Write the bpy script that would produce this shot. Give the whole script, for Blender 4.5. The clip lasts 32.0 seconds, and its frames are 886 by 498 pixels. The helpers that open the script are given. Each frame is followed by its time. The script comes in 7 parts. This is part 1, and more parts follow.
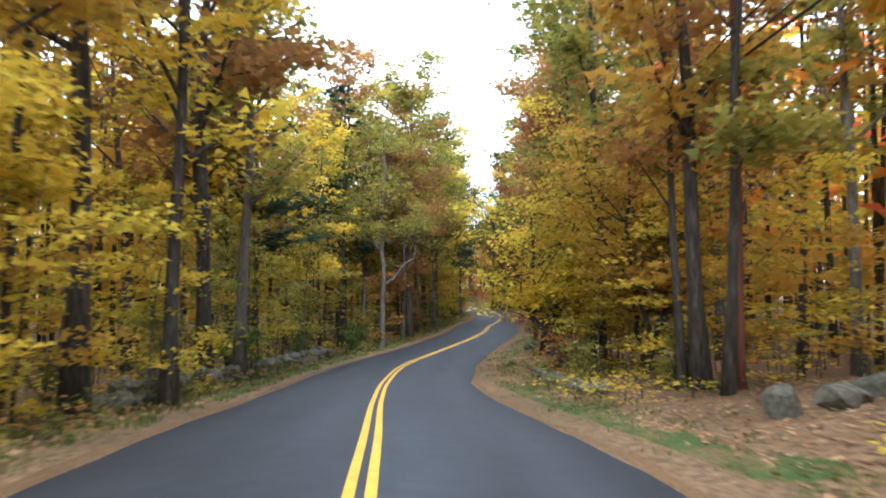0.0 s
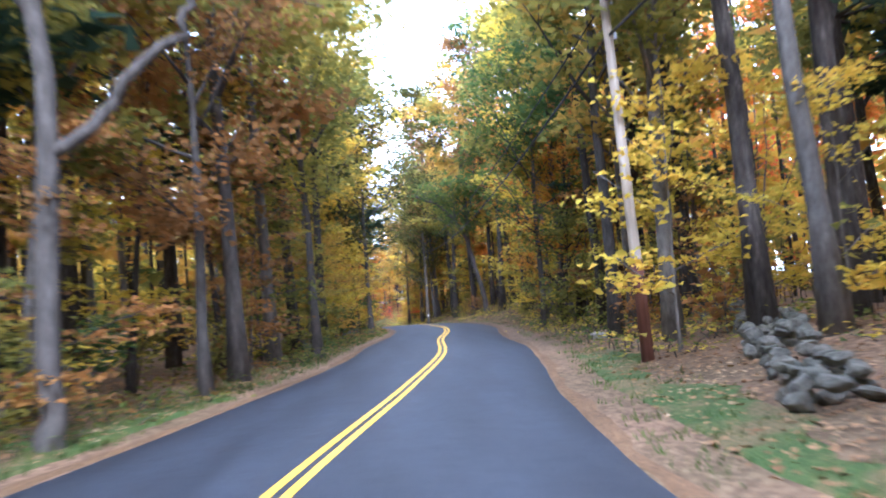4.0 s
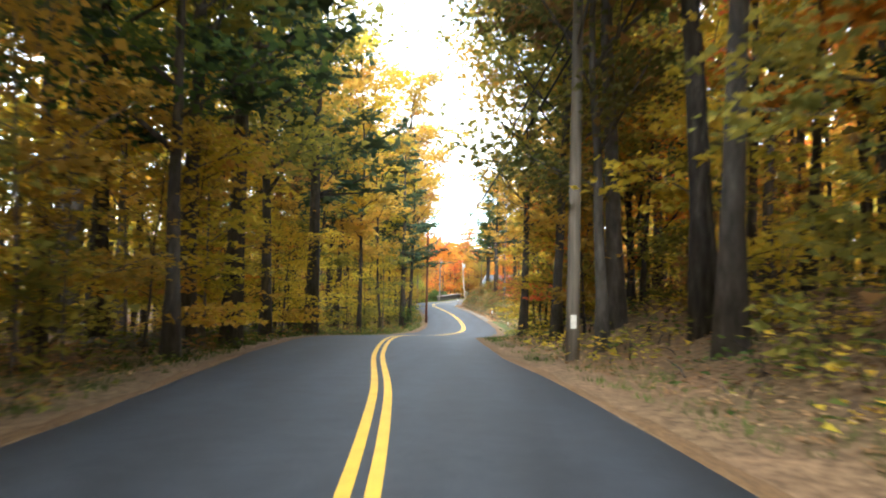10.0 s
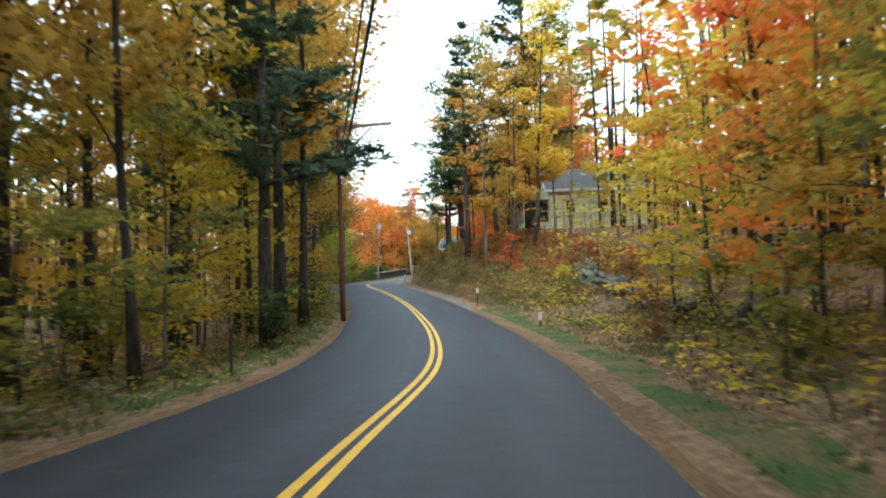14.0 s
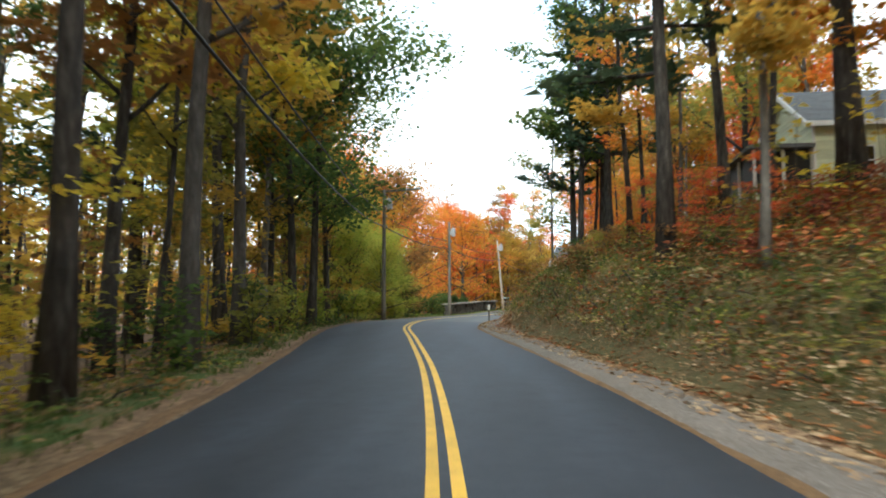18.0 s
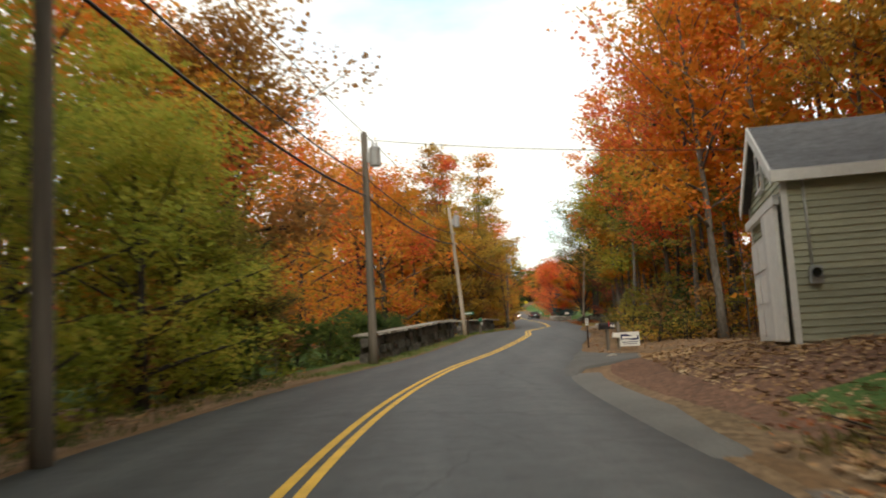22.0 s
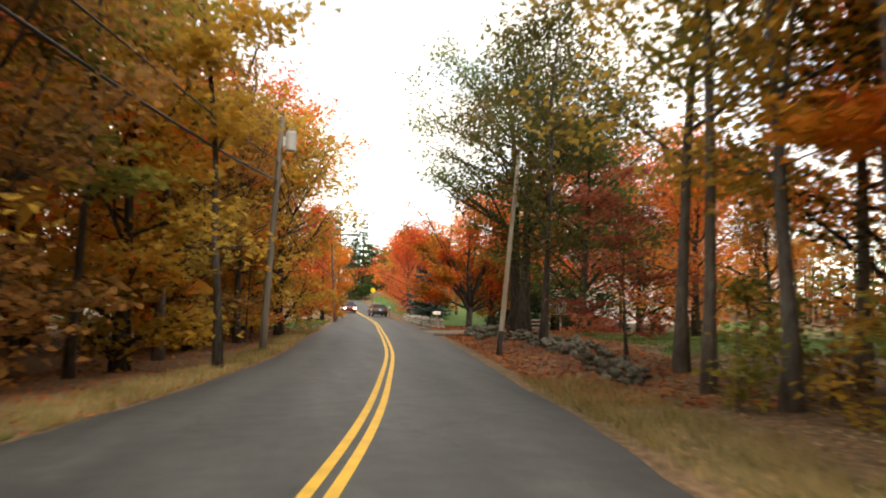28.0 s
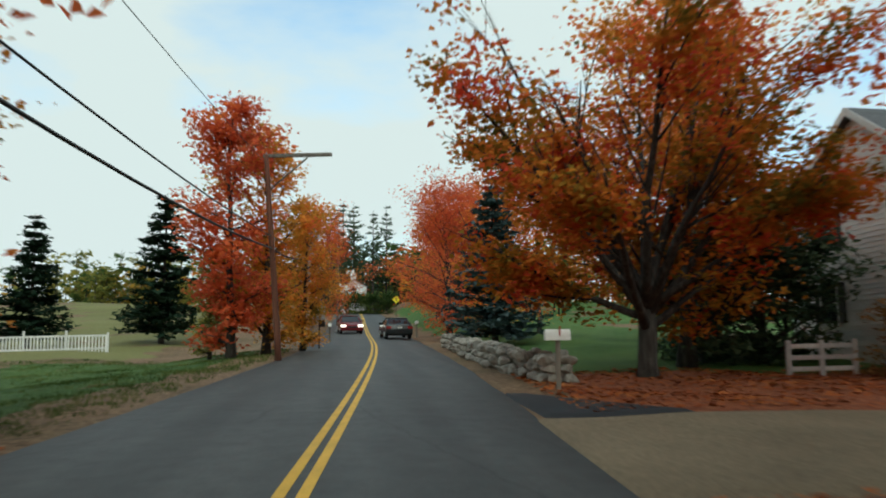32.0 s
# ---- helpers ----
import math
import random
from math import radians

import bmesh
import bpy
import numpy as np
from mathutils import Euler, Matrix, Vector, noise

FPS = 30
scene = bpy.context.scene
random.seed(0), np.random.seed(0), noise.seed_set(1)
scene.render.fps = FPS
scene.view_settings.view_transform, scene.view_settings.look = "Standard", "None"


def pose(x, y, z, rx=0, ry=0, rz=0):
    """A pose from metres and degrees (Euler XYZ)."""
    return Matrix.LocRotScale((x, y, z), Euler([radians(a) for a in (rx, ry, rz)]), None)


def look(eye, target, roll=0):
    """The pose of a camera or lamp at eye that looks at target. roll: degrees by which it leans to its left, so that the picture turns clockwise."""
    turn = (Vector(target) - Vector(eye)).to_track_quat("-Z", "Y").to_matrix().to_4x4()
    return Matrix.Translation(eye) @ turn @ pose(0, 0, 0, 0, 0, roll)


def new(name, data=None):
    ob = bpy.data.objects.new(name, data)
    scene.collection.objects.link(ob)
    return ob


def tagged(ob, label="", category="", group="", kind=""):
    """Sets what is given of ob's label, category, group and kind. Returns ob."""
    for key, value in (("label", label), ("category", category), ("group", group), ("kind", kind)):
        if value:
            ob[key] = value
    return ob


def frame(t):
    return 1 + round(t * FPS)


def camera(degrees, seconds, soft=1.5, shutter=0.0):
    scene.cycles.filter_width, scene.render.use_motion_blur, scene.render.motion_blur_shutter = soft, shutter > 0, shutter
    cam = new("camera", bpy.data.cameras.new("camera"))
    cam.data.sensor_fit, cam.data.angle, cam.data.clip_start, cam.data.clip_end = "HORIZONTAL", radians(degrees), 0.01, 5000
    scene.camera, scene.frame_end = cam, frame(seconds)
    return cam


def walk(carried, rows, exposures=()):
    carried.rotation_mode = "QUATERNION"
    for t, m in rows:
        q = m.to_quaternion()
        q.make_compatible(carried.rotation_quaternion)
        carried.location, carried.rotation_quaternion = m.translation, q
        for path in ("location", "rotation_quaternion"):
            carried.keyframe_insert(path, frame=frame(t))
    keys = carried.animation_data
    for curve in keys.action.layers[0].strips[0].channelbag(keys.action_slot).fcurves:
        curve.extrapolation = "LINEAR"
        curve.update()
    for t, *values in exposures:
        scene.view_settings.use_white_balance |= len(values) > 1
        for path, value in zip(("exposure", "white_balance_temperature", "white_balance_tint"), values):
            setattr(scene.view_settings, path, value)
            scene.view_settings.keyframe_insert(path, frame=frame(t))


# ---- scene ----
# ---- camera ----
cam = camera(56.8, 32.0, soft=1.9, shutter=0.5)
PATH = [
    (0.0, 0.00, 0.00, 0.00, 94.24, -0.09, -0.00),
    (0.5, 0.10, 5.22, -0.15, 94.94, 0.69, 0.26),
    (1.0, 0.00, 10.60, -0.38, 95.04, 0.99, 0.28),
    (1.5, -0.14, 15.98, -0.62, 94.34, 1.27, 0.60),
    (2.0, -0.29, 21.46, -0.90, 94.14, 1.88, 0.54),
    (2.5, -0.39, 26.98, -1.12, 94.65, 2.94, -0.28),
    (3.0, -0.34, 32.30, -1.26, 95.35, 3.69, -2.23),
    (3.5, -0.24, 37.66, -1.30, 95.94, 4.14, -4.30),
    (4.0, 0.10, 43.08, -1.34, 95.93, 4.35, -7.09),
    (4.5, 0.59, 48.53, -1.32, 96.00, 3.93, -9.53),
    (5.0, 1.17, 53.96, -1.26, 96.32, 3.38, -10.73),
    (5.5, 2.00, 59.41, -1.07, 96.93, 2.24, -11.20),
    (6.0, 2.95, 64.89, -0.82, 97.38, 1.06, -10.97),
    (6.5, 3.91, 70.45, -0.58, 97.21, 0.36, -10.09),
    (7.0, 4.81, 76.05, -0.39, 95.52, -0.50, -7.27),
    (7.5, 5.72, 81.64, -0.12, 95.12, -0.56, -6.07),
    (8.0, 6.57, 87.43, 0.09, 94.81, -0.87, -4.40),
    (8.5, 7.15, 93.18, 0.28, 94.99, -1.55, -2.17),
    (9.0, 7.45, 98.89, 0.47, 95.05, -2.27, 0.37),
    (9.5, 7.60, 104.25, 0.70, 95.13, -2.14, 1.69),
    (10.0, 7.57, 109.67, 0.85, 94.59, -1.17, 3.63),
    (10.5, 7.29, 115.12, 0.99, 94.57, -0.25, 4.35),
    (11.0, 6.73, 120.54, 1.13, 94.77, 0.27, 4.21),
    (11.5, 6.24, 125.87, 1.17, 94.88, 0.98, 4.20),
    (12.0, 5.76, 131.19, 1.21, 94.91, 2.41, 3.17),
    (12.5, 5.46, 136.56, 1.34, 94.55, 2.25, 1.24),
    (13.0, 5.18, 142.04, 1.32, 93.77, 2.09, 0.11),
    (13.5, 5.08, 147.59, 1.21, 93.28, 2.66, -0.43),
    (14.0, 5.14, 152.93, 1.08, 93.17, 2.04, -0.30),
    (14.5, 5.29, 158.34, 0.96, 93.35, -0.29, 0.61),
    (15.0, 5.35, 163.57, 0.88, 93.71, -0.70, 1.11),
    (15.5, 5.30, 168.62, 0.87, 94.47, -0.44, 1.87),
    (16.0, 5.15, 173.69, 0.95, 95.24, 0.02, 2.69),
    (16.5, 4.88, 178.98, 1.11, 95.63, 0.26, 3.41),
    (17.0, 4.64, 184.44, 1.30, 95.64, 0.36, 4.42),
    (17.5, 4.23, 189.90, 1.50, 95.84, 0.16, 5.41),
    (18.0, 3.84, 195.00, 1.75, 95.94, 0.20, 6.02),
    (18.5, 3.25, 200.63, 1.88, 96.54, 1.05, 6.60),
    (19.0, 2.67, 206.06, 2.16, 97.14, 1.22, 6.92),
    (19.5, 2.02, 211.31, 2.51, 97.44, 2.18, 7.32),
    (20.0, 1.37, 216.58, 2.77, 97.34, 2.70, 7.17),
    (20.5, 0.70, 221.92, 3.05, 97.18, 2.77, 6.49),
    (21.0, 0.02, 227.27, 3.32, 97.68, 3.48, 4.40),
    (21.5, -0.54, 232.63, 3.51, 97.04, 3.02, 2.88),
    (22.0, -0.94, 237.91, 3.78, 96.94, 3.15, -0.48),
    (22.5, -0.94, 243.22, 3.96, 96.59, 3.65, -3.46),
    (23.0, -0.57, 248.29, 4.11, 96.28, 4.18, -5.85),
    (23.5, -0.08, 253.54, 4.27, 95.98, 3.94, -7.55),
    (24.0, 0.65, 258.71, 4.52, 95.99, 4.10, -9.17),
    (24.5, 1.55, 263.82, 4.67, 96.21, 3.61, -10.44),
    (25.0, 2.31, 269.03, 4.92, 96.29, 2.84, -11.22),
    (25.5, 3.04, 274.34, 5.23, 96.33, 1.50, -11.79),
    (26.0, 3.85, 279.70, 5.53, 96.35, 0.19, -12.12),
    (26.5, 4.84, 285.08, 5.76, 96.35, -0.55, -12.17),
    (27.0, 6.00, 290.46, 5.96, 96.45, -0.65, -12.18),
    (27.5, 7.09, 295.81, 6.09, 96.35, -1.39, -11.86),
    (28.0, 8.17, 301.09, 6.27, 96.14, -1.32, -10.65),
    (28.5, 9.12, 306.34, 6.45, 95.32, -0.71, -9.77),
    (29.0, 9.92, 311.75, 6.58, 95.11, -0.79, -9.08),
    (29.5, 10.73, 317.16, 6.65, 95.42, -0.07, -9.20),
    (30.0, 11.47, 322.58, 6.77, 95.41, 0.19, -8.87),
    (30.5, 12.19, 327.88, 6.95, 96.00, 0.10, -7.97),
    (31.0, 12.82, 333.07, 7.23, 96.99, 0.24, -7.46),
    (31.5, 13.38, 338.21, 7.44, 97.31, 1.44, -8.33),
    (32.0, 13.90, 343.42, 7.71, 97.10, 0.51, -8.13),
]
EXPOSURES = [
    (0.0, 1.78, 5800, 6), (2.0, 2.08, 5500, 10), (3.2, 2.45, 4800, 15), (4.5, 2.78, 5000, 19), (6.8, 3.2, 5600, 8), (8.0, 2.95, 5400, 4), (9.0, 2.6, 5850, 3), (10.0, 2.42, 6200, 3), (11.0, 2.15, 6000, 1),
    (12.5, 1.95, 6000, 0), (13.4, 1.55, 5750, -2), (14.5, 1.2, 5850, -2), (17.0, 1.12, 6050, -2), (19.0, 1.3, 6250, -2), (21.0, 0.28, 7500, 6), (22.8, 0.52, 7600, 6), (24.5, 0.58, 7900, 8), (27.0, 1.10, 8000, 8), (28.4, 0.74, 8000, 8), (29.2, 0.5, 7600, 5), (30.0, 0.15, 7700, 8), (31.2, 0.02, 7300, 6), (32.0, -0.25, 6250, -8),
]
walk(cam, [(r[0], pose(*r[1:])) for r in PATH], exposures=EXPOSURES)

# ---- world and sun ----
SUN_ELEV, SUN_TURN = radians(40), radians(182)
world = bpy.data.worlds.new("sky")
scene.world = world
world.use_nodes = True
wn, wl = world.node_tree.nodes, world.node_tree.links
wn.clear()
sky = wn.new("ShaderNodeTexSky")
sky.sky_type, sky.sun_disc = "NISHITA", False
sky.sun_elevation, sky.sun_rotation = SUN_ELEV, SUN_TURN
sky.air_density, sky.dust_density = 1.0, 1.5
tc = wn.new("ShaderNodeTexCoord")
stretch = wn.new("ShaderNodeMapping")
stretch.inputs["Scale"].default_value = (1.6, 1.6, 4.0)
wl.new(tc.outputs["Generated"], stretch.inputs["Vector"])
cloud = wn.new("ShaderNodeTexNoise")
cloud.inputs["Scale"].default_value, cloud.inputs["Detail"].default_value = 1.7, 7
wl.new(stretch.outputs[0], cloud.inputs["Vector"])
ramp = wn.new("ShaderNodeValToRGB")
ramp.color_ramp.elements[0].position, ramp.color_ramp.elements[1].position = 0.30, 0.50
wl.new(cloud.outputs["Fac"], ramp.inputs["Fac"])
lift = wn.new("ShaderNodeMix")
lift.data_type, lift.blend_type = "RGBA", "MULTIPLY"
lift.inputs[0].default_value = 1.0
lift.inputs[7].default_value = (0.30, 0.30, 0.285, 1)
wl.new(sky.outputs[0], lift.inputs[6])
veil = wn.new("ShaderNodeMix")
veil.data_type = "RGBA"
wl.new(ramp.outputs[0], veil.inputs[0])
wl.new(lift.outputs[2], veil.inputs[6])
veil.inputs[7].default_value = (0.93, 0.96, 1.0, 1)
back = wn.new("ShaderNodeBackground")
wl.new(veil.outputs[2], back.inputs["Color"])
back.inputs["Strength"].default_value = 1.0
wo = wn.new("ShaderNodeOutputWorld")
wl.new(back.outputs[0], wo.inputs["Surface"])

sun_data = bpy.data.lights.new("sun", "SUN")
sun_data.energy, sun_data.angle, sun_data.color = 1.15, radians(14), (1.0, 0.95, 0.89)
sun = new("sun", sun_data)
sun.matrix_world = look((0, 0, 60), (-60 * math.sin(SUN_TURN) / math.tan(SUN_ELEV), -60 * math.cos(SUN_TURN) / math.tan(SUN_ELEV), 0))

# ---- the road's line ----
ROAD_Y0, ROAD_STEP = -40.0, 10.0
ROAD_X = [
    0.70, 0.48, 0.18, -0.20, -0.35, -0.90, -1.58, -2.02, -1.86, -0.65, 1.41, 3.37, 4.57, 6.18,
    7.14, 7.08, 6.14, 4.71, 3.77, 3.49, 4.10, 4.96, 4.90, 4.23, 3.34, 2.00, 0.29, -1.40,
    -2.19, -1.97, -0.73, 1.46, 3.76, 4.93, 6.93, 8.95, 10.41, 11.70, 12.66, 13.59, 14.51, 15.34,
    16.05, 16.62, 17.00, 17.30, 17.65, 18.00, 18.35, 18.65, 18.88, 19.11, 19.34, 19.57, 19.79, 20.02,
    20.25, 20.48, 20.71, 20.94, 21.17, 21.40, 21.63, 21.86, 22.08, 22.31, 22.54, 22.77,
]
ROAD_Z = [
    -0.64, -0.79, -0.99, -1.24, -1.56, -1.76, -2.23, -2.60, -2.73, -2.71, -2.40, -2.00, -1.61, -1.23,
    -0.87, -0.54, -0.30, -0.17, -0.08, -0.24, -0.45, -0.46, -0.26, 0.11, 0.48, 1.00, 1.55, 2.02,
    2.43, 2.77, 3.13, 3.54, 4.15, 4.52, 4.84, 5.12, 5.31, 5.65, 6.13, 6.47, 6.86, 7.25,
    7.63, 8.05, 8.53, 9.09, 9.73, 10.44, 11.22, 12.05, 12.83, 13.50, 14.05, 14.47, 14.78, 14.99,
    15.11, 15.14, 15.08, 14.94, 14.72, 14.62, 14.59, 14.55, 14.50, 14.45, 14.41, 14.37,
]

def table(values, y):
    """A smooth curve through evenly spaced heights or places."""
    s = (np.asarray(y, float) - ROAD_Y0) / ROAD_STEP
    v = np.array(values)
    i = np.clip(np.floor(s).astype(int), 1, len(v) - 3)
    f = s - i
    f = np.clip(f, -1.0, 2.0)
    a, b, c, d = v[i - 1], v[i], v[i + 1], v[i + 2]
    return b + 0.5 * f * (c - a + f * (2 * a - 5 * b + 4 * c - d + f * (3 * (b - c) + d - a)))


def road_x(y):
    return table(ROAD_X, y)


def road_z(y):
    return table(ROAD_Z, y)


def stretch_of(y, rows):
    """A value along the road from a few (y, value) rows."""
    return np.interp(y, [r[0] for r in rows], [r[1] for r in rows])


def ease(v):
    v = np.clip(v, 0, 1)
    return v * v * (3 - 2 * v)


HALF = 2.95
RIGHT_ROWS = [(-60, 3.0), (20, 2.95), (29, 3.0), (36, 3.45), (48, 3.45), (58, 3.0), (82, 2.8), (95, 2.95), (106, 2.8), (117, 2.8), (128, 3.05), (140, 3.25), (150, 3.2), (160, 2.95),
              (172, 2.7), (190, 2.65), (222, 2.75), (232, 3.1), (239, 3.8), (246, 4.05), (250, 3.8), (256, 3.4), (264, 3.5), (272, 3.2), (297, 3.35), (308, 2.95), (640, 3.05)]
LEFT_ROWS = [(-60, 3.2), (200, 3.25), (228, 3.4), (243, 3.6), (256, 3.5), (266, 3.2), (288, 3.4), (330, 3.7), (640, 3.6)]


def LEFT_HALF(y):
    return float(np.interp(y, [r[0] for r in LEFT_ROWS], [r[1] for r in LEFT_ROWS]))


def RIGHT_HALF(y):
    return float(np.interp(y, [r[0] for r in RIGHT_ROWS], [r[1] for r in RIGHT_ROWS]))


# rise of the ground beside the road, how wide the slope is, and where it begins
RIGHT_RISE = [(-60, 0.5), (40, 0.5), (58, 0.9), (80, 0.6), (95, 1.0), (115, 1.8), (150, 1.8), (170, 1.3), (186, 1.6),
              (200, 2.4), (215, 2.7), (232, 2.5), (240, 1.8), (245, 0.9), (249, 0.7), (257, 0.65), (263, 0.2), (285, 0.1), (300, -0.2), (318, 0.2), (325, 0.7), (339, 0.6),
              (345, 0.08), (366, 0.05), (380, 0.5), (480, 2.0)]
RIGHT_WIDE = [(-60, 7), (90, 6), (115, 6), (150, 7), (186, 12), (205, 11), (243, 9), (250, 4.5), (262, 5), (300, 6), (320, 3.5), (480, 5)]
RIGHT_STEP = [(-60, 0), (180, 0), (190, 0.3), (200, 0.8), (215, 1.6), (225, 2.1), (232, 2.0), (238, 1.55), (241, 0.9), (244, 0.25), (247, 0), (640, 0)]
LEFT_RISE = [(-60, -0.3), (30, -0.2), (70, 0.1), (120, 0.3), (150, -0.3), (230, -0.8), (260, -0.6), (300, -0.4), (345, -0.25), (362, -0.35), (400, -0.65), (412, -0.35), (480, 1.6)]


def hum(x, y):
    return (np.sin(0.9 * x + 0.31 * y) + np.sin(0.37 * x - 0.83 * y + 1.3) + np.sin(1.7 * x + 1.1 * y + 0.4) * 0.5) / 2.5


def ground_z(x, y):
    x, y = np.asarray(x, float), np.asarray(y, float)
    u = x - road_x(y)
    right = stretch_of(y, RIGHT_RISE) * ease((u - 3.9) / stretch_of(y, RIGHT_WIDE))
    right = right + stretch_of(y, RIGHT_STEP) * ease((u - 3.9) / 2.4)
    left = stretch_of(y, LEFT_RISE) * ease((-u - 4.4) / 6.0)
    rough = hum(x, y) * 0.10 * ease((np.abs(u) - 3.6) / 3) + hum(x * 0.21, y * 0.21) * 0.35 * ease((np.abs(u) - 8) / 14)
    far = hum(x * 0.012, y * 0.012) * 5.0 * ease((np.abs(u) - 60) / 300)
    return road_z(y) - 0.02 - 0.05 * ((u < np.interp(y, [r[0] for r in RIGHT_ROWS], [r[1] for r in RIGHT_ROWS]) - 0.02) & (u > -np.interp(y, [r[0] for r in LEFT_ROWS], [r[1] for r in LEFT_ROWS]) + 0.02)) + right + left + rough + far


# ---- materials ----
def nodes_of(name):
    m = bpy.data.materials.new(name)
    m.use_nodes = True
    n, l = m.node_tree.nodes, m.node_tree.links
    n.clear()
    out = n.new("ShaderNodeOutputMaterial")
    return m, n, l, out


def noise_node(n, l, scale, detail=5, coords=None, rough=0.55):
    t = n.new("ShaderNodeTexNoise")
    t.inputs["Scale"].default_value, t.inputs["Detail"].default_value, t.inputs["Roughness"].default_value = scale, detail, rough
    if coords is not None:
        l.new(coords, t.inputs["Vector"])
    return t


def ramp_node(n, l, fac, stops):
    r = n.new("ShaderNodeValToRGB")
    e = r.color_ramp.elements
    while len(e) < len(stops):
        e.new(0.5)
    for k, (p, c) in zip(e, stops):
        k.position, k.color = p, (*c, 1)
    l.new(fac, r.inputs["Fac"])
    return r


def mix_node(n, l, fac, a, b, blend="MIX"):
    m = n.new("ShaderNodeMix")
    m.data_type, m.blend_type = "RGBA", blend
    for socket, value in ((m.inputs[0], fac), (m.inputs[6], a), (m.inputs[7], b)):
        if isinstance(value, (int, float)):
            socket.default_value = value
        elif isinstance(value, tuple):
            socket.default_value = (*value, 1)
        else:
            l.new(value, socket)
    return m.outputs[2]


def surface(name, fine, broad, fine_scale, broad_scale, rough=0.8, bump=0.3, dist=0.02, metal=0.0, world_space=True, stretch_by=None, spec=0.3):
    """A two-scale surface: colour stops fine and broad, multiplied by each other; relief from the fine noise."""
    m, n, l, out = nodes_of(name)
    if world_space:
        coords = n.new("ShaderNodeNewGeometry").outputs["Position"]
    else:
        coords = n.new("ShaderNodeTexCoord").outputs["Object"]
    if stretch_by:
        mp = n.new("ShaderNodeMapping")
        mp.inputs["Scale"].default_value = stretch_by
        l.new(coords, mp.inputs["Vector"])
        coords = mp.outputs[0]
    a, b = noise_node(n, l, fine_scale, 8, coords, 0.65), noise_node(n, l, broad_scale, 4, coords)
    ca = ramp_node(n, l, a.outputs["Fac"], fine).outputs[0]
    cb = ramp_node(n, l, b.outputs["Fac"], broad).outputs[0]
    col = mix_node(n, l, 1.0, ca, cb, "MULTIPLY")
    rnd = n.new("ShaderNodeObjectInfo").outputs["Random"]
    tint = ramp_node(n, l, rnd, [(0.0, (0.82, 0.82, 0.82)), (1.0, (1.12, 1.1, 1.08))]).outputs[0]
    col = mix_node(n, l, 1.0, col, tint, "MULTIPLY")
    p = n.new("ShaderNodeBsdfPrincipled")
    l.new(col, p.inputs["Base Color"])
    p.inputs["Roughness"].default_value, p.inputs["Metallic"].default_value = rough, metal
    p.inputs["Specular IOR Level"].default_value = spec
    if bump:
        bp = n.new("ShaderNodeBump")
        bp.inputs["Strength"].default_value, bp.inputs["Distance"].default_value = bump, dist
        l.new(a.outputs["Fac"], bp.inputs["Height"])
        l.new(bp.outputs[0], p.inputs["Normal"])
    l.new(p.outputs[0], out.inputs["Surface"])
    return m


def foliage(name, stops, glow=0.55, spread=0.25, grain=0.55, mottle=1.35):
    """Leaves: colour by leaf and by tree, letting light through."""
    m, n, l, out = nodes_of(name)
    island = n.new("ShaderNodeNewGeometry").outputs["Random Per Island"]
    tree = n.new("ShaderNodeObjectInfo").outputs["Random"]
    pos = n.new("ShaderNodeTexCoord").outputs["Object"]
    patch = noise_node(n, l, grain, 2, pos).outputs["Fac"]
    def sum_of(a, b, wa, wb):
        s = n.new("ShaderNodeMath")
        s.operation = "MULTIPLY"
        l.new(a, s.inputs[0])
        s.inputs[1].default_value = wa
        q = n.new("ShaderNodeMath")
        q.operation = "MULTIPLY_ADD"
        l.new(b, q.inputs[0])
        q.inputs[1].default_value = wb
        l.new(s.outputs[0], q.inputs[2])
        return q.outputs[0]
    f = sum_of(sum_of(island, patch, 0.3, mottle), tree, 1.0, spread)
    shift = n.new("ShaderNodeMath")
    shift.operation = "SUBTRACT"
    l.new(f, shift.inputs[0])
    shift.inputs[1].default_value = 0.37 + 0.5 * (mottle - 1.35)
    f = shift.outputs[0]
    col = ramp_node(n, l, f, stops).outputs[0]
    d = n.new("ShaderNodeBsdfDiffuse")
    t = n.new("ShaderNodeBsdfTranslucent")
    l.new(col, d.inputs["Color"])
    l.new(col, t.inputs["Color"])
    mx = n.new("ShaderNodeMixShader")
    mx.inputs[0].default_value = glow
    l.new(d.outputs[0], mx.inputs[1])
    l.new(t.outputs[0], mx.inputs[2])
    l.new(mx.outputs[0], out.inputs["Surface"])
    return m


def plain(name, colour, rough=0.5, metal=0.0, wear=0.12, scale=6.0, spec=0.4):
    """A painted or moulded surface with slight wear."""
    lo = tuple(c * (1 - wear) for c in colour)
    hi = tuple(min(1, c * (1 + wear * 0.5)) for c in colour)
    return surface(name, [(0.3, lo), (0.7, hi)], [(0.3, (0.88, 0.87, 0.86)), (0.65, (1, 1, 1))], scale * 6, scale, rough, 0.05, 0.003, metal, False, None, spec)


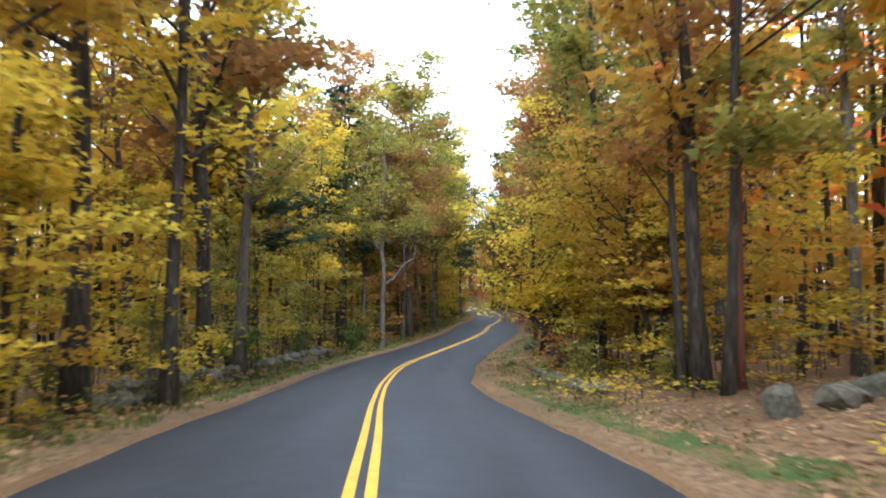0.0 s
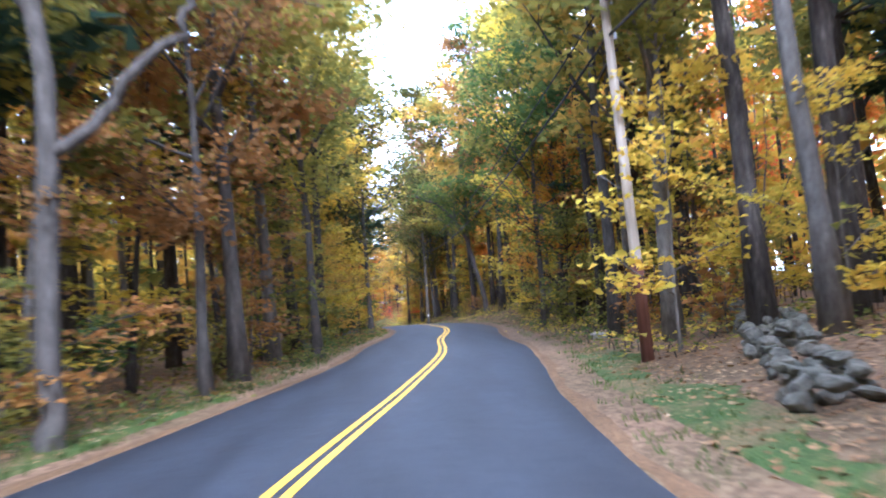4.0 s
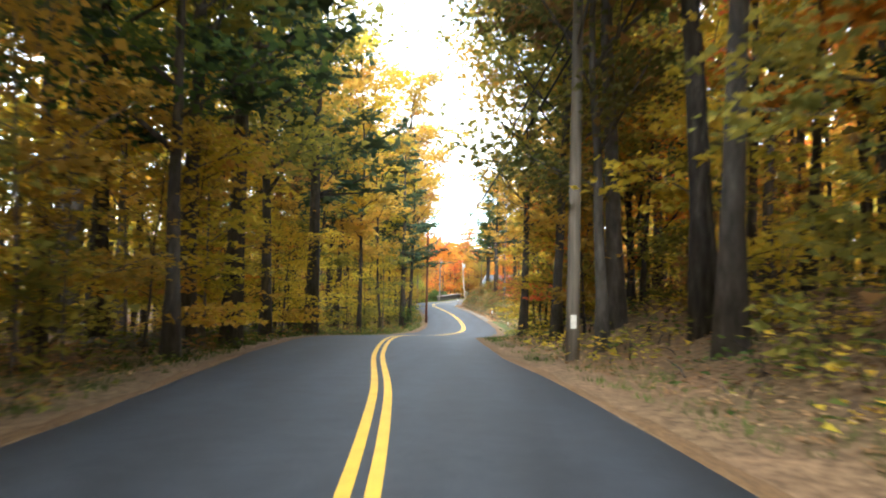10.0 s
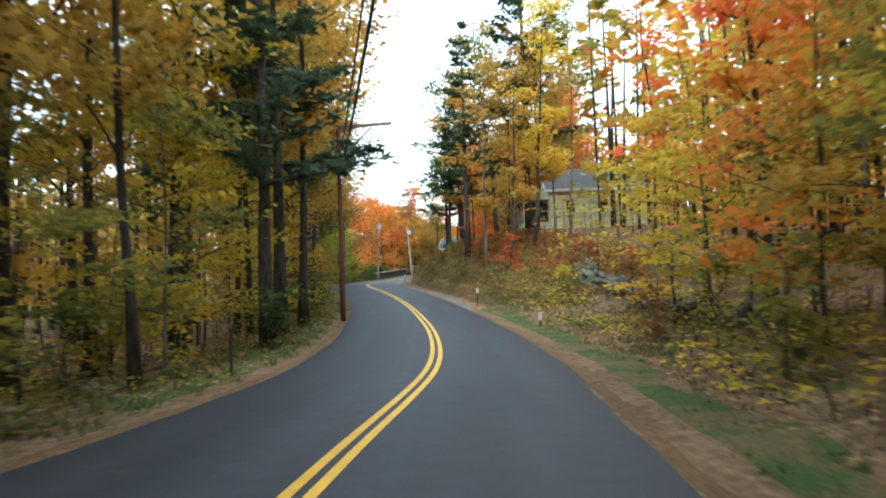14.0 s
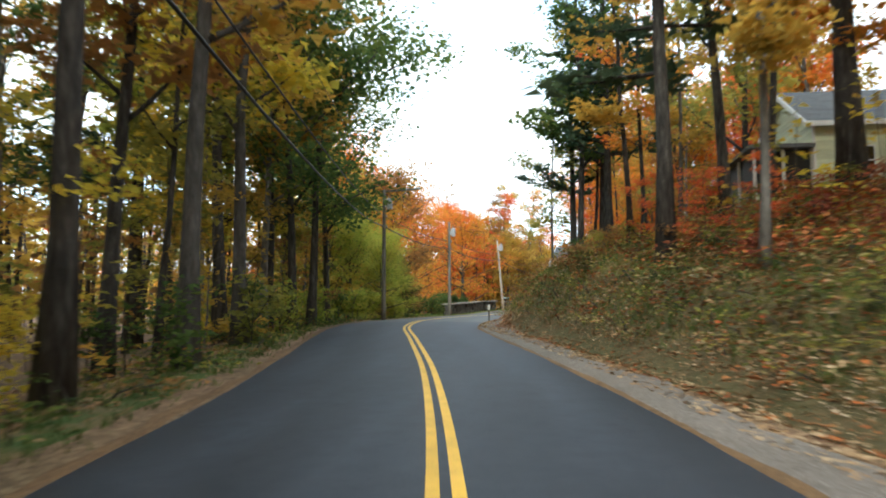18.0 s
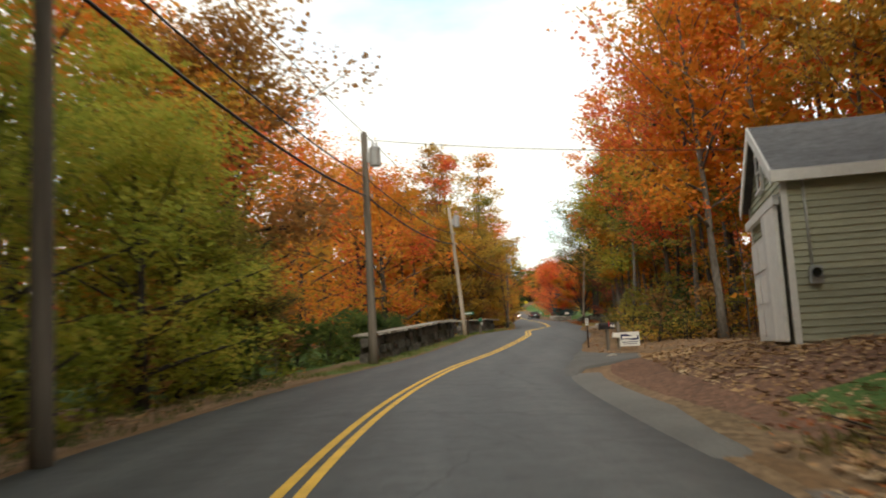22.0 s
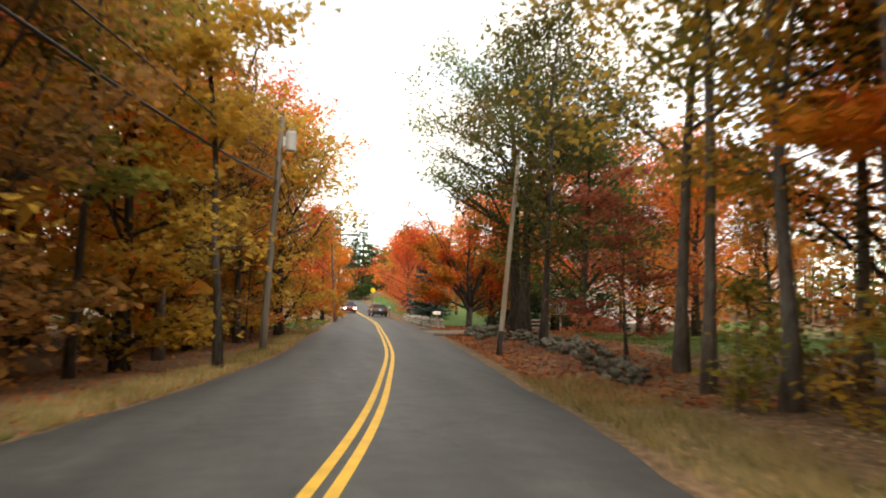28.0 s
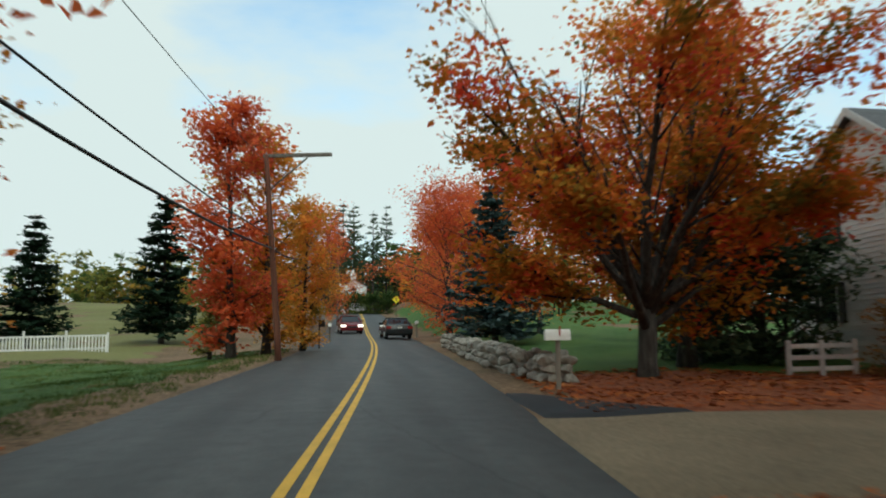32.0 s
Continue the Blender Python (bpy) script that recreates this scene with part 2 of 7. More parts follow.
GREY = [(0.3, (0.75, 0.75, 0.75)), (0.7, (1.05, 1.05, 1.05))]
def asphalt(name, join):
    """Fresh dark asphalt up to a joint across the road, older grey asphalt after it, with faint wheel tracks."""
    m, n, l, out = nodes_of(name)
    pos = n.new("ShaderNodeNewGeometry").outputs["Position"]
    fine, broad = noise_node(n, l, 26, 9, pos, 0.78), noise_node(n, l, 0.3, 4, pos)
    mp = n.new("ShaderNodeMapping")
    mp.inputs["Scale"].default_value = (1.3, 0.035, 0.4)
    l.new(pos, mp.inputs["Vector"])
    tracks = noise_node(n, l, 1.0, 3, mp.outputs[0])
    new_c = ramp_node(n, l, fine.outputs["Fac"], [(0.3, (0.017, 0.021, 0.031)), (0.62, (0.033, 0.039, 0.053)), (0.82, (0.082, 0.088, 0.102))]).outputs[0]
    old_c = ramp_node(n, l, fine.outputs["Fac"], [(0.3, (0.040, 0.043, 0.043)), (0.62, (0.077, 0.082, 0.082)), (0.82, (0.15, 0.155, 0.15))]).outputs[0]
    y = n.new("ShaderNodeSeparateXYZ")
    l.new(pos, y.inputs[0])
    mr = n.new("ShaderNodeMapRange")
    mr.inputs["From Min"].default_value, mr.inputs["From Max"].default_value = join - 0.3, join + 0.3
    l.new(y.outputs["Y"], mr.inputs["Value"])
    col = mix_node(n, l, mr.outputs[0], new_c, old_c)
    col = mix_node(n, l, 1.0, col, ramp_node(n, l, tracks.outputs["Fac"], [(0.3, (0.76, 0.76, 0.77)), (0.7, (1.18, 1.18, 1.17))]).outputs[0], "MULTIPLY")
    col = mix_node(n, l, 1.0, col, ramp_node(n, l, broad.outputs["Fac"], [(0.3, (0.82, 0.82, 0.83)), (0.7, (1.08, 1.08, 1.07))]).outputs[0], "MULTIPLY")
    across = n.new("ShaderNodeAttribute")
    across.attribute_name = "across"
    wander = n.new("ShaderNodeMath")
    wander.operation = "MULTIPLY_ADD"
    wander.inputs[1].default_value, wander.inputs[2].default_value = 0.22, -0.11
    l.new(broad.outputs["Fac"], wander.inputs[0])
    lane = n.new("ShaderNodeMath")
    lane.operation = "ADD"
    l.new(across.outputs["Fac"], lane.inputs[0])
    l.new(wander.outputs[0], lane.inputs[1])
    WORN = [(0.0, (0.98, 0.98, 0.98)), (0.2, (1.14, 1.14, 1.14)), (0.36, (0.93, 0.93, 0.94)), (0.5, (0.84, 0.84, 0.85)), (0.66, (1.12, 1.12, 1.12)), (0.82, (0.98, 0.98, 0.98)), (0.97, (0.72, 0.72, 0.73))]
    col = mix_node(n, l, 1.0, col, ramp_node(n, l, lane.outputs[0], WORN).outputs[0], "MULTIPLY")
    blot = noise_node(n, l, 2.6, 6, pos, 0.7)
    col = mix_node(n, l, 1.0, col, ramp_node(n, l, blot.outputs["Fac"], [(0.3, (0.68, 0.68, 0.69)), (0.5, (1, 1, 1)), (0.72, (1.28, 1.28, 1.27))]).outputs[0], "MULTIPLY")
    crack = n.new("ShaderNodeTexVoronoi")
    crack.feature = "DISTANCE_TO_EDGE"
    crack.inputs["Scale"].default_value = 0.22
    warp = noise_node(n, l, 1.6, 4, pos)
    wv = mix_node(n, l, 0.35, pos, warp.outputs["Color"], "ADD")
    l.new(wv, crack.inputs["Vector"])
    line = ramp_node(n, l, crack.outputs["Distance"], [(0.0, (0.55, 0.55, 0.55)), (0.006, (1, 1, 1))]).outputs[0]
    col = mix_node(n, l, mr.outputs[0], col, mix_node(n, l, 1.0, col, line, "MULTIPLY"))
    p = n.new("ShaderNodeBsdfPrincipled")
    l.new(col, p.inputs["Base Color"])
    p.inputs["Roughness"].default_value, p.inputs["Specular IOR Level"].default_value = 0.64, 0.36
    bp = n.new("ShaderNodeBump")
    bp.inputs["Strength"].default_value, bp.inputs["Distance"].default_value = 0.35, 0.01
    l.new(fine.outputs["Fac"], bp.inputs["Height"])
    l.new(bp.outputs[0], p.inputs["Normal"])
    l.new(p.outputs[0], out.inputs["Surface"])
    return m


M_ASPHALT = asphalt("asphalt", 239.0)
M_ASPHALT_OLD = surface("worn_asphalt", [(0.3, (0.09, 0.09, 0.085)), (0.65, (0.15, 0.148, 0.14)), (0.85, (0.22, 0.21, 0.2))], GREY, 30, 0.6, 0.85, 0.4, 0.012)
# black asphalt of the apron; also colours the painted shade beyond the sandy driveway
M_ASPHALT_AND_SHADE = surface("black_asphalt_and_shade", [(0.3, (0.02, 0.022, 0.026)), (0.65, (0.04, 0.043, 0.05)), (0.85, (0.075, 0.08, 0.085))], GREY, 30, 0.6, 0.8, 0.35, 0.01)
M_YELLOW = surface("yellow_road_paint", [(0.25, (0.55, 0.31, 0.03)), (0.5, (0.75, 0.46, 0.05))], [(0.25, (0.75, 0.75, 0.72)), (0.6, (1, 1, 1))], 30, 2.5, 0.6, 0.2, 0.004)
M_LITTER = surface("leaf_litter", [(0.28, (0.045, 0.032, 0.02)), (0.45, (0.14, 0.094, 0.056)), (0.58, (0.24, 0.165, 0.1)), (0.75, (0.37, 0.285, 0.185))],
                   [(0.3, (0.68, 0.7, 0.6)), (0.65, (1.1, 1.0, 0.97))], 7, 0.25, 0.95, 0.6, 0.035)
M_NEEDLES = surface("pine_needle_verge", [(0.3, (0.085, 0.052, 0.028)), (0.6, (0.24, 0.14, 0.066)), (0.8, (0.31, 0.23, 0.135))], GREY, 14, 0.7, 0.95, 0.6, 0.02)
M_GRAVEL = surface("gravel", [(0.3, (0.09, 0.075, 0.062)), (0.52, (0.19, 0.165, 0.145)), (0.72, (0.38, 0.35, 0.31))], GREY, 22, 0.5, 0.95, 0.8, 0.03)
M_GRASS = surface("grass", [(0.3, (0.026, 0.058, 0.014)), (0.5, (0.062, 0.13, 0.028)), (0.62, (0.105, 0.175, 0.045)), (0.78, (0.17, 0.18, 0.07))], [(0.32, (0.62, 0.7, 0.55)), (0.5, (1.0, 1.0, 0.9)), (0.7, (1.15, 1.03, 0.8))], 16, 0.35, 0.95, 0.8, 0.05)
M_PATCHY = surface("patchy_grass_and_leaves", [(0.3, (0.028, 0.05, 0.014)), (0.5, (0.07, 0.112, 0.03)), (0.62, (0.11, 0.145, 0.045)), (0.78, (0.2, 0.17, 0.07))], [(0.4, (0.85, 0.95, 0.8)), (0.5, (1.1, 1.0, 0.95)), (0.56, (2.1, 1.12, 1.7))], 16, 0.9, 0.95, 0.8, 0.05)
M_BARK = surface("grey_brown_bark", [(0.32, (0.022, 0.019, 0.017)), (0.56, (0.078, 0.069, 0.061)), (0.74, (0.17, 0.155, 0.14))], GREY, 9, 1.0, 0.95, 0.9, 0.05, world_space=False, stretch_by=(1, 1, 0.22))
M_BARK_PALE = surface("pale_grey_bark", [(0.3, (0.09, 0.082, 0.07)), (0.6, (0.2, 0.185, 0.165)), (0.8, (0.3, 0.28, 0.25))], GREY, 8, 1.2, 0.9, 0.5, 0.03, world_space=False, stretch_by=(1, 1, 0.4))
M_BARK_MID = surface("grey_bark", [(0.3, (0.05, 0.045, 0.04)), (0.58, (0.12, 0.11, 0.1)), (0.8, (0.21, 0.195, 0.18))], GREY, 8, 1.1, 0.92, 0.7, 0.04, world_space=False, stretch_by=(1, 1, 0.3))
M_POLE = surface("weathered_pole_wood", [(0.3, (0.10, 0.085, 0.07)), (0.65, (0.22, 0.195, 0.165))], GREY, 10, 0.6, 0.9, 0.5, 0.01, world_space=False, stretch_by=(1, 1, 0.05))
M_STONE = surface("field_stone", [(0.3, (0.06, 0.058, 0.05)), (0.52, (0.17, 0.165, 0.145)), (0.75, (0.31, 0.295, 0.26))], [(0.3, (0.55, 0.6, 0.5)), (0.65, (1.05, 1.02, 0.97))], 9, 1.6, 0.95, 0.8, 0.03)
M_STONE_PALE = surface("pale_boulder_stone", [(0.3, (0.22, 0.2, 0.17)), (0.6, (0.42, 0.4, 0.35)), (0.8, (0.55, 0.52, 0.46))], GREY, 7, 1.0, 0.95, 0.6, 0.03)

M_FIELD = surface("hay_field", [(0.3, (0.10, 0.11, 0.035)), (0.6, (0.19, 0.18, 0.06)), (0.8, (0.26, 0.23, 0.09))], GREY, 6, 0.08, 0.95, 0.5, 0.04)
M_DRYGRASS = surface("dry_grass_and_leaves", [(0.28, (0.06, 0.055, 0.02)), (0.48, (0.15, 0.125, 0.05)), (0.62, (0.25, 0.15, 0.065)), (0.8, (0.33, 0.26, 0.13))], GREY, 9, 0.5, 0.95, 0.8, 0.05)
M_LEAFRED = surface("fallen_maple_leaves", [(0.28, (0.09, 0.035, 0.02)), (0.48, (0.27, 0.08, 0.035)), (0.62, (0.38, 0.13, 0.05)), (0.8, (0.42, 0.22, 0.09))], GREY, 7, 0.5, 0.95, 0.9, 0.05)
M_LEAFBROWN = surface("damp_brown_leaves", [(0.28, (0.045, 0.028, 0.02)), (0.48, (0.15, 0.08, 0.05)), (0.62, (0.24, 0.125, 0.08)), (0.8, (0.32, 0.2, 0.13))], GREY, 8, 0.6, 0.95, 0.9, 0.05)
M_BANK = surface("bank_grass_and_leaves", [(0.28, (0.03, 0.032, 0.014)), (0.47, (0.085, 0.08, 0.034)), (0.6, (0.14, 0.11, 0.055)), (0.8, (0.27, 0.15, 0.09))], [(0.35, (0.8, 0.95, 0.75)), (0.6, (1.15, 1.0, 0.95))], 9, 0.5, 0.95, 0.9, 0.06)
M_SAND = surface("packed_sand", [(0.3, (0.13, 0.1, 0.062)), (0.6, (0.235, 0.185, 0.12)), (0.8, (0.33, 0.265, 0.18))], GREY, 14, 0.5, 0.95, 0.5, 0.02)
M_DIRT = surface("bare_earth", [(0.3, (0.12, 0.09, 0.065)), (0.6, (0.24, 0.19, 0.14)), (0.8, (0.33, 0.25, 0.17))], GREY, 10, 0.5, 0.95, 0.7, 0.03)
M_WALLSTONE = surface("wall_stone", [(0.3, (0.055, 0.052, 0.047)), (0.55, (0.125, 0.12, 0.105)), (0.75, (0.22, 0.21, 0.185))], GREY, 7, 1.2, 0.95, 0.7, 0.03)
M_CLAP_GREEN = surface("pale_green_clapboard", [(0.3, (0.36, 0.37, 0.27)), (0.65, (0.45, 0.46, 0.35))], GREY, 12, 0.6, 0.75, 0.1, 0.004, stretch_by=(0.3, 0.3, 2.0))
M_CLAP_CREAM = surface("cream_clapboard", [(0.3, (0.62, 0.66, 0.46)), (0.65, (0.74, 0.78, 0.57))], GREY, 12, 0.6, 0.75, 0.1, 0.004, stretch_by=(0.3, 0.3, 2.0))
M_CLAP_WHITE = surface("white_clapboard", [(0.3, (0.76, 0.76, 0.75)), (0.65, (0.84, 0.84, 0.83))], [(0.3, (0.86, 0.86, 0.86)), (0.7, (1, 1, 1))], 12, 0.6, 0.75, 0.1, 0.004, stretch_by=(0.3, 0.3, 2.0))
M_SHINGLE = surface("grey_shingles", [(0.3, (0.07, 0.073, 0.08)), (0.6, (0.14, 0.145, 0.155)), (0.8, (0.2, 0.2, 0.21))], GREY, 5, 0.6, 0.9, 0.6, 0.02, stretch_by=(1, 1, 7))
M_SLATE = surface("blue_grey_roofing", [(0.3, (0.16, 0.22, 0.26)), (0.65, (0.24, 0.3, 0.34))], GREY, 5, 0.6, 0.7, 0.3, 0.01)
M_BRICKRED = surface("red_painted_masonry", [(0.3, (0.16, 0.05, 0.04)), (0.65, (0.26, 0.08, 0.06))], GREY, 10, 1.0, 0.85, 0.4, 0.01)
M_WHITE_OLD = surface("weathered_white_paint", [(0.3, (0.42, 0.4, 0.37)), (0.6, (0.66, 0.64, 0.61))], GREY, 12, 1.5, 0.85, 0.3, 0.01)
M_GLASS = plain("window_glass", (0.012, 0.014, 0.016), 0.05, 0.0, 0.05, 2.0, 0.6)
M_SCREEN = plain("insect_screen", (0.015, 0.016, 0.015), 0.7)
M_TYRE = plain("tyre_rubber", (0.015, 0.015, 0.015), 0.85)
M_CARDARK = plain("dark_car_paint", (0.028, 0.033, 0.036), 0.22, 0.3, 0.05, 2.0, 0.6)
M_CARRED = plain("red_car_paint", (0.16, 0.012, 0.02), 0.22, 0.2, 0.05, 2.0, 0.6)
M_TAIL = plain("tail_light_lens", (0.3, 0.012, 0.012), 0.2)
M_HEAD, hn, hl, ho = nodes_of("lit_headlight")
lamp = hn.new("ShaderNodeEmission")
lamp.inputs["Color"].default_value, lamp.inputs["Strength"].default_value = (1, 0.94, 0.85, 1), 5.0
hl.new(lamp.outputs[0], ho.inputs["Surface"])

M_INSULATOR = plain("glazed_insulator", (0.35, 0.36, 0.38), 0.25)
M_CAN = plain("grey_painted_steel", (0.42, 0.44, 0.45), 0.4, 0.2)
M_WHITE = plain("white_paint", (0.8, 0.8, 0.78), 0.5)
M_BLACK = plain("black_paint", (0.02, 0.02, 0.022), 0.35)
M_WIRE = plain("black_cable", (0.018, 0.018, 0.018), 0.6)
M_POLE_PALE = surface("bleached_pole_wood", [(0.3, (0.33, 0.27, 0.21)), (0.65, (0.52, 0.46, 0.38))], GREY, 10, 0.8, 0.9, 0.4, 0.01, world_space=False, stretch_by=(1, 1, 0.06))
M_STAIN = surface("red_brown_stained_wood", [(0.3, (0.09, 0.035, 0.022)), (0.65, (0.17, 0.07, 0.045))], GREY, 10, 0.8, 0.9, 0.4, 0.01, world_space=False, stretch_by=(1, 1, 0.06))
M_RED = plain("red_paint", (0.45, 0.03, 0.025), 0.4)
M_GREENP = plain("green_sign_paint", (0.02, 0.16, 0.09), 0.4)
M_YELLOWP = plain("yellow_sign_paint", (0.75, 0.6, 0.02), 0.4)
M_NAVY = plain("navy_print", (0.015, 0.02, 0.09), 0.5)
M_RUST = surface("rusty_steel", [(0.3, (0.035, 0.025, 0.02)), (0.7, (0.10, 0.06, 0.04))], GREY, 20, 3, 0.8, 0.2, 0.003, 0.3, False)

YELLOWS = [(0.15, (0.20, 0.22, 0.05)), (0.38, (0.50, 0.43, 0.07)), (0.62, (0.76, 0.59, 0.08)), (0.95, (0.78, 0.50, 0.08))]
GOLDS = [(0.15, (0.20, 0.18, 0.05)), (0.4, (0.46, 0.31, 0.07)), (0.7, (0.66, 0.42, 0.08)), (0.95, (0.62, 0.31, 0.07))]
OLIVES = [(0.2, (0.11, 0.135, 0.04)), (0.5, (0.26, 0.26, 0.07)), (0.75, (0.42, 0.36, 0.08)), (0.95, (0.54, 0.40, 0.08))]
ORANGES = [(0.1, (0.15, 0.17, 0.04)), (0.3, (0.45, 0.27, 0.05)), (0.5, (0.72, 0.35, 0.06)), (0.74, (0.85, 0.31, 0.06)), (0.95, (0.80, 0.18, 0.08))]
REDS = [(0.2, (0.44, 0.13, 0.05)), (0.45, (0.70, 0.14, 0.07)), (0.7, (0.82, 0.22, 0.07)), (0.95, (0.82, 0.32, 0.07))]
RUSTS = [(0.2, (0.17, 0.11, 0.05)), (0.5, (0.35, 0.20, 0.08)), (0.75, (0.45, 0.22, 0.07)), (0.95, (0.46, 0.27, 0.08))]
GREENS = [(0.2, (0.045, 0.08, 0.03)), (0.5, (0.095, 0.15, 0.05)), (0.75, (0.16, 0.21, 0.055)), (0.95, (0.28, 0.28, 0.065))]
L_YELLOW, L_GOLD, L_OLIVE, L_ORANGE = foliage("yellow_leaves", YELLOWS), foliage("gold_leaves", GOLDS), foliage("olive_leaves", OLIVES), foliage("orange_leaves", ORANGES, 0.55, 0.3, 0.45, 1.9)
L_RED, L_RUST, L_GREEN = foliage("red_leaves", REDS), foliage("rust_leaves", RUSTS), foliage("green_leaves", GREENS)
L_LIME = foliage("yellow_green_leaves", [(0.2, (0.16, 0.21, 0.04)), (0.5, (0.36, 0.40, 0.07)), (0.75, (0.52, 0.48, 0.09)), (0.95, (0.62, 0.46, 0.09))])
L_MAPLE = foliage("maple_leaves", [(0.15, (0.17, 0.14, 0.03)), (0.36, (0.44, 0.2, 0.03)), (0.58, (0.66, 0.2, 0.035)), (0.85, (0.66, 0.085, 0.045))], 0.45, 0.25, 0.75, 2.2)
L_DARKRED = foliage("dark_red_leaves", [(0.2, (0.13, 0.05, 0.035)), (0.5, (0.32, 0.09, 0.06)), (0.8, (0.46, 0.17, 0.08))])
L_OAK = foliage("oak_leaves", [(0.2, (0.05, 0.06, 0.025)), (0.5, (0.10, 0.11, 0.035)), (0.75, (0.17, 0.14, 0.045)), (0.95, (0.3, 0.15, 0.05))])
L_BLUE = foliage("blue_spruce_needles", [(0.2, (0.03, 0.05, 0.05)), (0.5, (0.06, 0.10, 0.10)), (0.9, (0.10, 0.14, 0.14))], 0.1)
L_PINE = foliage("pine_needles", [(0.2, (0.036, 0.062, 0.042)), (0.5, (0.075, 0.12, 0.075)), (0.9, (0.13, 0.165, 0.09))], 0.35)
L_SPRUCE = foliage("spruce_needles", [(0.2, (0.008, 0.018, 0.012)), (0.5, (0.018, 0.036, 0.022)), (0.9, (0.03, 0.05, 0.03))], 0.1)
L_FALLEN = foliage("fallen_leaves", [(0.15, (0.14, 0.075, 0.04)), (0.4, (0.28, 0.16, 0.082)), (0.65, (0.42, 0.265, 0.14)), (0.9, (0.53, 0.39, 0.24))], 0.1)
L_PALE = foliage("pale_fallen_leaves", [(0.15, (0.25, 0.14, 0.08)), (0.4, (0.42, 0.25, 0.14)), (0.65, (0.55, 0.4, 0.26)), (0.9, (0.62, 0.5, 0.36))], 0.1)
L_FALLEN_RED = foliage("fallen_red_leaves", [(0.15, (0.13, 0.04, 0.02)), (0.4, (0.33, 0.09, 0.035)), (0.7, (0.45, 0.15, 0.05)), (0.95, (0.5, 0.24, 0.1))], 0.1)
L_DRY = foliage("dry_grass_blades", [(0.2, (0.10, 0.10, 0.035)), (0.5, (0.24, 0.2, 0.08)), (0.75, (0.36, 0.28, 0.13)), (0.95, (0.42, 0.32, 0.17))], 0.25)
L_BLADE = foliage("grass_blades", [(0.2, (0.03, 0.055, 0.015)), (0.5, (0.075, 0.12, 0.03)), (0.75, (0.16, 0.19, 0.06)), (0.95, (0.26, 0.22, 0.09))], 0.25)


# ---- mesh helpers ----
def soup(name, verts, faces, material, smooth=False):
    me = bpy.data.meshes.new(name)
    me.from_pydata(verts, [], faces)
    me.materials.append(material)
    if smooth:
        me.polygons.foreach_set("use_smooth", np.ones(len(me.polygons), bool))
    return me


def quads(name, pts, material):
    """pts: (n, k, 3): n loose leaves of k corners in one mesh."""
    n, k = pts.shape[:2]
    me = bpy.data.meshes.new(name)
    me.vertices.add(k * n)
    me.vertices.foreach_set("co", np.ascontiguousarray(pts, np.float32).ravel())
    me.loops.add(k * n)
    me.loops.foreach_set("vertex_index", np.arange(k * n, dtype=np.int32))
    me.polygons.add(n)
    me.polygons.foreach_set("loop_start", np.arange(0, k * n, k, dtype=np.int32))
    me.update(calc_edges=True)
    me.materials.append(material)
    return me


def part(name, bm, material, parent, label=""):
    me = bpy.data.meshes.new(name)
    bm.to_mesh(me)
    bm.free()
    me.materials.append(material)
    return hang(name, me, parent, label)


def hang(name, me, parent, label=""):
    ob = new(name, me)
    ob.parent = parent
    return tagged(ob, label) if label else ob


def box(bm, x0, y0, z0, x1, y1, z1, bevel=0.0):
    r = bmesh.ops.create_cube(bm, size=1)
    bmesh.ops.scale(bm, vec=(x1 - x0, y1 - y0, z1 - z0), verts=r["verts"])
    bmesh.ops.translate(bm, vec=((x0 + x1) / 2, (y0 + y1) / 2, (z0 + z1) / 2), verts=r["verts"])
    if bevel:
        es = list({e for v in r["verts"] for e in v.link_edges})
        bmesh.ops.bevel(bm, geom=es, offset=bevel, segments=2, affect="EDGES")
    return r["verts"]


def boxed(x0, y0, z0, x1, y1, z1, bevel=0.0):
    bm = bmesh.new()
    box(bm, x0, y0, z0, x1, y1, z1, bevel)
    return bm


def tube(path, radii, sides=8):
    """Verts and faces of a closed, tapering tube along a path."""
    path, verts, faces = np.asarray(path, float), [], []
    k = len(path)
    for i in range(k):
        d = path[min(i + 1, k - 1)] - path[max(i - 1, 0)]
        d = d / (np.linalg.norm(d) + 1e-9)
        a = np.cross(d, (0.0, 1.0, 0.0) if abs(d[1]) < 0.8 else (1.0, 0.0, 0.0))
        a /= np.linalg.norm(a) + 1e-9
        b = np.cross(d, a)
        for s in range(sides):
            w = 2 * math.pi * s / sides
            verts.append(tuple(path[i] + radii[i] * (math.cos(w) * a + math.sin(w) * b)))
    for i in range(k - 1):
        for s in range(sides):
            t = (s + 1) % sides
            faces.append((i * sides + s, i * sides + t, (i + 1) * sides + t, (i + 1) * sides + s))
    faces.append(tuple(range(sides))[::-1])
    faces.append(tuple(range((k - 1) * sides, k * sides)))
    return verts, faces


def tubes(name, lots, material, grown=False):
    """Tubes in one mesh; grown: each one after the first is knit to the nearest point of those before it."""
    verts, faces = [], []
    for v, f in lots:
        o = len(verts)
        if grown and o:
            near = int(np.argmin(((np.array(verts) - np.array(v[0])) ** 2).sum(1)))
            faces.append((o, o + 1, near))
        verts += v
        faces += [tuple(i + o for i in q) for q in f]
    return soup(name, verts, faces, material, True)


def rng_of(seed):
    return np.random.default_rng(seed)


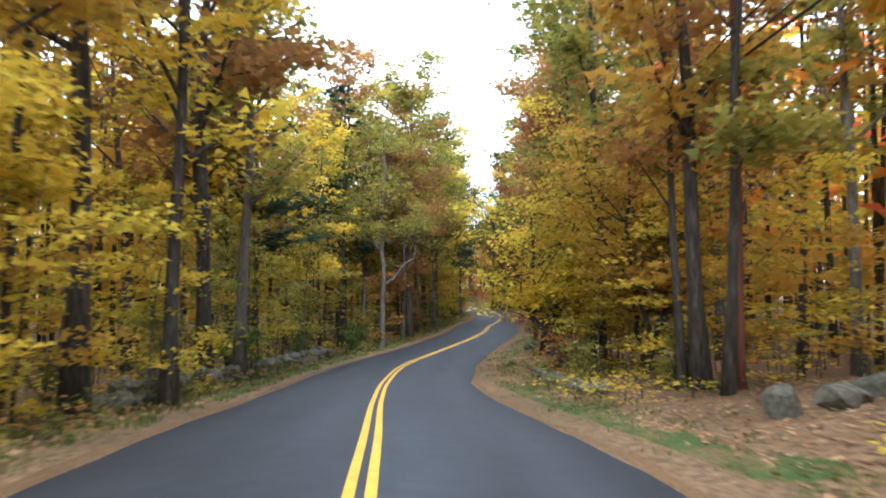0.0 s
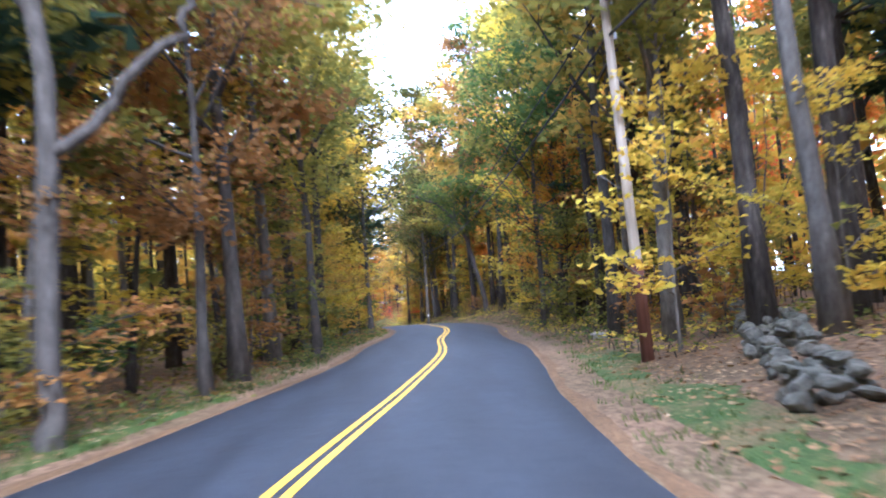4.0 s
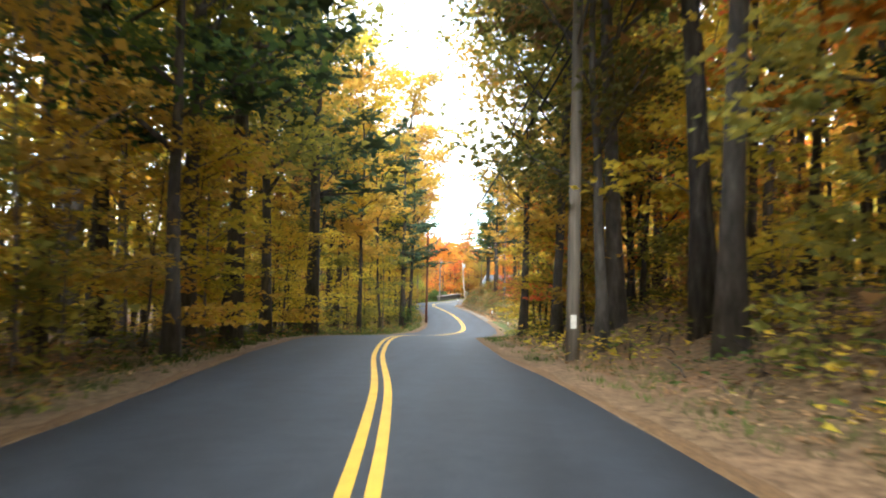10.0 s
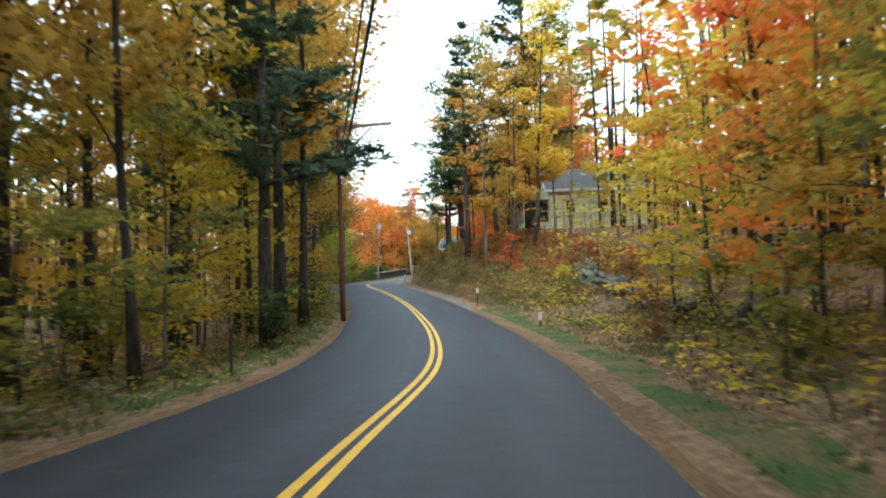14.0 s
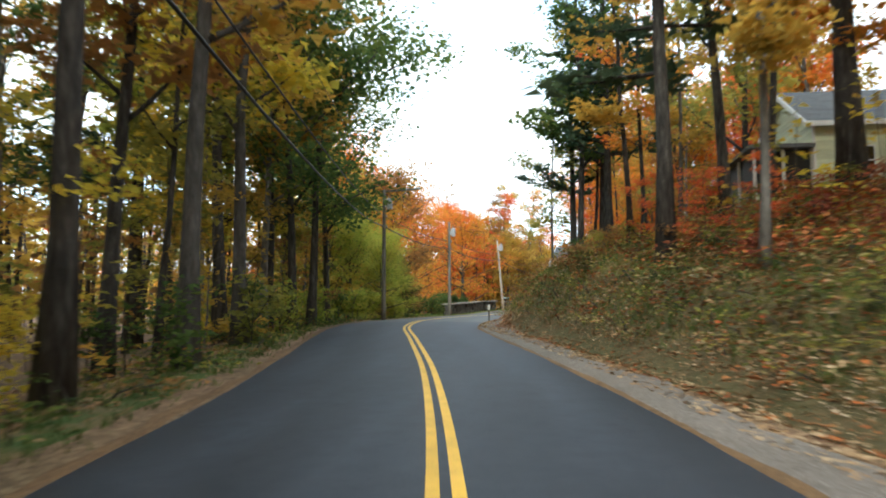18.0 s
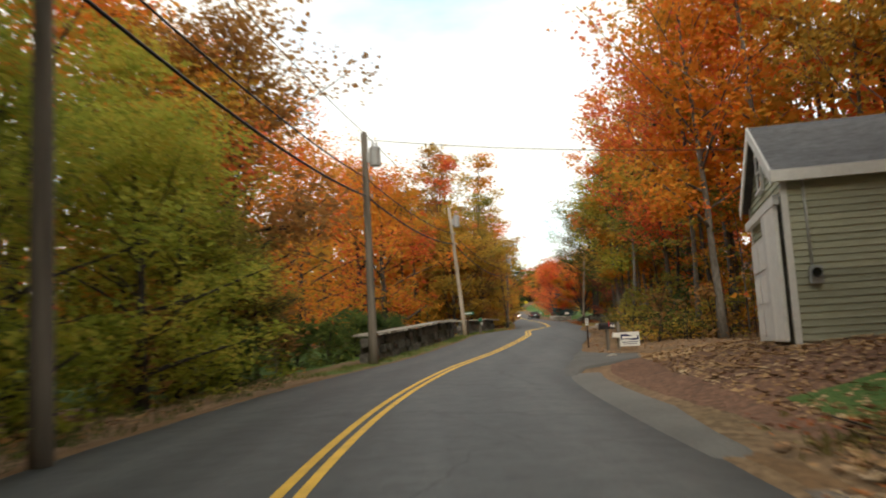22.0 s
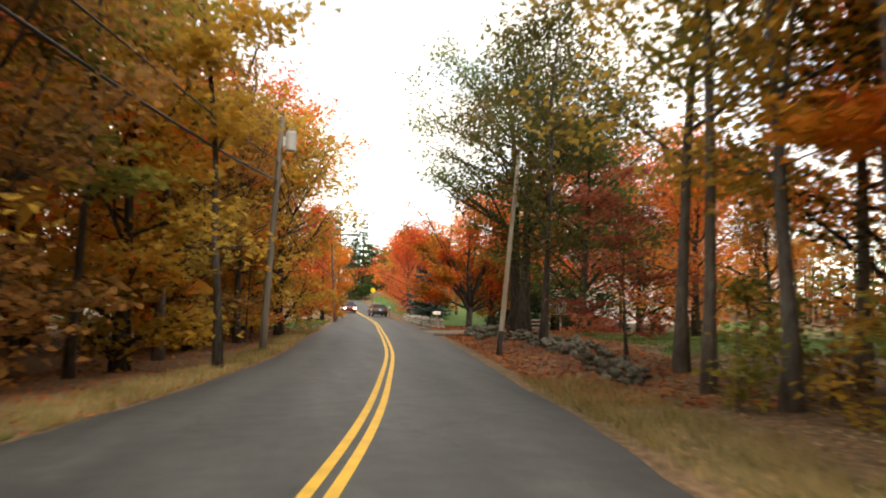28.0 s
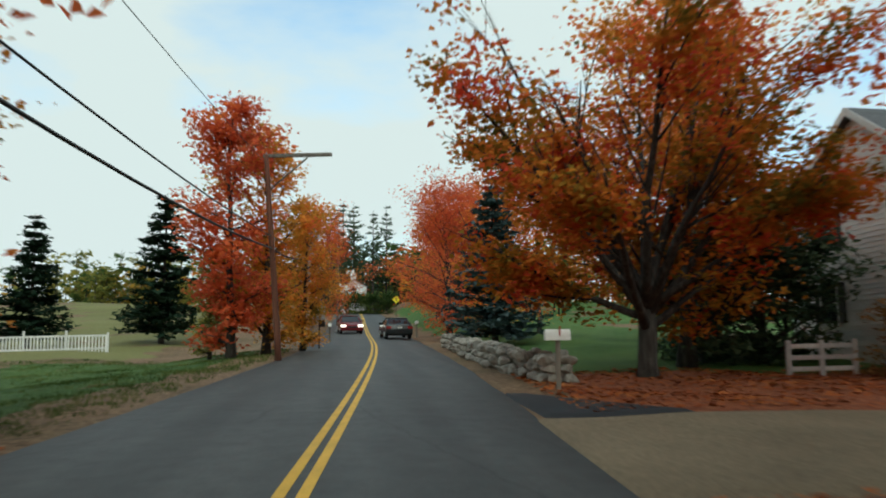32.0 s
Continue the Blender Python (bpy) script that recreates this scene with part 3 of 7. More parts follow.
def blur(rng, *shape):
    """Random offsets with no far strays."""
    v = rng.normal(0, 1, shape)
    v /= np.linalg.norm(v, axis=-1, keepdims=True) + 1e-9
    return v * 1.75 * rng.uniform(0, 1, shape[:-1] + (1,)) ** 0.55


def leaves(rng, centres, size, tilt=0.6, long=1.35, small=False):
    """Folded, diamond-shaped leaves at the given centres; small: simple three-cornered ones."""
    n = len(centres)
    az = rng.uniform(0, 2 * math.pi, n)
    a = np.stack([np.cos(az), np.sin(az), rng.normal(0, tilt * 0.6, n)], 1)
    a /= np.linalg.norm(a, axis=1, keepdims=True)
    up = np.stack([rng.normal(0, tilt, n), rng.normal(0, tilt, n), np.ones(n)], 1)
    b = np.cross(up, a)
    b /= np.linalg.norm(b, axis=1, keepdims=True)
    c = np.cross(a, b)
    s = (size * rng.uniform(0.6, 1.35, n))[:, None]
    if small:
        return np.stack([centres - a * s * long * 0.6, centres + a * s * long * 0.45 + b * s * 0.55, centres + a * s * long * 0.3 - b * s * 0.6], 1)
    fold = 0.18 * s * c
    p = np.empty((n, 4, 3))
    p[:, 0], p[:, 2] = centres - a * s * long / 2, centres + a * s * long / 2 - fold
    p[:, 1], p[:, 3] = centres + b * s / 2 + fold, centres - b * s / 2 + fold
    return p


# ---- ground, road and verges ----
def strip(name, ys, left, right, lift, material, crown=0.0, cols=6, follow=None):
    """A strip laid along the road between two lateral lines (functions of y)."""
    verts, faces = [], []
    for y in ys:
        c, z = float(road_x(y)), float(road_z(y))
        a, b = left(y), right(y)
        for k in range(cols + 1):
            u = a + (b - a) * k / cols
            if follow is None:
                verts.append((c + u, y, z + lift + crown * (1 - (u / HALF) ** 2)))
            else:
                verts.append((c + u, y, lift))
    if follow:
        v = np.array(verts)
        z = ground_z(v[:, 0], v[:, 1]) + lift
        edge = np.zeros((len(ys), cols + 1), bool)
        edge[0], edge[-1], edge[:, 0], edge[:, -1] = True, True, True, True
        z -= (lift + 0.05) * edge.ravel()
        verts = np.c_[v[:, :2], z].tolist()
    for i in range(len(ys) - 1):
        for k in range(cols):
            o = i * (cols + 1) + k
            faces.append((o, o + 1, o + cols + 2, o + cols + 1))
    return soup(name, verts, faces, material, True)


us = np.concatenate([-np.geomspace(3000, 60, 12), -np.linspace(52, 16, 10), -np.linspace(14.5, 3.0, 34), np.linspace(-2.9, 2.93, 5),
                     np.linspace(3.0, 14.5, 34), np.linspace(16, 52, 10), np.geomspace(60, 3000, 12)])
gy = np.concatenate([-np.geomspace(2500, 60, 10), np.arange(-50, 470, 1.1), np.arange(470, 640, 10), np.geomspace(650, 4000, 10)])
gu, gv = np.meshgrid(us, gy)
cy = np.clip(gv, -55, 640)
gx = road_x(cy) + gu
gz = ground_z(gx, cy)
nv, nu = gu.shape
verts = np.stack([gx, gv, gz], -1).reshape(-1, 3).tolist()
faces = [(r * nu + c, r * nu + c + 1, (r + 1) * nu + c + 1, (r + 1) * nu + c) for r in range(nv - 1) for c in range(nu - 1)]
ground = new("ground", soup("ground", verts, faces, M_LITTER, True))
tagged(ground, "forest floor covered in brown fallen autumn leaves", "ground", kind="structure")

ROAD_YS = list(np.arange(-50, 500, 1.0))


def wavy(y, k, amp):
    return amp * (math.sin(0.7 * y + k) + 0.6 * math.sin(1.9 * y + 2 * k) + 0.4 * math.sin(4.3 * y + 3 * k)) / 2


road = new("road", strip("road", ROAD_YS, lambda y: -LEFT_HALF(y) + wavy(y, 1, 0.05), lambda y: RIGHT_HALF(y) + wavy(y, 2, 0.05), 0.0, M_ASPHALT, 0.05, 10))
across = road.data.attributes.new("across", "FLOAT", "POINT")
across.data.foreach_set("value", np.tile(np.abs(np.linspace(-1, 1, 11)), len(ROAD_YS)).astype(np.float32))
tagged(road, "dark grey asphalt country road with smooth worn lanes", "road", kind="structure")
for k, (a, b) in enumerate(((-0.155, -0.045), (0.045, 0.155))):
    line = new("road_marking", strip("road_marking", ROAD_YS, lambda y, a=a: a, lambda y, b=b: b, 0.056, M_YELLOW, 0.0, 1))
    tagged(line, "solid yellow painted centre line on asphalt", "road marking", "double centre line", "structure")
verge_ys = list(np.arange(-50, 300, 0.8))
for side in (-1, 1):
    if side < 0:
        me = strip("verge", verge_ys, lambda y: -LEFT_HALF(y) - 0.42 + wavy(y, 5, 0.2), lambda y: -LEFT_HALF(y) + 0.1, 0.012, M_NEEDLES, follow=True, cols=3)
    else:
        me = strip("verge", verge_ys, lambda y: RIGHT_HALF(y) - 0.1, lambda y: RIGHT_HALF(y) + 0.42 + wavy(y, 7, 0.2), 0.012, M_NEEDLES, follow=True, cols=3)
    tagged(new("verge", me), "sandy verge strewn with rusty pine needles", "verge", kind="structure")


# ---- trees ----
def limb(rng, start, az, rise, length, r0, n=5, bend=0.25, up=0.1):
    pts, d = [np.array(start, float)], np.array([math.cos(az) * math.cos(rise), math.sin(az) * math.cos(rise), math.sin(rise)])
    for i in range(n):
        d = d + rng.normal(0, bend / n ** 0.5, 3) * 0.6 + np.array([0, 0, up / n])
        d /= np.linalg.norm(d)
        pts.append(pts[-1] + d * length / n)
    return np.array(pts), np.linspace(r0, max(0.012, r0 * 0.22), n + 1)


def tree_meshes(seed, height, girth, bare, reach, limbs, clumps, per, size, shape="oval", flat=0.3, lean=0.0, sides=8, spread=0.55, rise=(0.3, 0.9), twigs=2, bark=None, small=False):
    """Trunk-with-limbs and crown meshes of a broadleaf tree. bare: the share of the height below the lowest limb."""
    rng = rng_of(seed)
    az0 = rng.uniform(0, 6.28)
    n = 9
    hs = np.linspace(0, 1, n)
    wob = np.cumsum(rng.normal(0, 0.012 * height, (n, 2)), 0) * hs[:, None]
    trunk = np.stack([wob[:, 0] + lean * height * hs ** 1.2 * math.cos(az0), wob[:, 1] + lean * height * hs ** 1.2 * math.sin(az0), hs * height * 0.96 - 0.25], 1)
    radii = girth * (1 - 0.82 * hs ** 0.9)
    radii[0] *= 1.45
    lots, tips = [tube(trunk, radii, sides)], []
    for k in range(limbs):
        f = bare + (0.97 - bare) * ((k + rng.uniform(0.1, 0.9)) / limbs)
        p = np.array([np.interp(f, hs, trunk[:, i]) for i in range(3)])
        w = (f - bare) / (1 - bare)
        prof = {"oval": math.sin(math.pi * (0.18 + 0.74 * w)) ** 0.8, "vase": 0.45 + 0.55 * math.sin(math.pi * min(1, 0.2 + w * 0.75)), "cone": 1.02 - 0.9 * w}[shape]
        length = reach * prof * rng.uniform(0.75, 1.2)
        az, el = az0 + k * 2.4 + rng.uniform(-0.4, 0.4), rng.uniform(*rise) + 0.45 * w
        r0 = max(0.015, np.interp(f, hs, radii) * rng.uniform(0.4, 0.62))
        path, rr = limb(rng, p, az, el, length, r0)
        lots.append(tube(path, rr, 5))
        tips += [(path[i], 1.0) for i in range(2, len(path))]
        for j in range(twigs):
            i = int(rng.integers(1, len(path) - 1))
            sub, sr = limb(rng, path[i], az + rng.choice([-1, 1]) * rng.uniform(0.5, 1.1), el * 0.7 + rng.uniform(-0.2, 0.3), length * rng.uniform(0.35, 0.6), rr[i] * 0.6, 3)
            lots.append(tube(sub, sr, 4))
            tips += [(sub[i], 1.0) for i in range(1, len(sub))]
    tips = np.array([t[0] for t in tips])
    pick = tips[rng.integers(0, len(tips), clumps)] + blur(rng, clumps, 3) * spread * 0.5 * (1, 1, 0.7)
    centres = np.repeat(pick, per, 0) + blur(rng, clumps * per, 3) * spread * (1, 1, flat) - np.array([0, 0, 0.12])
    return tubes("trunk", lots, bark or M_BARK, True), quads("crown", leaves(rng, centres, size, 0.6, 1.35, small), L_YELLOW)


def pine_meshes(seed, height, girth, bare, reach, whorls, per, size, droop=0.0, sides=8):
    """White pine or spruce: whorls of level branches with needle tufts."""
    rng = rng_of(seed)
    hs = np.linspace(0, 1, 7)
    trunk = np.stack([rng.normal(0, 0.06, 7).cumsum(), rng.normal(0, 0.06, 7).cumsum(), hs * height - 0.25], 1)
    radii = girth * (1 - 0.9 * hs)
    radii[0] *= 1.3
    lots, centres = [tube(trunk, radii, sides)], []
    for k in range(whorls):
        f = bare + (0.99 - bare) * (k + rng.uniform(0, 0.7)) / whorls
        p = np.array([np.interp(f, hs, trunk[:, i]) for i in range(3)])
        w = (f - bare) / (1 - bare)
        for j in range(4 if droop == 0 else 6):
            length = reach * (1.05 - 0.93 * w) * rng.uniform(0.6 if droop == 0 else 0.85, 1.15)
            az = rng.uniform(0, 6.28)
            path, rr = limb(rng, p, az, rng.uniform(-0.05, 0.3) - droop, length, max(0.012, 0.35 * np.interp(f, hs, radii)), 4, 0.15, 0.25)
            lots.append(tube(path, rr, 4))
            m = max(6, int(per * length / reach))
            s = rng.uniform(0.25 if droop == 0 else 0.1, 1.05, m)
            base = np.array([[np.interp(q, np.linspace(0, 1, 5), path[:, i]) for i in range(3)] for q in s])
            centres.append(base + rng.normal(0, 0.16 * length ** 0.5, (m, 3)) * (1, 1, 0.35))
    return tubes("trunk", lots, M_BARK, True), quads("crown", leaves(rng, np.concatenate(centres), size, 0.5, 2.6, True), L_PINE)


def plant(meshes, name, label, category, leaf, x, y, scale=1.0, turn=0.0, bark=None, group="", dz=0.0, z=None, tilt=0.0):
    """One tree standing on the ground."""
    root = new(name)
    root.empty_display_size = 0.3
    zz = float(ground_z(x, y)) if z is None else z
    root.matrix_world = Matrix.LocRotScale((x, y, zz - 0.03 + dz), Euler((tilt * math.cos(turn), tilt * math.sin(turn), turn)), (scale,) * 3)
    tagged(root, label, category, group)
    for part_name, me, mat in (("trunk", meshes[0], bark), ("crown", meshes[1], leaf)):
        if me is None:
            continue
        ob = new(part_name, me)
        ob.parent = root
        if mat is not None:
            ob.material_slots[0].link = "OBJECT"
            ob.material_slots[0].material = mat
    return root


TALL = [tree_meshes(10 + k, 21, 0.23, 0.3, 4.8, 13, 150, 24, 0.245, "oval", 0.3, 0.02, 7, 0.78, (0.3, 0.9), 1, None, True) for k in range(4)]
SLIM = [tree_meshes(20 + k, 18, 0.13, 0.25, 3.0, 10, 100, 23, 0.195, "oval", 0.28, 0.04, 6, 0.66, (0.3, 0.9), 1, None, True) for k in range(4)]
YOUNG = [tree_meshes(30 + k, 6.5, 0.05, 0.14, 2.2, 7, 56, 20, 0.14, "oval", 0.13, 0.08, 5, 0.52, (0.1, 0.5), 1) for k in range(4)]
SHRUB = [tree_meshes(40 + k, 1.9, 0.025, 0.05, 1.0, 5, 18, 17, 0.13, "oval", 0.5, 0.08, 4, 0.34, (0.4, 1.0), 0, None, True) for k in range(3)]
ROUND = [tree_meshes(60 + k, 13, 0.26, 0.12, 5.2, 16, 260, 30, 0.165, "vase", 0.45, 0.0, 8, 0.8, (0.5, 1.05), 2) for k in range(3)]
HIGH = [tree_meshes(80 + k, 14, 0.16, 0.3, 4.8, 15, 240, 27, 0.155, "oval", 0.5, 0.02, 8, 0.75, (0.3, 0.9), 2) for k in range(2)]
LOWM = [tree_meshes(84 + k, 11.5, 0.26, 0.07, 4.9, 20, 300, 30, 0.16, "oval", 0.6, 0.0, 8, 0.85, (0.15, 0.9), 2) for k in range(2)]
BROAD = tree_meshes(98, 12.5, 0.2, 0.27, 6.0, 24, 460, 30, 0.16, "oval", 0.4, 0.0, 8, 0.62, (0.0, 0.6), 3)
DENSE = [tree_meshes(94 + k, 10.5, 0.2, 0.05, 4.2, 26, 420, 27, 0.15, "oval", 0.45, 0.0, 8, 0.6, (0.05, 0.9), 3) for k in range(2)]
NARROW = [tree_meshes(96 + k, 11.2, 0.2, 0.06, 2.5, 24, 300, 25, 0.17, "oval", 0.5, 0.0, 8, 0.55, (0.2, 1.0), 2) for k in range(2)]
BARE = tree_meshes(67, 12, 0.16, 0.25, 3.6, 16, 6, 4, 0.15, "vase", 0.4, 0.02, 8, 0.5, (0.6, 1.0), 5)
OAK = [tree_meshes(68 + k, 15, 0.36, 0.27, 6.4, 22, 400, 28, 0.14, "oval", 0.5, 0.02, 10, 0.7, (0.1, 0.75), 4) for k in range(2)]
PINES = [pine_meshes(70 + k, 23, 0.3, 0.28, 4.6, 15, 60, 0.26) for k in range(2)]
SPRUCE = [pine_meshes(75 + k, 11.5, 0.2, 0.1, 3.3, 26, 60, 0.24, 0.25) for k in range(2)]
YEW = [tree_meshes(78, 3.4, 0.1, 0.03, 2.2, 18, 170, 22, 0.14, "oval", 0.6, 0.0, 6, 0.4, (0.2, 1.0), 2, None, True)]


def bent_meshes(seed, arms, bark, clumps, per, size, low=5.0, flat=0.35):
    """A tree given by its main stems, each a run of (x, y, z, radius), with twigs and leaves above a height."""
    rng = rng_of(seed)
    lots, tips = [], []
    for arm in arms:
        a = np.array(arm, float)
        f = np.linspace(0, len(a) - 1, 3 * len(a))
        a = np.stack([np.interp(f, np.arange(len(a)), a[:, i]) for i in range(4)], 1)
        a[1:-1, :2] += rng.normal(0, 0.05, (len(a) - 2, 2))
        lots.append(tube(a[:, :3], a[:, 3], 9))
        for p in a[2:]:
            if p[2] > low:
                for s in range(3):
                    sub, sr = limb(rng, p[:3], rng.uniform(0, 6.28), rng.uniform(0.0, 0.8), rng.uniform(1.0, 2.7), min(0.04, p[3] * 0.6), 4)
                    lots.append(tube(sub, sr, 4))
                    tips += list(sub[1:])
    tips = np.array(tips)
    pick = tips[rng.integers(0, len(tips), clumps)] + blur(rng, clumps, 3) * 0.35
    centres = np.repeat(pick, per, 0) + blur(rng, clumps * per, 3) * 0.6 * (1, 1, flat)
    return tubes("trunk", lots, bark, True), quads("crown", leaves(rng, centres, size), L_YELLOW)


ARCH = bent_meshes(191, [[(0, 0, -0.3, 0.3), (-0.2, 0, 1.6, 0.23), (-0.6, 0, 3.8, 0.2), (-1.4, 0, 6.8, 0.17), (-2.3, 0.1, 8.5, 0.14), (-3.8, 0.1, 10.0, 0.1), (-5.8, 0.2, 10.8, 0.05)],
                         [(-1.4, 0, 6.8, 0.14), (-0.9, 0.2, 9.2, 0.11), (-0.2, 0.2, 12.5, 0.06), (0.2, 0.4, 14.5, 0.03)],
                         [(-2.3, 0.1, 8.5, 0.1), (-2.4, -0.3, 10.6, 0.07), (-2.9, -0.4, 13.0, 0.03)]], M_BARK_MID, 260, 26, 0.14, 6.5)
LIMBED = bent_meshes(192, [[(0, 0, -0.3, 0.26), (0, 0, 0.6, 0.18), (0.05, 0, 4.3, 0.16), (-0.1, 0, 8.0, 0.13), (0.1, 0.1, 12.0, 0.08), (0, 0, 15.0, 0.03)],
                           [(0.05, 0, 4.3, 0.11), (0.8, -0.1, 4.75, 0.1), (1.3, -0.1, 5.5, 0.09), (2.05, -0.2, 6.1, 0.08), (2.3, -0.2, 6.6, 0.07), (2.0, -0.2, 7.5, 0.06), (2.5, 0, 9.0, 0.03)],
                           [(-0.1, 0, 6.5, 0.08), (-1.2, 0.3, 8.0, 0.06), (-1.6, 0.3, 10.5, 0.03)]], M_BARK_MID, 170, 24, 0.15, 7.0)
BEECH = bent_meshes(193, [[(0, 0, -0.3, 0.17), (-0.4, 0, 1.2, 0.13), (-1.2, 0, 2.3, 0.11), (-2.0, 0.3, 4.0, 0.08), (-2.8, 0.6, 6.5, 0.04)],
                          [(-0.3, 0, 1.0, 0.1), (0.2, 0.3, 3.0, 0.09), (0.5, 0.2, 5.5, 0.07), (0.2, 0, 8.8, 0.03)],
                          [(0, 0, 0.3, 0.1), (0.8, -0.3, 2.5, 0.08), (1.8, 0, 5.0, 0.05), (2.6, 0.2, 7.5, 0.03)],
                          [(-0.4, 0, 1.2, 0.08), (-1.0, -0.6, 3.2, 0.06), (-1.2, -0.8, 6.0, 0.03)]], M_BARK, 330, 26, 0.14, 1.9, 0.22)


def vase_maple(seed, height, reach):
    """A short stout trunk that breaks into many rising limbs, leafy at the sides and bare at the top."""
    rng = rng_of(seed)
    lots = [tube([(0, 0, -0.3), (0, 0.02, 0.3), (0.03, 0, 1.0), (0, 0, 1.9)], [0.27, 0.185, 0.175, 0.15], 12)]
    tips = []

    def within(path):
        wide = np.linalg.norm(path[:, :2], axis=1)
        path[:, :2] *= np.minimum(1.0, reach / np.maximum(wide, 0.01))[:, None]
        path[:, 2] = np.minimum(path[:, 2], height + 0.3 * (path[:, 2] - height))
        return path

    for k in range(19):
        az = k * 2.4 + rng.uniform(-0.3, 0.3)
        el = 0.28 + 0.92 * (k / 18) ** 0.8
        length = min(5.6, reach / math.cos(el), (height - 2.0) / math.sin(el)) * rng.uniform(0.85, 1.08)
        path, rr = limb(rng, (0, 0, rng.uniform(0.9, 1.8)), az, el, length, rng.uniform(0.07, 0.105), 7, 0.2, 0.18)
        path = within(path)
        lots.append(tube(path, rr, 6))
        tips += list(path[3:])
        for j in range(8):
            i = int(rng.integers(2, 7))
            sub, sr = limb(rng, path[i], az + rng.choice([-1, 1]) * rng.uniform(0.4, 1.0), el * 0.8 + rng.uniform(-0.3, 0.3), length * rng.uniform(0.2, 0.42), rr[i] * 0.5, 4)
            sub = within(sub)
            lots.append(tube(sub, sr, 4))
            tips += list(sub[1:])
            for q in range(2):
                tw, tr = limb(rng, sub[2], az + rng.uniform(-1.4, 1.4), el + rng.uniform(-0.4, 0.5), rng.uniform(0.5, 1.1), 0.014, 2)
                lots.append(tube(tw, tr * 0.6, 3))
    tips = np.array(tips)
    hollow = np.sin(1.5 * tips[:, 0] + 0.8) + np.sin(1.4 * tips[:, 1] - 0.5) + np.sin(1.7 * tips[:, 2] + tips[:, 0]) < -0.55
    keep = (rng.uniform(0, 1, len(tips)) > np.clip((tips[:, 2] / height - 0.74) * 4.0, 0, 0.93)) & ~hollow
    tips = tips[keep]
    m = 640
    pick = tips[rng.integers(0, len(tips), m)] + blur(rng, m, 3) * 0.25 - np.array([0, 0, 0.1])
    centres = np.repeat(pick, 42, 0) + blur(rng, m * 42, 3) * 0.42 * (1, 1, 0.4)
    return tubes("trunk", lots, M_BARK, True), quads("crown", leaves(rng, centres, 0.11), L_MAPLE)


HERO = vase_maple(66, 9.6, 3.9)

WORDS = {
    "yellow": (L_YELLOW, "bright yellow autumn leaves"), "gold": (L_GOLD, "golden brown autumn leaves"), "olive": (L_OLIVE, "olive green leaves turning yellow"),
    "orange": (L_ORANGE, "orange autumn leaves"), "red": (L_RED, "red autumn leaves"), "rust": (L_RUST, "rusty brown autumn leaves"), "green": (L_GREEN, "dark green leaves"), "oak": (L_OAK, "dull brown and green leaves"), "lime": (L_LIME, "yellow green leaves"), "wine": (L_DARKRED, "dark red autumn leaves"),
}

OPEN = []      # (x0, y0, x1, y1): ground kept clear of scattered trees


def clear(x, y):
    return not any(a <= x <= c and b <= y <= d for a, b, c, d in OPEN)


def scatter(seed, side, y0, y1, u0, u1, step, kinds, leaf, group, dark=0.75, kind_name="forest_tree"):
    """Trees strewn beside the road: kinds of meshes, and a weighted list of leaf colours."""
    rng = rng_of(seed)
    names, weights = [w[0] for w in leaf], np.array([w[1] for w in leaf], float)
    y = y0
    while y < y1:
        yy = y + rng.uniform(-0.45, 0.45) * step
        u = side * rng.uniform(u0, u1)
        y += step * rng.uniform(0.7, 1.3)
        x = float(road_x(yy)) + u
        meshes, me_i = kinds[int(rng.integers(len(kinds)))], None
        word = names[int(rng.choice(len(names), p=weights / weights.sum()))]
        bark, kind_word = (M_BARK, "dark") if rng.uniform() < dark else (M_BARK_PALE, "pale grey")
        s, turn = rng.uniform(0.8, 1.2), rng.uniform(0, 6.28)
        if 32 < yy < 82 and word in ("yellow", "gold") and yy * 7.3 % 1 < 0.6:
            word = "olive" if yy * 3.1 % 1 < 0.6 else "rust"
        if not clear(x, yy):
            continue
        if kind_name == "forest_tree":
            plant(meshes, "forest_tree", f"tall tree with {kind_word} trunk and {WORDS[word][1]}", "tree", WORDS[word][0], x, yy, s, turn, bark, group)
        elif kind_name == "sapling":
            plant(meshes, "sapling", f"slender young tree with layered {WORDS[word][1]}", "sapling", WORDS[word][0], x, yy, s * rng.uniform(0.7, 1.15), turn, bark, group)
        elif kind_name == "shrub":
            k = 0.5 if side > 0 and 193 < yy < 248 else 1.0
            plant(meshes, "shrub", f"low roadside shrub with {WORDS[word][1]}", "shrub", WORDS[word][0], x, yy, s * k, turn, bark, group)
        elif kind_name == "pine_tree":
            plant(meshes, "pine_tree", "tall white pine with dark green needles", "pine tree", L_PINE, x, yy, s, turn, M_BARK, group)


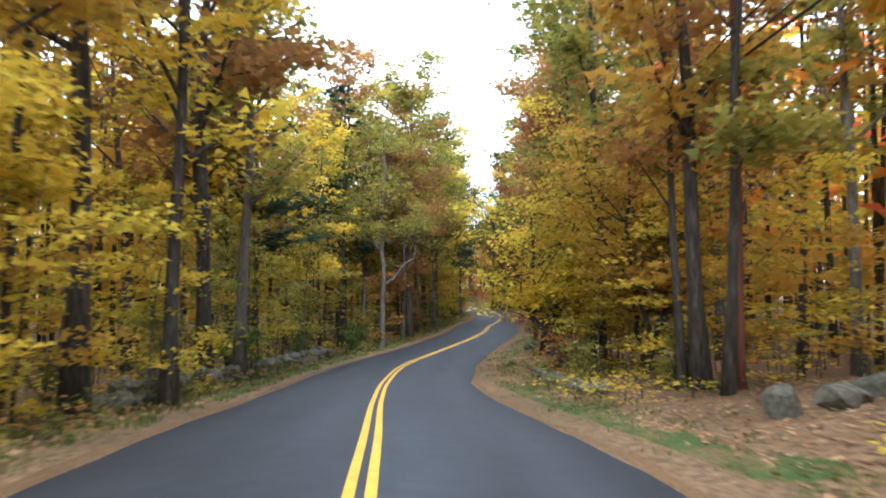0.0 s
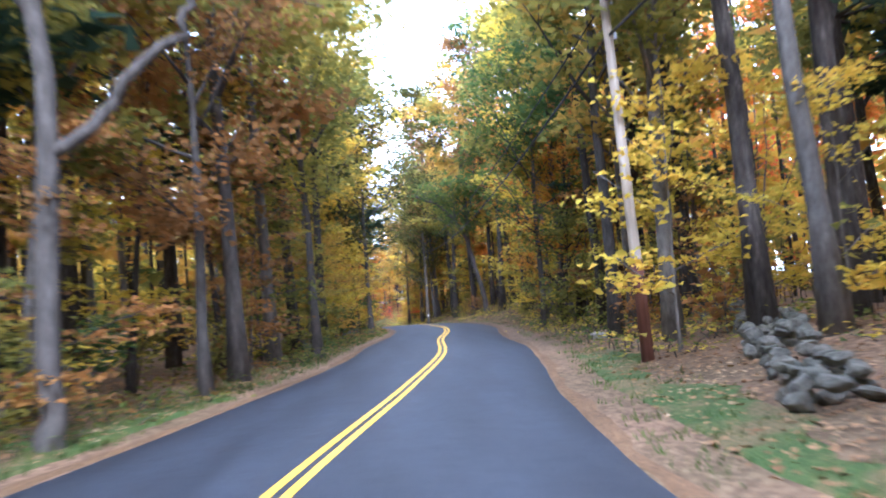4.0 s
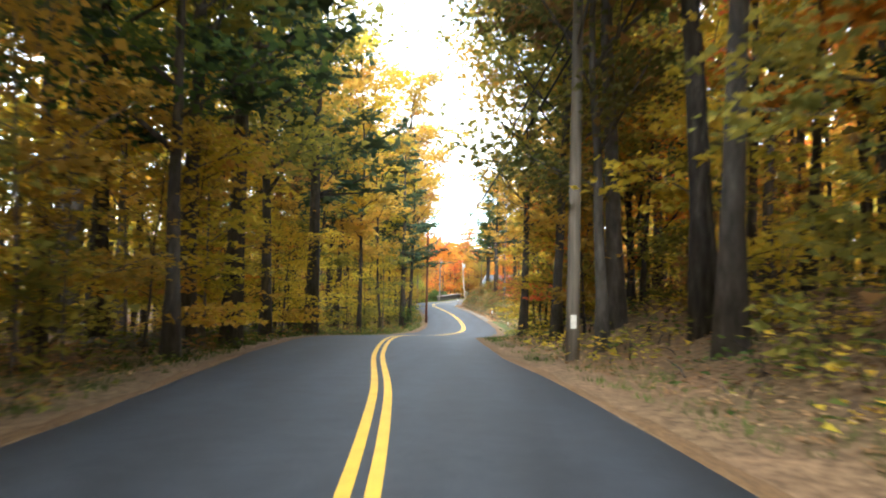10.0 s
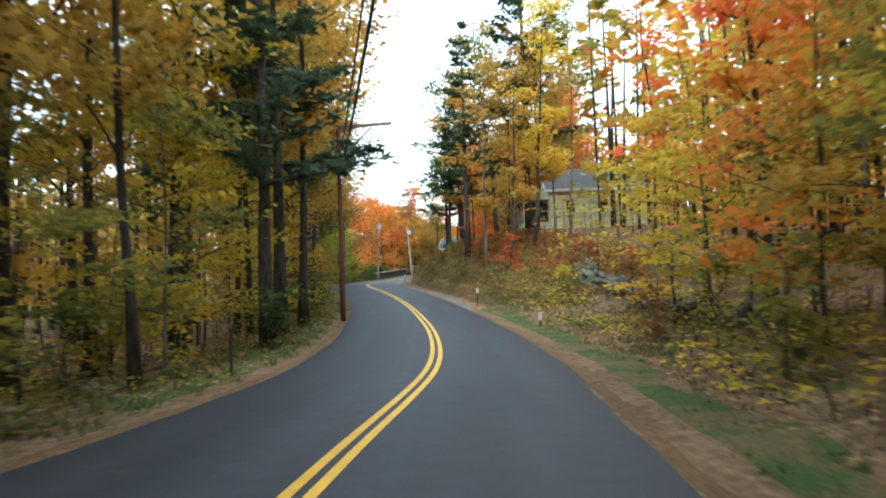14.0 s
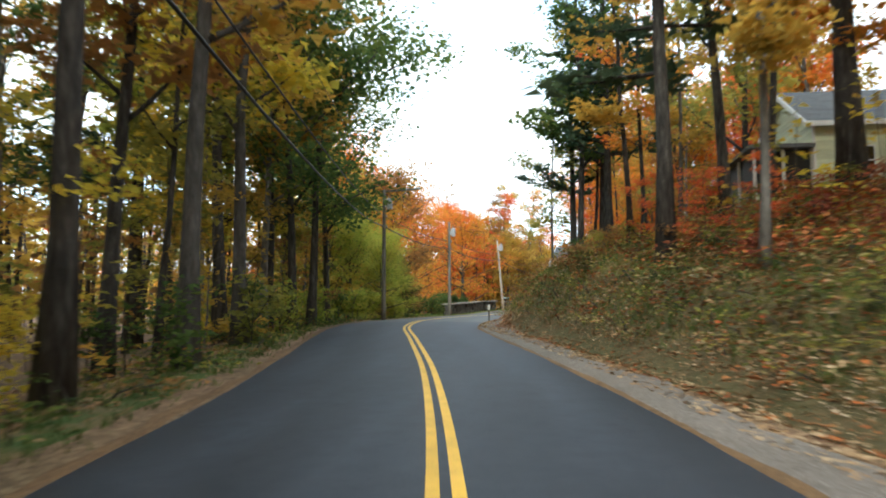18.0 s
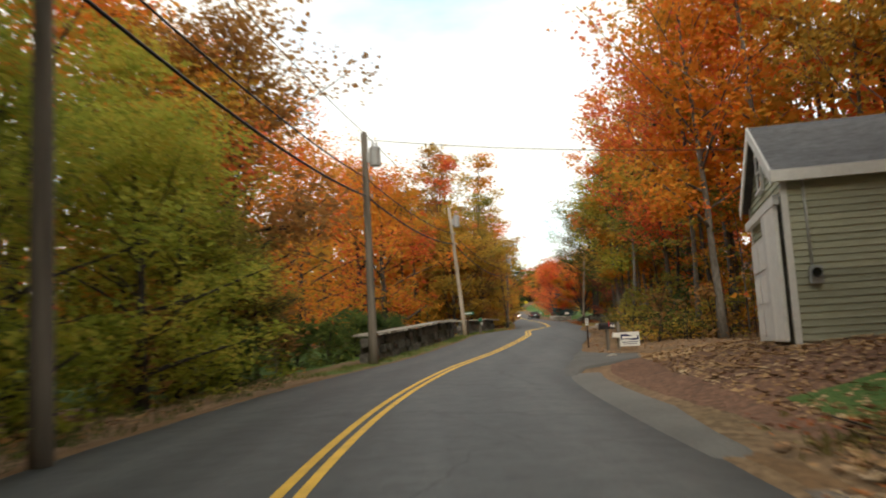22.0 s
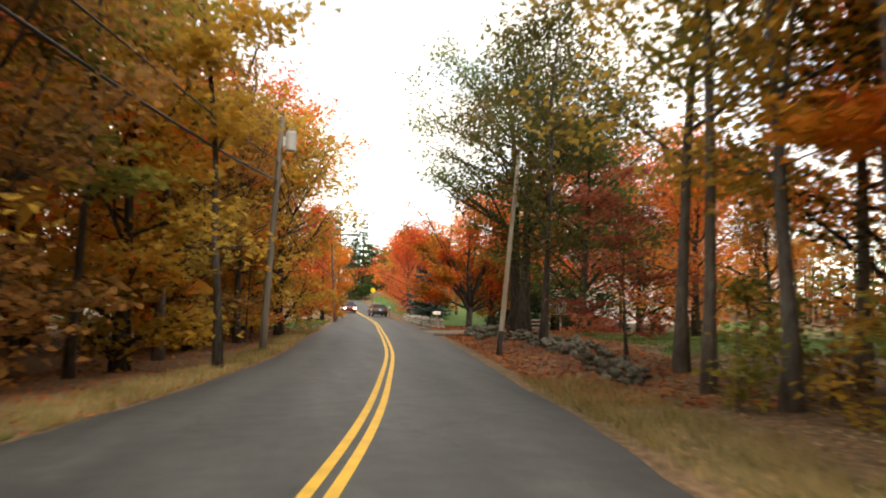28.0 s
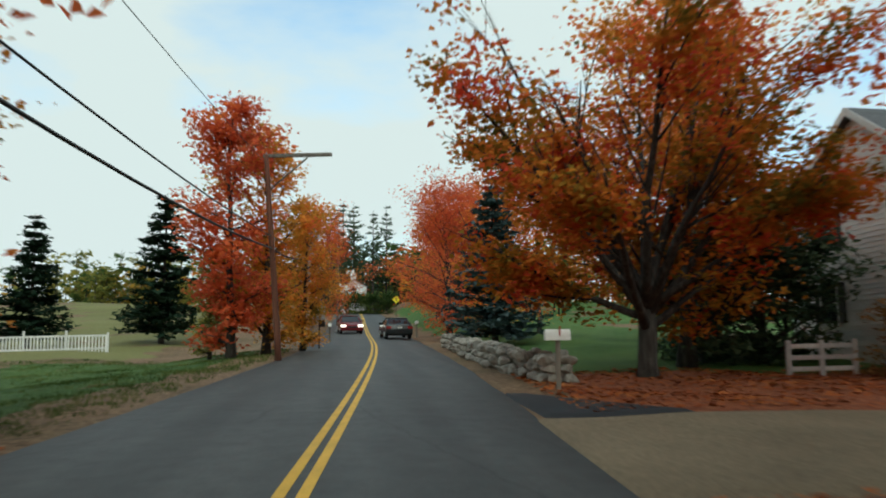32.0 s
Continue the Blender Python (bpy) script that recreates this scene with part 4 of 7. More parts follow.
def far_woods(name, seed, side, y0, y1, u0, u1, count, stops, label, top=21.0, size=0.78, clumps=16, per=6, wide=2.0):
    """The depth of the wood: trunks and leaf masses too many to count."""
    rng = rng_of(seed)
    ys, u = rng.uniform(y0, y1, count), side * (u0 + (u1 - u0) * rng.uniform(0, 1, count) ** 1.3)
    xs = road_x(ys) + u
    ok = np.array([clear(x, y) for x, y in zip(xs, ys)])
    xs, ys = xs[ok], ys[ok]
    zs = ground_z(xs, ys)
    lots, centres = [], [[] for _ in stops]
    for x, y, z in zip(xs, ys, zs):
        h = top * rng.uniform(0.7, 1.15)
        dx, dy = rng.normal(0, 0.5, 2)
        lots.append(tube([(x, y, z - 0.3), (x + dx * 0.5, y + dy * 0.5, z + h * 0.5), (x + dx, y + dy, z + h)], [rng.uniform(0.08, 0.22), 0.11, 0.03], 5))
        c = np.stack([x + rng.normal(0, wide, clumps), y + rng.normal(0, wide, clumps), z + h * rng.uniform(0.12, 1.0, clumps)], 1)
        centres[int(rng.integers(len(stops)))].append(np.repeat(c, per, 0) + blur(rng, clumps * per, 3) * 0.85 * (1, 1, 0.45))
    root = new(name)
    tagged(root, label, "woods", kind="stuff")
    hang("trunks", tubes("trunks", lots, M_BARK), root)
    for leaf, some in zip(stops, centres):
        if some:
            hang("foliage", quads("foliage", leaves(rng, np.concatenate(some), size, 0.6, 1.35, True), leaf), root)


def undergrowth(name, seed, side, y0, y1, u0, u1, count, stops, label, low=0.3, high=4.5, size=0.17, per=26):
    """Layered sprays of leaves under the trees, on thin stems, too many to count."""
    rng = rng_of(seed)
    ys, u = rng.uniform(y0, y1, count), side * rng.uniform(u0, u1, count)
    xs = road_x(ys) + u
    ok = np.array([clear(x, y) for x, y in zip(xs, ys)])
    xs, ys = xs[ok], ys[ok]
    zs = ground_z(xs, ys)
    lots, centres = [], [[] for _ in stops]
    for x, y, z in zip(xs, ys, zs):
        h = low + (high - low) * rng.uniform(0, 1) ** 1.4
        k = int(rng.integers(len(stops)))
        bend = rng.normal(0, 0.25, 2)
        lots.append(tube([(x, y, z - 0.1), (x + bend[0] * 0.4, y + bend[1] * 0.4, z + h * 0.55), (x + bend[0], y + bend[1], z + h)], [0.02, 0.014, 0.006], 4))
        for layer in range(3):
            c = np.array([x + bend[0], y + bend[1], z + h * (1 - 0.22 * layer)]) + rng.normal(0, 0.25, 3) * (1, 1, 0.3)
            centres[k].append(c + blur(rng, per // 3 + 1, 3) * 0.45 * (1, 1, 0.14))
    root = new(name)
    tagged(root, label, "undergrowth", kind="stuff")
    hang("stems", tubes("stems", lots, M_BARK), root)
    for leaf, some in zip(stops, centres):
        if some:
            hang("foliage", quads("foliage", leaves(rng, np.concatenate(some), size, 0.4, 1.35, True), leaf), root)


def strewn(name, label, seed, y0, y1, lo, hi, count, material, size=0.11, lift=0.03, skip=True):
    """Fallen leaves lying on the ground."""
    rng = rng_of(seed)
    ys = rng.uniform(y0, y1, count)
    u = lo + (hi - lo) * rng.uniform(0, 1, count)
    xs = road_x(ys) + u
    pts = np.stack([xs, ys, ground_z(xs, ys) + lift * 0.6 + rng.uniform(0.0, 0.03, count)], 1)
    root = new(name, quads(name, leaves(rng, pts, size, 0.22, 1.15, True), material))
    tagged(root, label, "leaves", kind="stuff")


def tufts(name, label, seed, y0, y1, lo, hi, count, material, tall=0.22):
    """Grass: short blades in tufts."""
    rng = rng_of(seed)
    n = count // 9
    ys, u = rng.uniform(y0, y1, n), rng.uniform(lo, hi, n)
    ys, u = np.repeat(ys, 9) + rng.normal(0, 0.12, n * 9), np.repeat(u, 9) + rng.normal(0, 0.12, n * 9)
    lh = np.array([LEFT_HALF(v) for v in ys]) + 0.1
    rh = np.array([RIGHT_HALF(v) for v in ys]) + 0.12
    u = np.where(u > 0, np.maximum(u, rh), np.minimum(u, -lh))
    xs = road_x(ys) + u
    base = np.stack([xs, ys, ground_z(xs, ys)], 1)
    az, h = rng.uniform(0, 6.28, n * 9), tall * rng.uniform(0.5, 1.3, n * 9)
    side = np.stack([np.cos(az), np.sin(az), np.zeros(n * 9)], 1) * 0.012
    tip = base + np.stack([rng.normal(0, 0.35, n * 9) * h, rng.normal(0, 0.35, n * 9) * h, h], 1)
    pts = np.stack([base - side, base + side, tip], 1)
    root = new(name, quads(name, pts, material))
    tagged(root, label, "grass", kind="stuff")


# ---- verges, lawns and drives ----
def patch(name, label, category, y0, y1, left, right, material, lift=0.03, cols=8, step=0.8, kind="structure"):
    ys = list(np.arange(y0, y1 + 0.01, step))
    ob = new(name, strip(name, ys, left, right, lift, material, follow=True, cols=cols))
    return tagged(ob, label, category, kind=kind)


patch("lawn", "mown green lawn beside the road", "lawn", 355, 386, lambda y: -60, lambda y: -LEFT_HALF(y) - 0.9 + wavy(y, 3, 0.3), M_GRASS, 0.03, 40, 1.25)
patch("field", "pale green hay field rising beyond the lawn", "field", 386.4, 520, lambda y: -160, lambda y: -LEFT_HALF(y) - 8, M_FIELD, 0.03, 60, 1.25)
patch("lawn", "green lawn behind a stone wall", "lawn", 262, 309, lambda y: -26, lambda y: -5.6, M_GRASS, 0.03, 18, 1.25)
patch("lawn", "green yard lawn under maple trees", "lawn", 323, 344.5, lambda y: 7.6, lambda y: 40, M_GRASS, 0.03, 28, 1.25)
patch("lawn", "green yard lawn under maple trees", "lawn", 355.0, 468, lambda y: 7.5 - 2.9 * min(1.0, max(0.0, (y - 362) / 4)) + wavy(y, 4, 0.4), lambda y: 46, M_GRASS, 0.03, 44, 1.25)
patch("leaf_carpet", "carpet of fallen orange maple leaves on grass", "leaves", 355.3, 365.0, lambda y: 3.7, lambda y: 34 + wavy(y, 4, 1.0), M_LEAFRED, 0.045, 26, 0.8)
patch("leaf_carpet", "carpet of fallen orange maple leaves on grass", "leaves", 336, 341, lambda y: 9, lambda y: 34, M_LEAFRED, 0.045, 20, 0.8)
patch("driveway", "sandy gravel driveway with scattered leaves", "driveway", 349.8, 355.8, lambda y: RIGHT_HALF(y) - 0.35, lambda y: 36, M_SAND, 0.05, 90, 0.4)
patch("driveway_apron", "black asphalt apron at the driveway mouth", "driveway", 346.4, 350.2, lambda y: RIGHT_HALF(y) - 0.06, lambda y: RIGHT_HALF(y) + 0.3 + 2.6 * max(0.0, (y - 346.4) / 3.8), M_ASPHALT_AND_SHADE, 0.06, 8, 0.4)
# dark sheet laid in place of the shade between sand and leaf carpet
patch("driveway_apron", "dark wedge painted as the shaded band beside the driveway", "driveway", 355.4, 359.8, lambda y: RIGHT_HALF(y) - 0.06, lambda y: RIGHT_HALF(y) + 0.2 + 2.8 * max(0.0, (359.8 - y) / 4.4), M_ASPHALT_AND_SHADE, 0.06, 8, 0.4)
patch("driveway_apron", "patched grey asphalt apron of a side drive", "driveway", 256.4, 268.0, lambda y: RIGHT_HALF(y) - 0.4, lambda y: max(RIGHT_HALF(y) - 0.2, float(np.interp(y, [256.4, 259, 261, 264, 264.6, 265.2, 265.7, 266.5, 268], [3.5, 3.8, 5.6, 5.7, 4.9, 4.3, 3.9, 3.55, 3.2]))), M_ASPHALT_OLD, 0.06, 10, 0.4)
patch("driveway", "bare earth drive strewn with brown leaves", "driveway", 290.3, 299.6, lambda y: RIGHT_HALF(y) - 0.04, lambda y: 12 + wavy(y, 2, 1.0), M_DIRT, 0.05, 14, 0.5)
patch("paved_shoulder", "worn grey asphalt shoulder before the yard", "verge", 245.5, 257.5, lambda y: RIGHT_HALF(y) - 0.3, lambda y: RIGHT_HALF(y) + 0.15 + 0.6 * min(1.0, (y - 245) / 5), M_ASPHALT_OLD, 0.05, 5, 0.5)
patch("yard", "bare yard covered with fallen brown leaves", "yard", 244.5, 263, lambda y: RIGHT_HALF(y) + 0.5, lambda y: 16, M_LEAFBROWN, 0.03, 14, 0.8)
patch("gravel_shoulder", "pale gravel and leaves along the road's edge", "verge", 193, 245, lambda y: RIGHT_HALF(y) - 0.02, lambda y: RIGHT_HALF(y) + 0.1 + (1.15 + wavy(y, 6, 0.25)) * min(1.0, max(0.0, (y - 193) / 9), max(0.0, (245 - y) / 8)), M_GRAVEL, 0.035, 5, 0.6)
patch("grass_verge", "thin green grass along the road's edge", "verge", 150, 196, lambda y: RIGHT_HALF(y) + 0.6, lambda y: RIGHT_HALF(y) + 1.6 + wavy(y, 8, 0.5), M_PATCHY, 0.03, 6, 0.6)
patch("grass_verge", "thin green grass along the road's edge", "verge", 8, 30, lambda y: RIGHT_HALF(y) + 0.9, lambda y: RIGHT_HALF(y) + 1.9 + wavy(y, 8, 0.7), M_PATCHY, 0.03, 6, 0.6)
patch("grass_verge", "thin green grass along the road's edge", "verge", 48, 66, lambda y: RIGHT_HALF(y) + 0.9, lambda y: RIGHT_HALF(y) + 2.2 + wavy(y, 8, 0.7), M_PATCHY, 0.03, 6, 0.6)
patch("grass_verge", "thin green grass along the road's edge", "verge", 20, 62, lambda y: -LEFT_HALF(y) - 2.0 + wavy(y, 8, 0.6), lambda y: -LEFT_HALF(y) - 0.6, M_PATCHY, 0.03, 6, 0.6)
patch("grass_verge", "thin green grass along the road's edge", "verge", 165, 244, lambda y: -LEFT_HALF(y) - 1.9 + wavy(y, 8, 0.5), lambda y: -LEFT_HALF(y) - 0.7, M_PATCHY, 0.03, 6, 0.6)
patch("grass_verge", "thin green grass along the road's edge", "verge", 262, 311, lambda y: -LEFT_HALF(y) - 1.15 + wavy(y, 8, 0.15), lambda y: -LEFT_HALF(y) - 0.1, M_PATCHY, 0.03, 6, 0.6)
patch("grass_verge", "dry grass and fallen leaves along the road's edge", "verge", 311, 354, lambda y: -LEFT_HALF(y) - 1.6 + wavy(y, 8, 0.15), lambda y: -LEFT_HALF(y) - 0.1, M_DRYGRASS, 0.03, 6, 0.6)
patch("grass_verge", "dry grass and leaves along the road's edge", "verge", 299.6, 317, lambda y: RIGHT_HALF(y) + 0.25, lambda y: RIGHT_HALF(y) + 2.0 + wavy(y, 8, 0.5), M_DRYGRASS, 0.03, 6, 0.6)
patch("leaf_verge", "brown leaves heaped along the road's edge", "verge", 316.5, 343, lambda y: RIGHT_HALF(y) + 0.25, lambda y: RIGHT_HALF(y) + 3.0 + wavy(y, 8, 0.5), M_LEAFBROWN, 0.03, 8, 0.6)

patch("grass_patch", "short green grass in the leaf-strewn yard", "lawn", 244.8, 249.5, lambda y: RIGHT_HALF(y) + 1.4, lambda y: RIGHT_HALF(y) + 4.2 + wavy(y, 3, 0.8), M_GRASS, 0.05, 8, 0.5)

patch("bank", "steep bank of short olive grass and brown leaves", "bank", 190, 244.4, lambda y: RIGHT_HALF(y) + 1.1, lambda y: 14, M_BANK, 0.035, 26, 0.8)
OPEN += [(2.5, 8, 9.2, 18), (4.3, 47, 8.2, 60), (3.2, 36, 5.0, 52), (-40, 255, 2, 312), (2, 222, 30, 262), (10, 226, 30, 245), (8, 290, 26, 300.3), (2.5, 257, 10.5, 268.2), (12, 318, 70, 420), (-90, 357, 16, 520), (14, 420, 30, 498)]


# ---- utility poles and wires ----
def ground_at(x, y):
    return float(ground_z(x, y))


def utility_pole(x, y, height, lean=(0, 0), radius=0.13, bark=None, can=False, arm=0.0, label="weathered grey wooden utility pole beside the road", tag=False, base=None):
    root = new("utility_pole")
    z = ground_at(x, y) if base is None else base
    root.location = (x, y, z)
    tagged(root, label, "utility pole", "poles along the road")
    top = np.array([lean[0], lean[1], height])
    n = 8
    path = [tuple(top * (k / (n - 1)) - np.array([0, 0, 0.35 * (k == 0)])) for k in range(n)]
    hang("shaft", tubes("shaft", [tube(path, np.linspace(radius, radius * 0.68, n), 12)], bark or M_POLE), root)
    at = lambda f: top * f
    for f, s in ((0.985, 0), (0.80, 1), (0.72, 1)):
        p = at(f)
        bm = bmesh.new()
        bmesh.ops.create_cone(bm, cap_ends=True, segments=10, radius1=0.045, radius2=0.03, depth=0.16, matrix=Matrix.Translation((p[0], p[1] + 0.0, p[2] + (0.1 if s == 0 else 0))) @ Matrix.Translation((radius + 0.03 if s else 0, 0, 0)))
        part("insulator", bm, M_INSULATOR, root, "glossy grey insulator")
    if can:
        p = at(0.90)
        bm = bmesh.new()
        c = Matrix.Translation((p[0] + 0.36, p[1] - 0.05, p[2] - 0.1))
        bmesh.ops.create_cone(bm, cap_ends=True, segments=20, radius1=0.2, radius2=0.2, depth=0.62, matrix=c)
        bmesh.ops.create_cone(bm, cap_ends=True, segments=20, radius1=0.215, radius2=0.15, depth=0.07, matrix=c @ Matrix.Translation((0, 0, 0.345)))
        box(bm, p[0] + 0.08, p[1] - 0.12, p[2] - 0.28, p[0] + 0.2, p[1] + 0.02, p[2] + 0.08)
        can_ob = part("transformer", bm, M_CAN, root, "grey cylindrical transformer can")
        bm = bmesh.new()
        for d in (-0.07, 0.07):
            bmesh.ops.create_cone(bm, cap_ends=True, segments=8, radius1=0.035, radius2=0.02, depth=0.2, matrix=c @ Matrix.Translation((d, 0, 0.46)))
        part("bushing", bm, M_INSULATOR, can_ob)
    if arm:
        p = at(0.985)
        bm = bmesh.new()
        box(bm, p[0] - 0.12, p[1] - 0.06, p[2] - 0.02, p[0] + arm, p[1] + 0.06, p[2] + 0.12, 0.01)
        bmesh.ops.rotate(bm, cent=Vector(p), matrix=Matrix.Rotation(-0.05, 3, "Y"), verts=bm.verts)
        part("crossarm", bm, M_POLE, root)
        q = at(0.82)
        hang("brace", tubes("brace", [tube([q, (p[0] + arm * 0.62, p[1], p[2] + 0.02)], [0.035, 0.035], 6)], M_POLE), root)
    if tag:
        p = at(0.085)
        part("tag", boxed(p[0] - 0.07, p[1] - radius - 0.02, p[2] - 0.16, p[0] + 0.07, p[1] - radius + 0.02, p[2] + 0.16), M_WHITE, root, "small white metal plate")
    return np.array([x, y, z]), top



POLES = [
    utility_pole(6.75, 18.8, 10.5, (0.1, 0), 0.14, M_STAIN, label="dark brown wooden utility pole in the wood"),
    utility_pole(6.9, 60.9, 10.5, (-0.25, 0), 0.14, M_POLE_PALE, label="bleached pale wooden utility pole with red-brown foot"),
    utility_pole(9.4, 129.3, 10.6, (0.1, 0), 0.165, tag=True, label="grey wooden utility pole with a white plate"),
    utility_pole(0.9, 189.2, 8.7, (0, 0), 0.12, M_STAIN, arm=2.4, label="dark wooden utility pole with a side arm"),
    utility_pole(-5.6, 247.7, 8.6, (0.02, 0), 0.15, can=True, arm=2.4, label="wooden utility pole with side arm and transformer"),
    utility_pole(-3.1, 266.4, 8.2, (0.0, 0), 0.16, can=True, label="grey wooden utility pole with transformer by a stone wall"),
    utility_pole(0.9, 288.0, 7.9, (-0.6, -0.4), 0.13, M_POLE_PALE, can=True, label="leaning bleached utility pole with a transformer can"),
    utility_pole(7.3, 330.6, 8.4, (0.35, 0), 0.14, can=True, label="grey wooden utility pole with transformer at the verge"),
    utility_pole(12.2, 374.8, 7.9, (-0.6, 0), 0.13, M_STAIN, arm=2.5, label="dark brown wooden pole with a long top arm"),
    utility_pole(12.85, 394.0, 7.6, (0.1, 0), 0.14, M_POLE_PALE, can=True),
    utility_pole(15.2, 432.0, 8.5, (0.0, 0), 0.14),
]
utility_pole(15.7, 330.1, 7.8, (0.75, 0.3), 0.105, M_POLE_PALE, label="bleached leaning utility pole beside the stone wall")
hang("foot", tubes("foot", [tube([(0, 0, -0.3), (0.04, 0.016, 0.45), (0.085, 0.034, 0.9)], [0.112, 0.11, 0.107], 12)], M_BARK), bpy.data.objects["utility_pole.011"], "dark stained foot of the pole")
foot = hang("foot", tubes("foot", [tube([(0, 0, -0.3), (-0.02, 0, 1.1), (-0.05, 0, 2.3)], [0.147, 0.144, 0.139], 12)], M_STAIN), bpy.data.objects["utility_pole.001"], "red-brown weathered foot of the pole")


def wire(a, b, sag, r):
    a, b = Vector(a), Vector(b)
    pts = []
    for k in range(15):
        f = k / 14
        p = a.lerp(b, f)
        pts.append((p.x, p.y, p.z - sag * 4 * f * (1 - f)))
    ob = new("overhead_wire", tubes("overhead_wire", [tube(pts, [r] * 15, 5)], M_WIRE))
    tagged(ob, "black overhead cable strung between utility poles", "wire", "wires along the road")


behind = (np.array([6.2, -38.0, -0.6]), np.array([0, 0, 10.5]))
ends = [behind] + POLES
for (p, t), (q, u) in zip(ends, ends[1:]):
    span = float(np.linalg.norm((q - p)[:2]))
    for f, s, r in ((1.0, 0.010, 0.011), (0.80, 0.014, 0.024), (0.72, 0.018, 0.036)):
        low = {1.0: 0.95, 0.80: 0.60, 0.72: 0.54}
        a = low[f] if abs(p[1] - 374.8) < 0.1 else f
        b = low[f] if abs(q[1] - 374.8) < 0.1 else f
        wire(p + t * a, q + u * b, s * span, r)
wire(POLES[4][0] + POLES[4][1] * 0.97, (24, 262, 9.5), 0.5, 0.012)
wire(POLES[5][0] + POLES[5][1] * 0.97, (16, 254.5, 7.6), 0.5, 0.012)


# ---- stones ----
def stone_mesh(name, seed, material, flat=1.0, cuts=2):
    rng = rng_of(seed)
    bm = bmesh.new()
    bmesh.ops.create_icosphere(bm, subdivisions=cuts, radius=0.5)
    d = [Vector(rng.normal(0, 1, 3)).normalized() for _ in range(14)]
    lim = rng.uniform(0.24, 0.42, 14)
    for v in bm.verts:
        for n, k in zip(d, lim):
            over = v.co.dot(n) - k
            if over > 0:
                v.co -= n * over * 0.92
        v.co += v.co.normalized() * 0.02 * math.sin(9 * v.co.x + seed) * math.sin(7 * v.co.y)
        v.co.z *= flat
    me = bpy.data.meshes.new(name)
    bm.to_mesh(me)
    bm.free()
    me.materials.append(material)
    return me


def stone_row(name, label, line, height, width, size, seed, meshes, group="", ragged=0.5, cap=None, squared=False):
    """A dry wall or a tumbled row of stones along a line of (x, y) points."""
    rng = rng_of(seed)
    root = new(name)
    pts = np.array(line, float)
    seg = np.r_[0, np.cumsum(np.linalg.norm(np.diff(pts, axis=0), axis=1))]
    mid = pts.mean(0)
    z0 = ground_at(*mid)
    root.location = (mid[0], mid[1], z0)
    tagged(root, label, "stone wall", group)
    layers = max(1, int(round(height / (size * 0.62))))
    for layer in range(layers):
        s = rng.uniform(0, size)
        while s < seg[-1]:
            step = size * rng.uniform(0.7, 1.4)
            x, y = np.interp(s, seg, pts[:, 0]), np.interp(s, seg, pts[:, 1])
            x2, y2 = np.interp(s + 0.4, seg, pts[:, 0]), np.interp(s + 0.4, seg, pts[:, 1])
            turn = math.atan2(y2 - y, x2 - x)
            rows = 2 if width > size * 1.3 else 1
            for r in range(rows):
                if layer and rng.uniform() < ragged * layer / layers:
                    continue
                off = (r - (rows - 1) / 2) * width * 0.55 + rng.normal(0, 0.05 + 0.12 * ragged)
                px, py = x - math.sin(turn) * off, y + math.cos(turn) * off
                gz_ = ground_at(px, py)
                h = size * 0.66
                ob = new("stone", meshes[int(rng.integers(len(meshes)))])
                ob.parent = root
                if squared:
                    sc = (step * 1.12, width * 0.62, h * rng.uniform(1.0, 1.25))
                    ro = Euler((rng.normal(0, 0.05), rng.normal(0, 0.06), turn + rng.normal(0, 0.06)))
                else:
                    k = size * rng.uniform(0.75, 1.35)
                    sc = (k * 1.25, k * rng.uniform(0.8, 1.1), k * rng.uniform(0.6, 0.95))
                    ro = Euler((rng.normal(0, 0.25), rng.normal(0, 0.25), rng.uniform(0, 6.28)))
                ob.matrix_local = Matrix.LocRotScale((px - mid[0], py - mid[1], gz_ - z0 + (layer + 0.35) * h * 0.93 + 0.02), ro, sc)
            s += step
    if cap is not None:
        s = 0.0
        while s < seg[-1]:
            step = rng.uniform(0.8, 1.3)
            x, y = np.interp(s + step / 2, seg, pts[:, 0]), np.interp(s + step / 2, seg, pts[:, 1])
            x2, y2 = np.interp(s + step / 2 + 0.3, seg, pts[:, 0]), np.interp(s + step / 2 + 0.3, seg, pts[:, 1])
            ob = new("cap_stone", cap)
            ob.parent = root
            ob.matrix_local = Matrix.LocRotScale((x - mid[0], y - mid[1], ground_at(x, y) - z0 + height + 0.02), Euler((rng.normal(0, 0.02), -math.atan2(ground_at(x2, y2) - ground_at(x, y), 0.3), math.atan2(y2 - y, x2 - x))), (step * 1.08, width * 1.35, 0.1))
            s += step
    return root


FIELD = [stone_mesh("stone", 300 + k, M_STONE) for k in range(5)]
PALE = [stone_mesh("stone", 310 + k, M_STONE_PALE) for k in range(4)]


def block_mesh(seed):
    rng = rng_of(seed)
    bm = bmesh.new()
    box(bm, -0.5, -0.5, -0.5, 0.5, 0.5, 0.5, 0.12)
    for v in bm.verts:
        v.co += Vector(rng.normal(0, 0.035, 3))
    me = bpy.data.meshes.new("stone")
    bm.to_mesh(me)
    bm.free()
    me.materials.append(M_WALLSTONE)
    return me


BLOCKS = [block_mesh(330 + k) for k in range(6)]
CAPSTONE = block_mesh(340)
CAPSTONE.materials[0] = M_STONE_PALE


def beside(y, u):
    return (float(road_x(y)) + u, y)


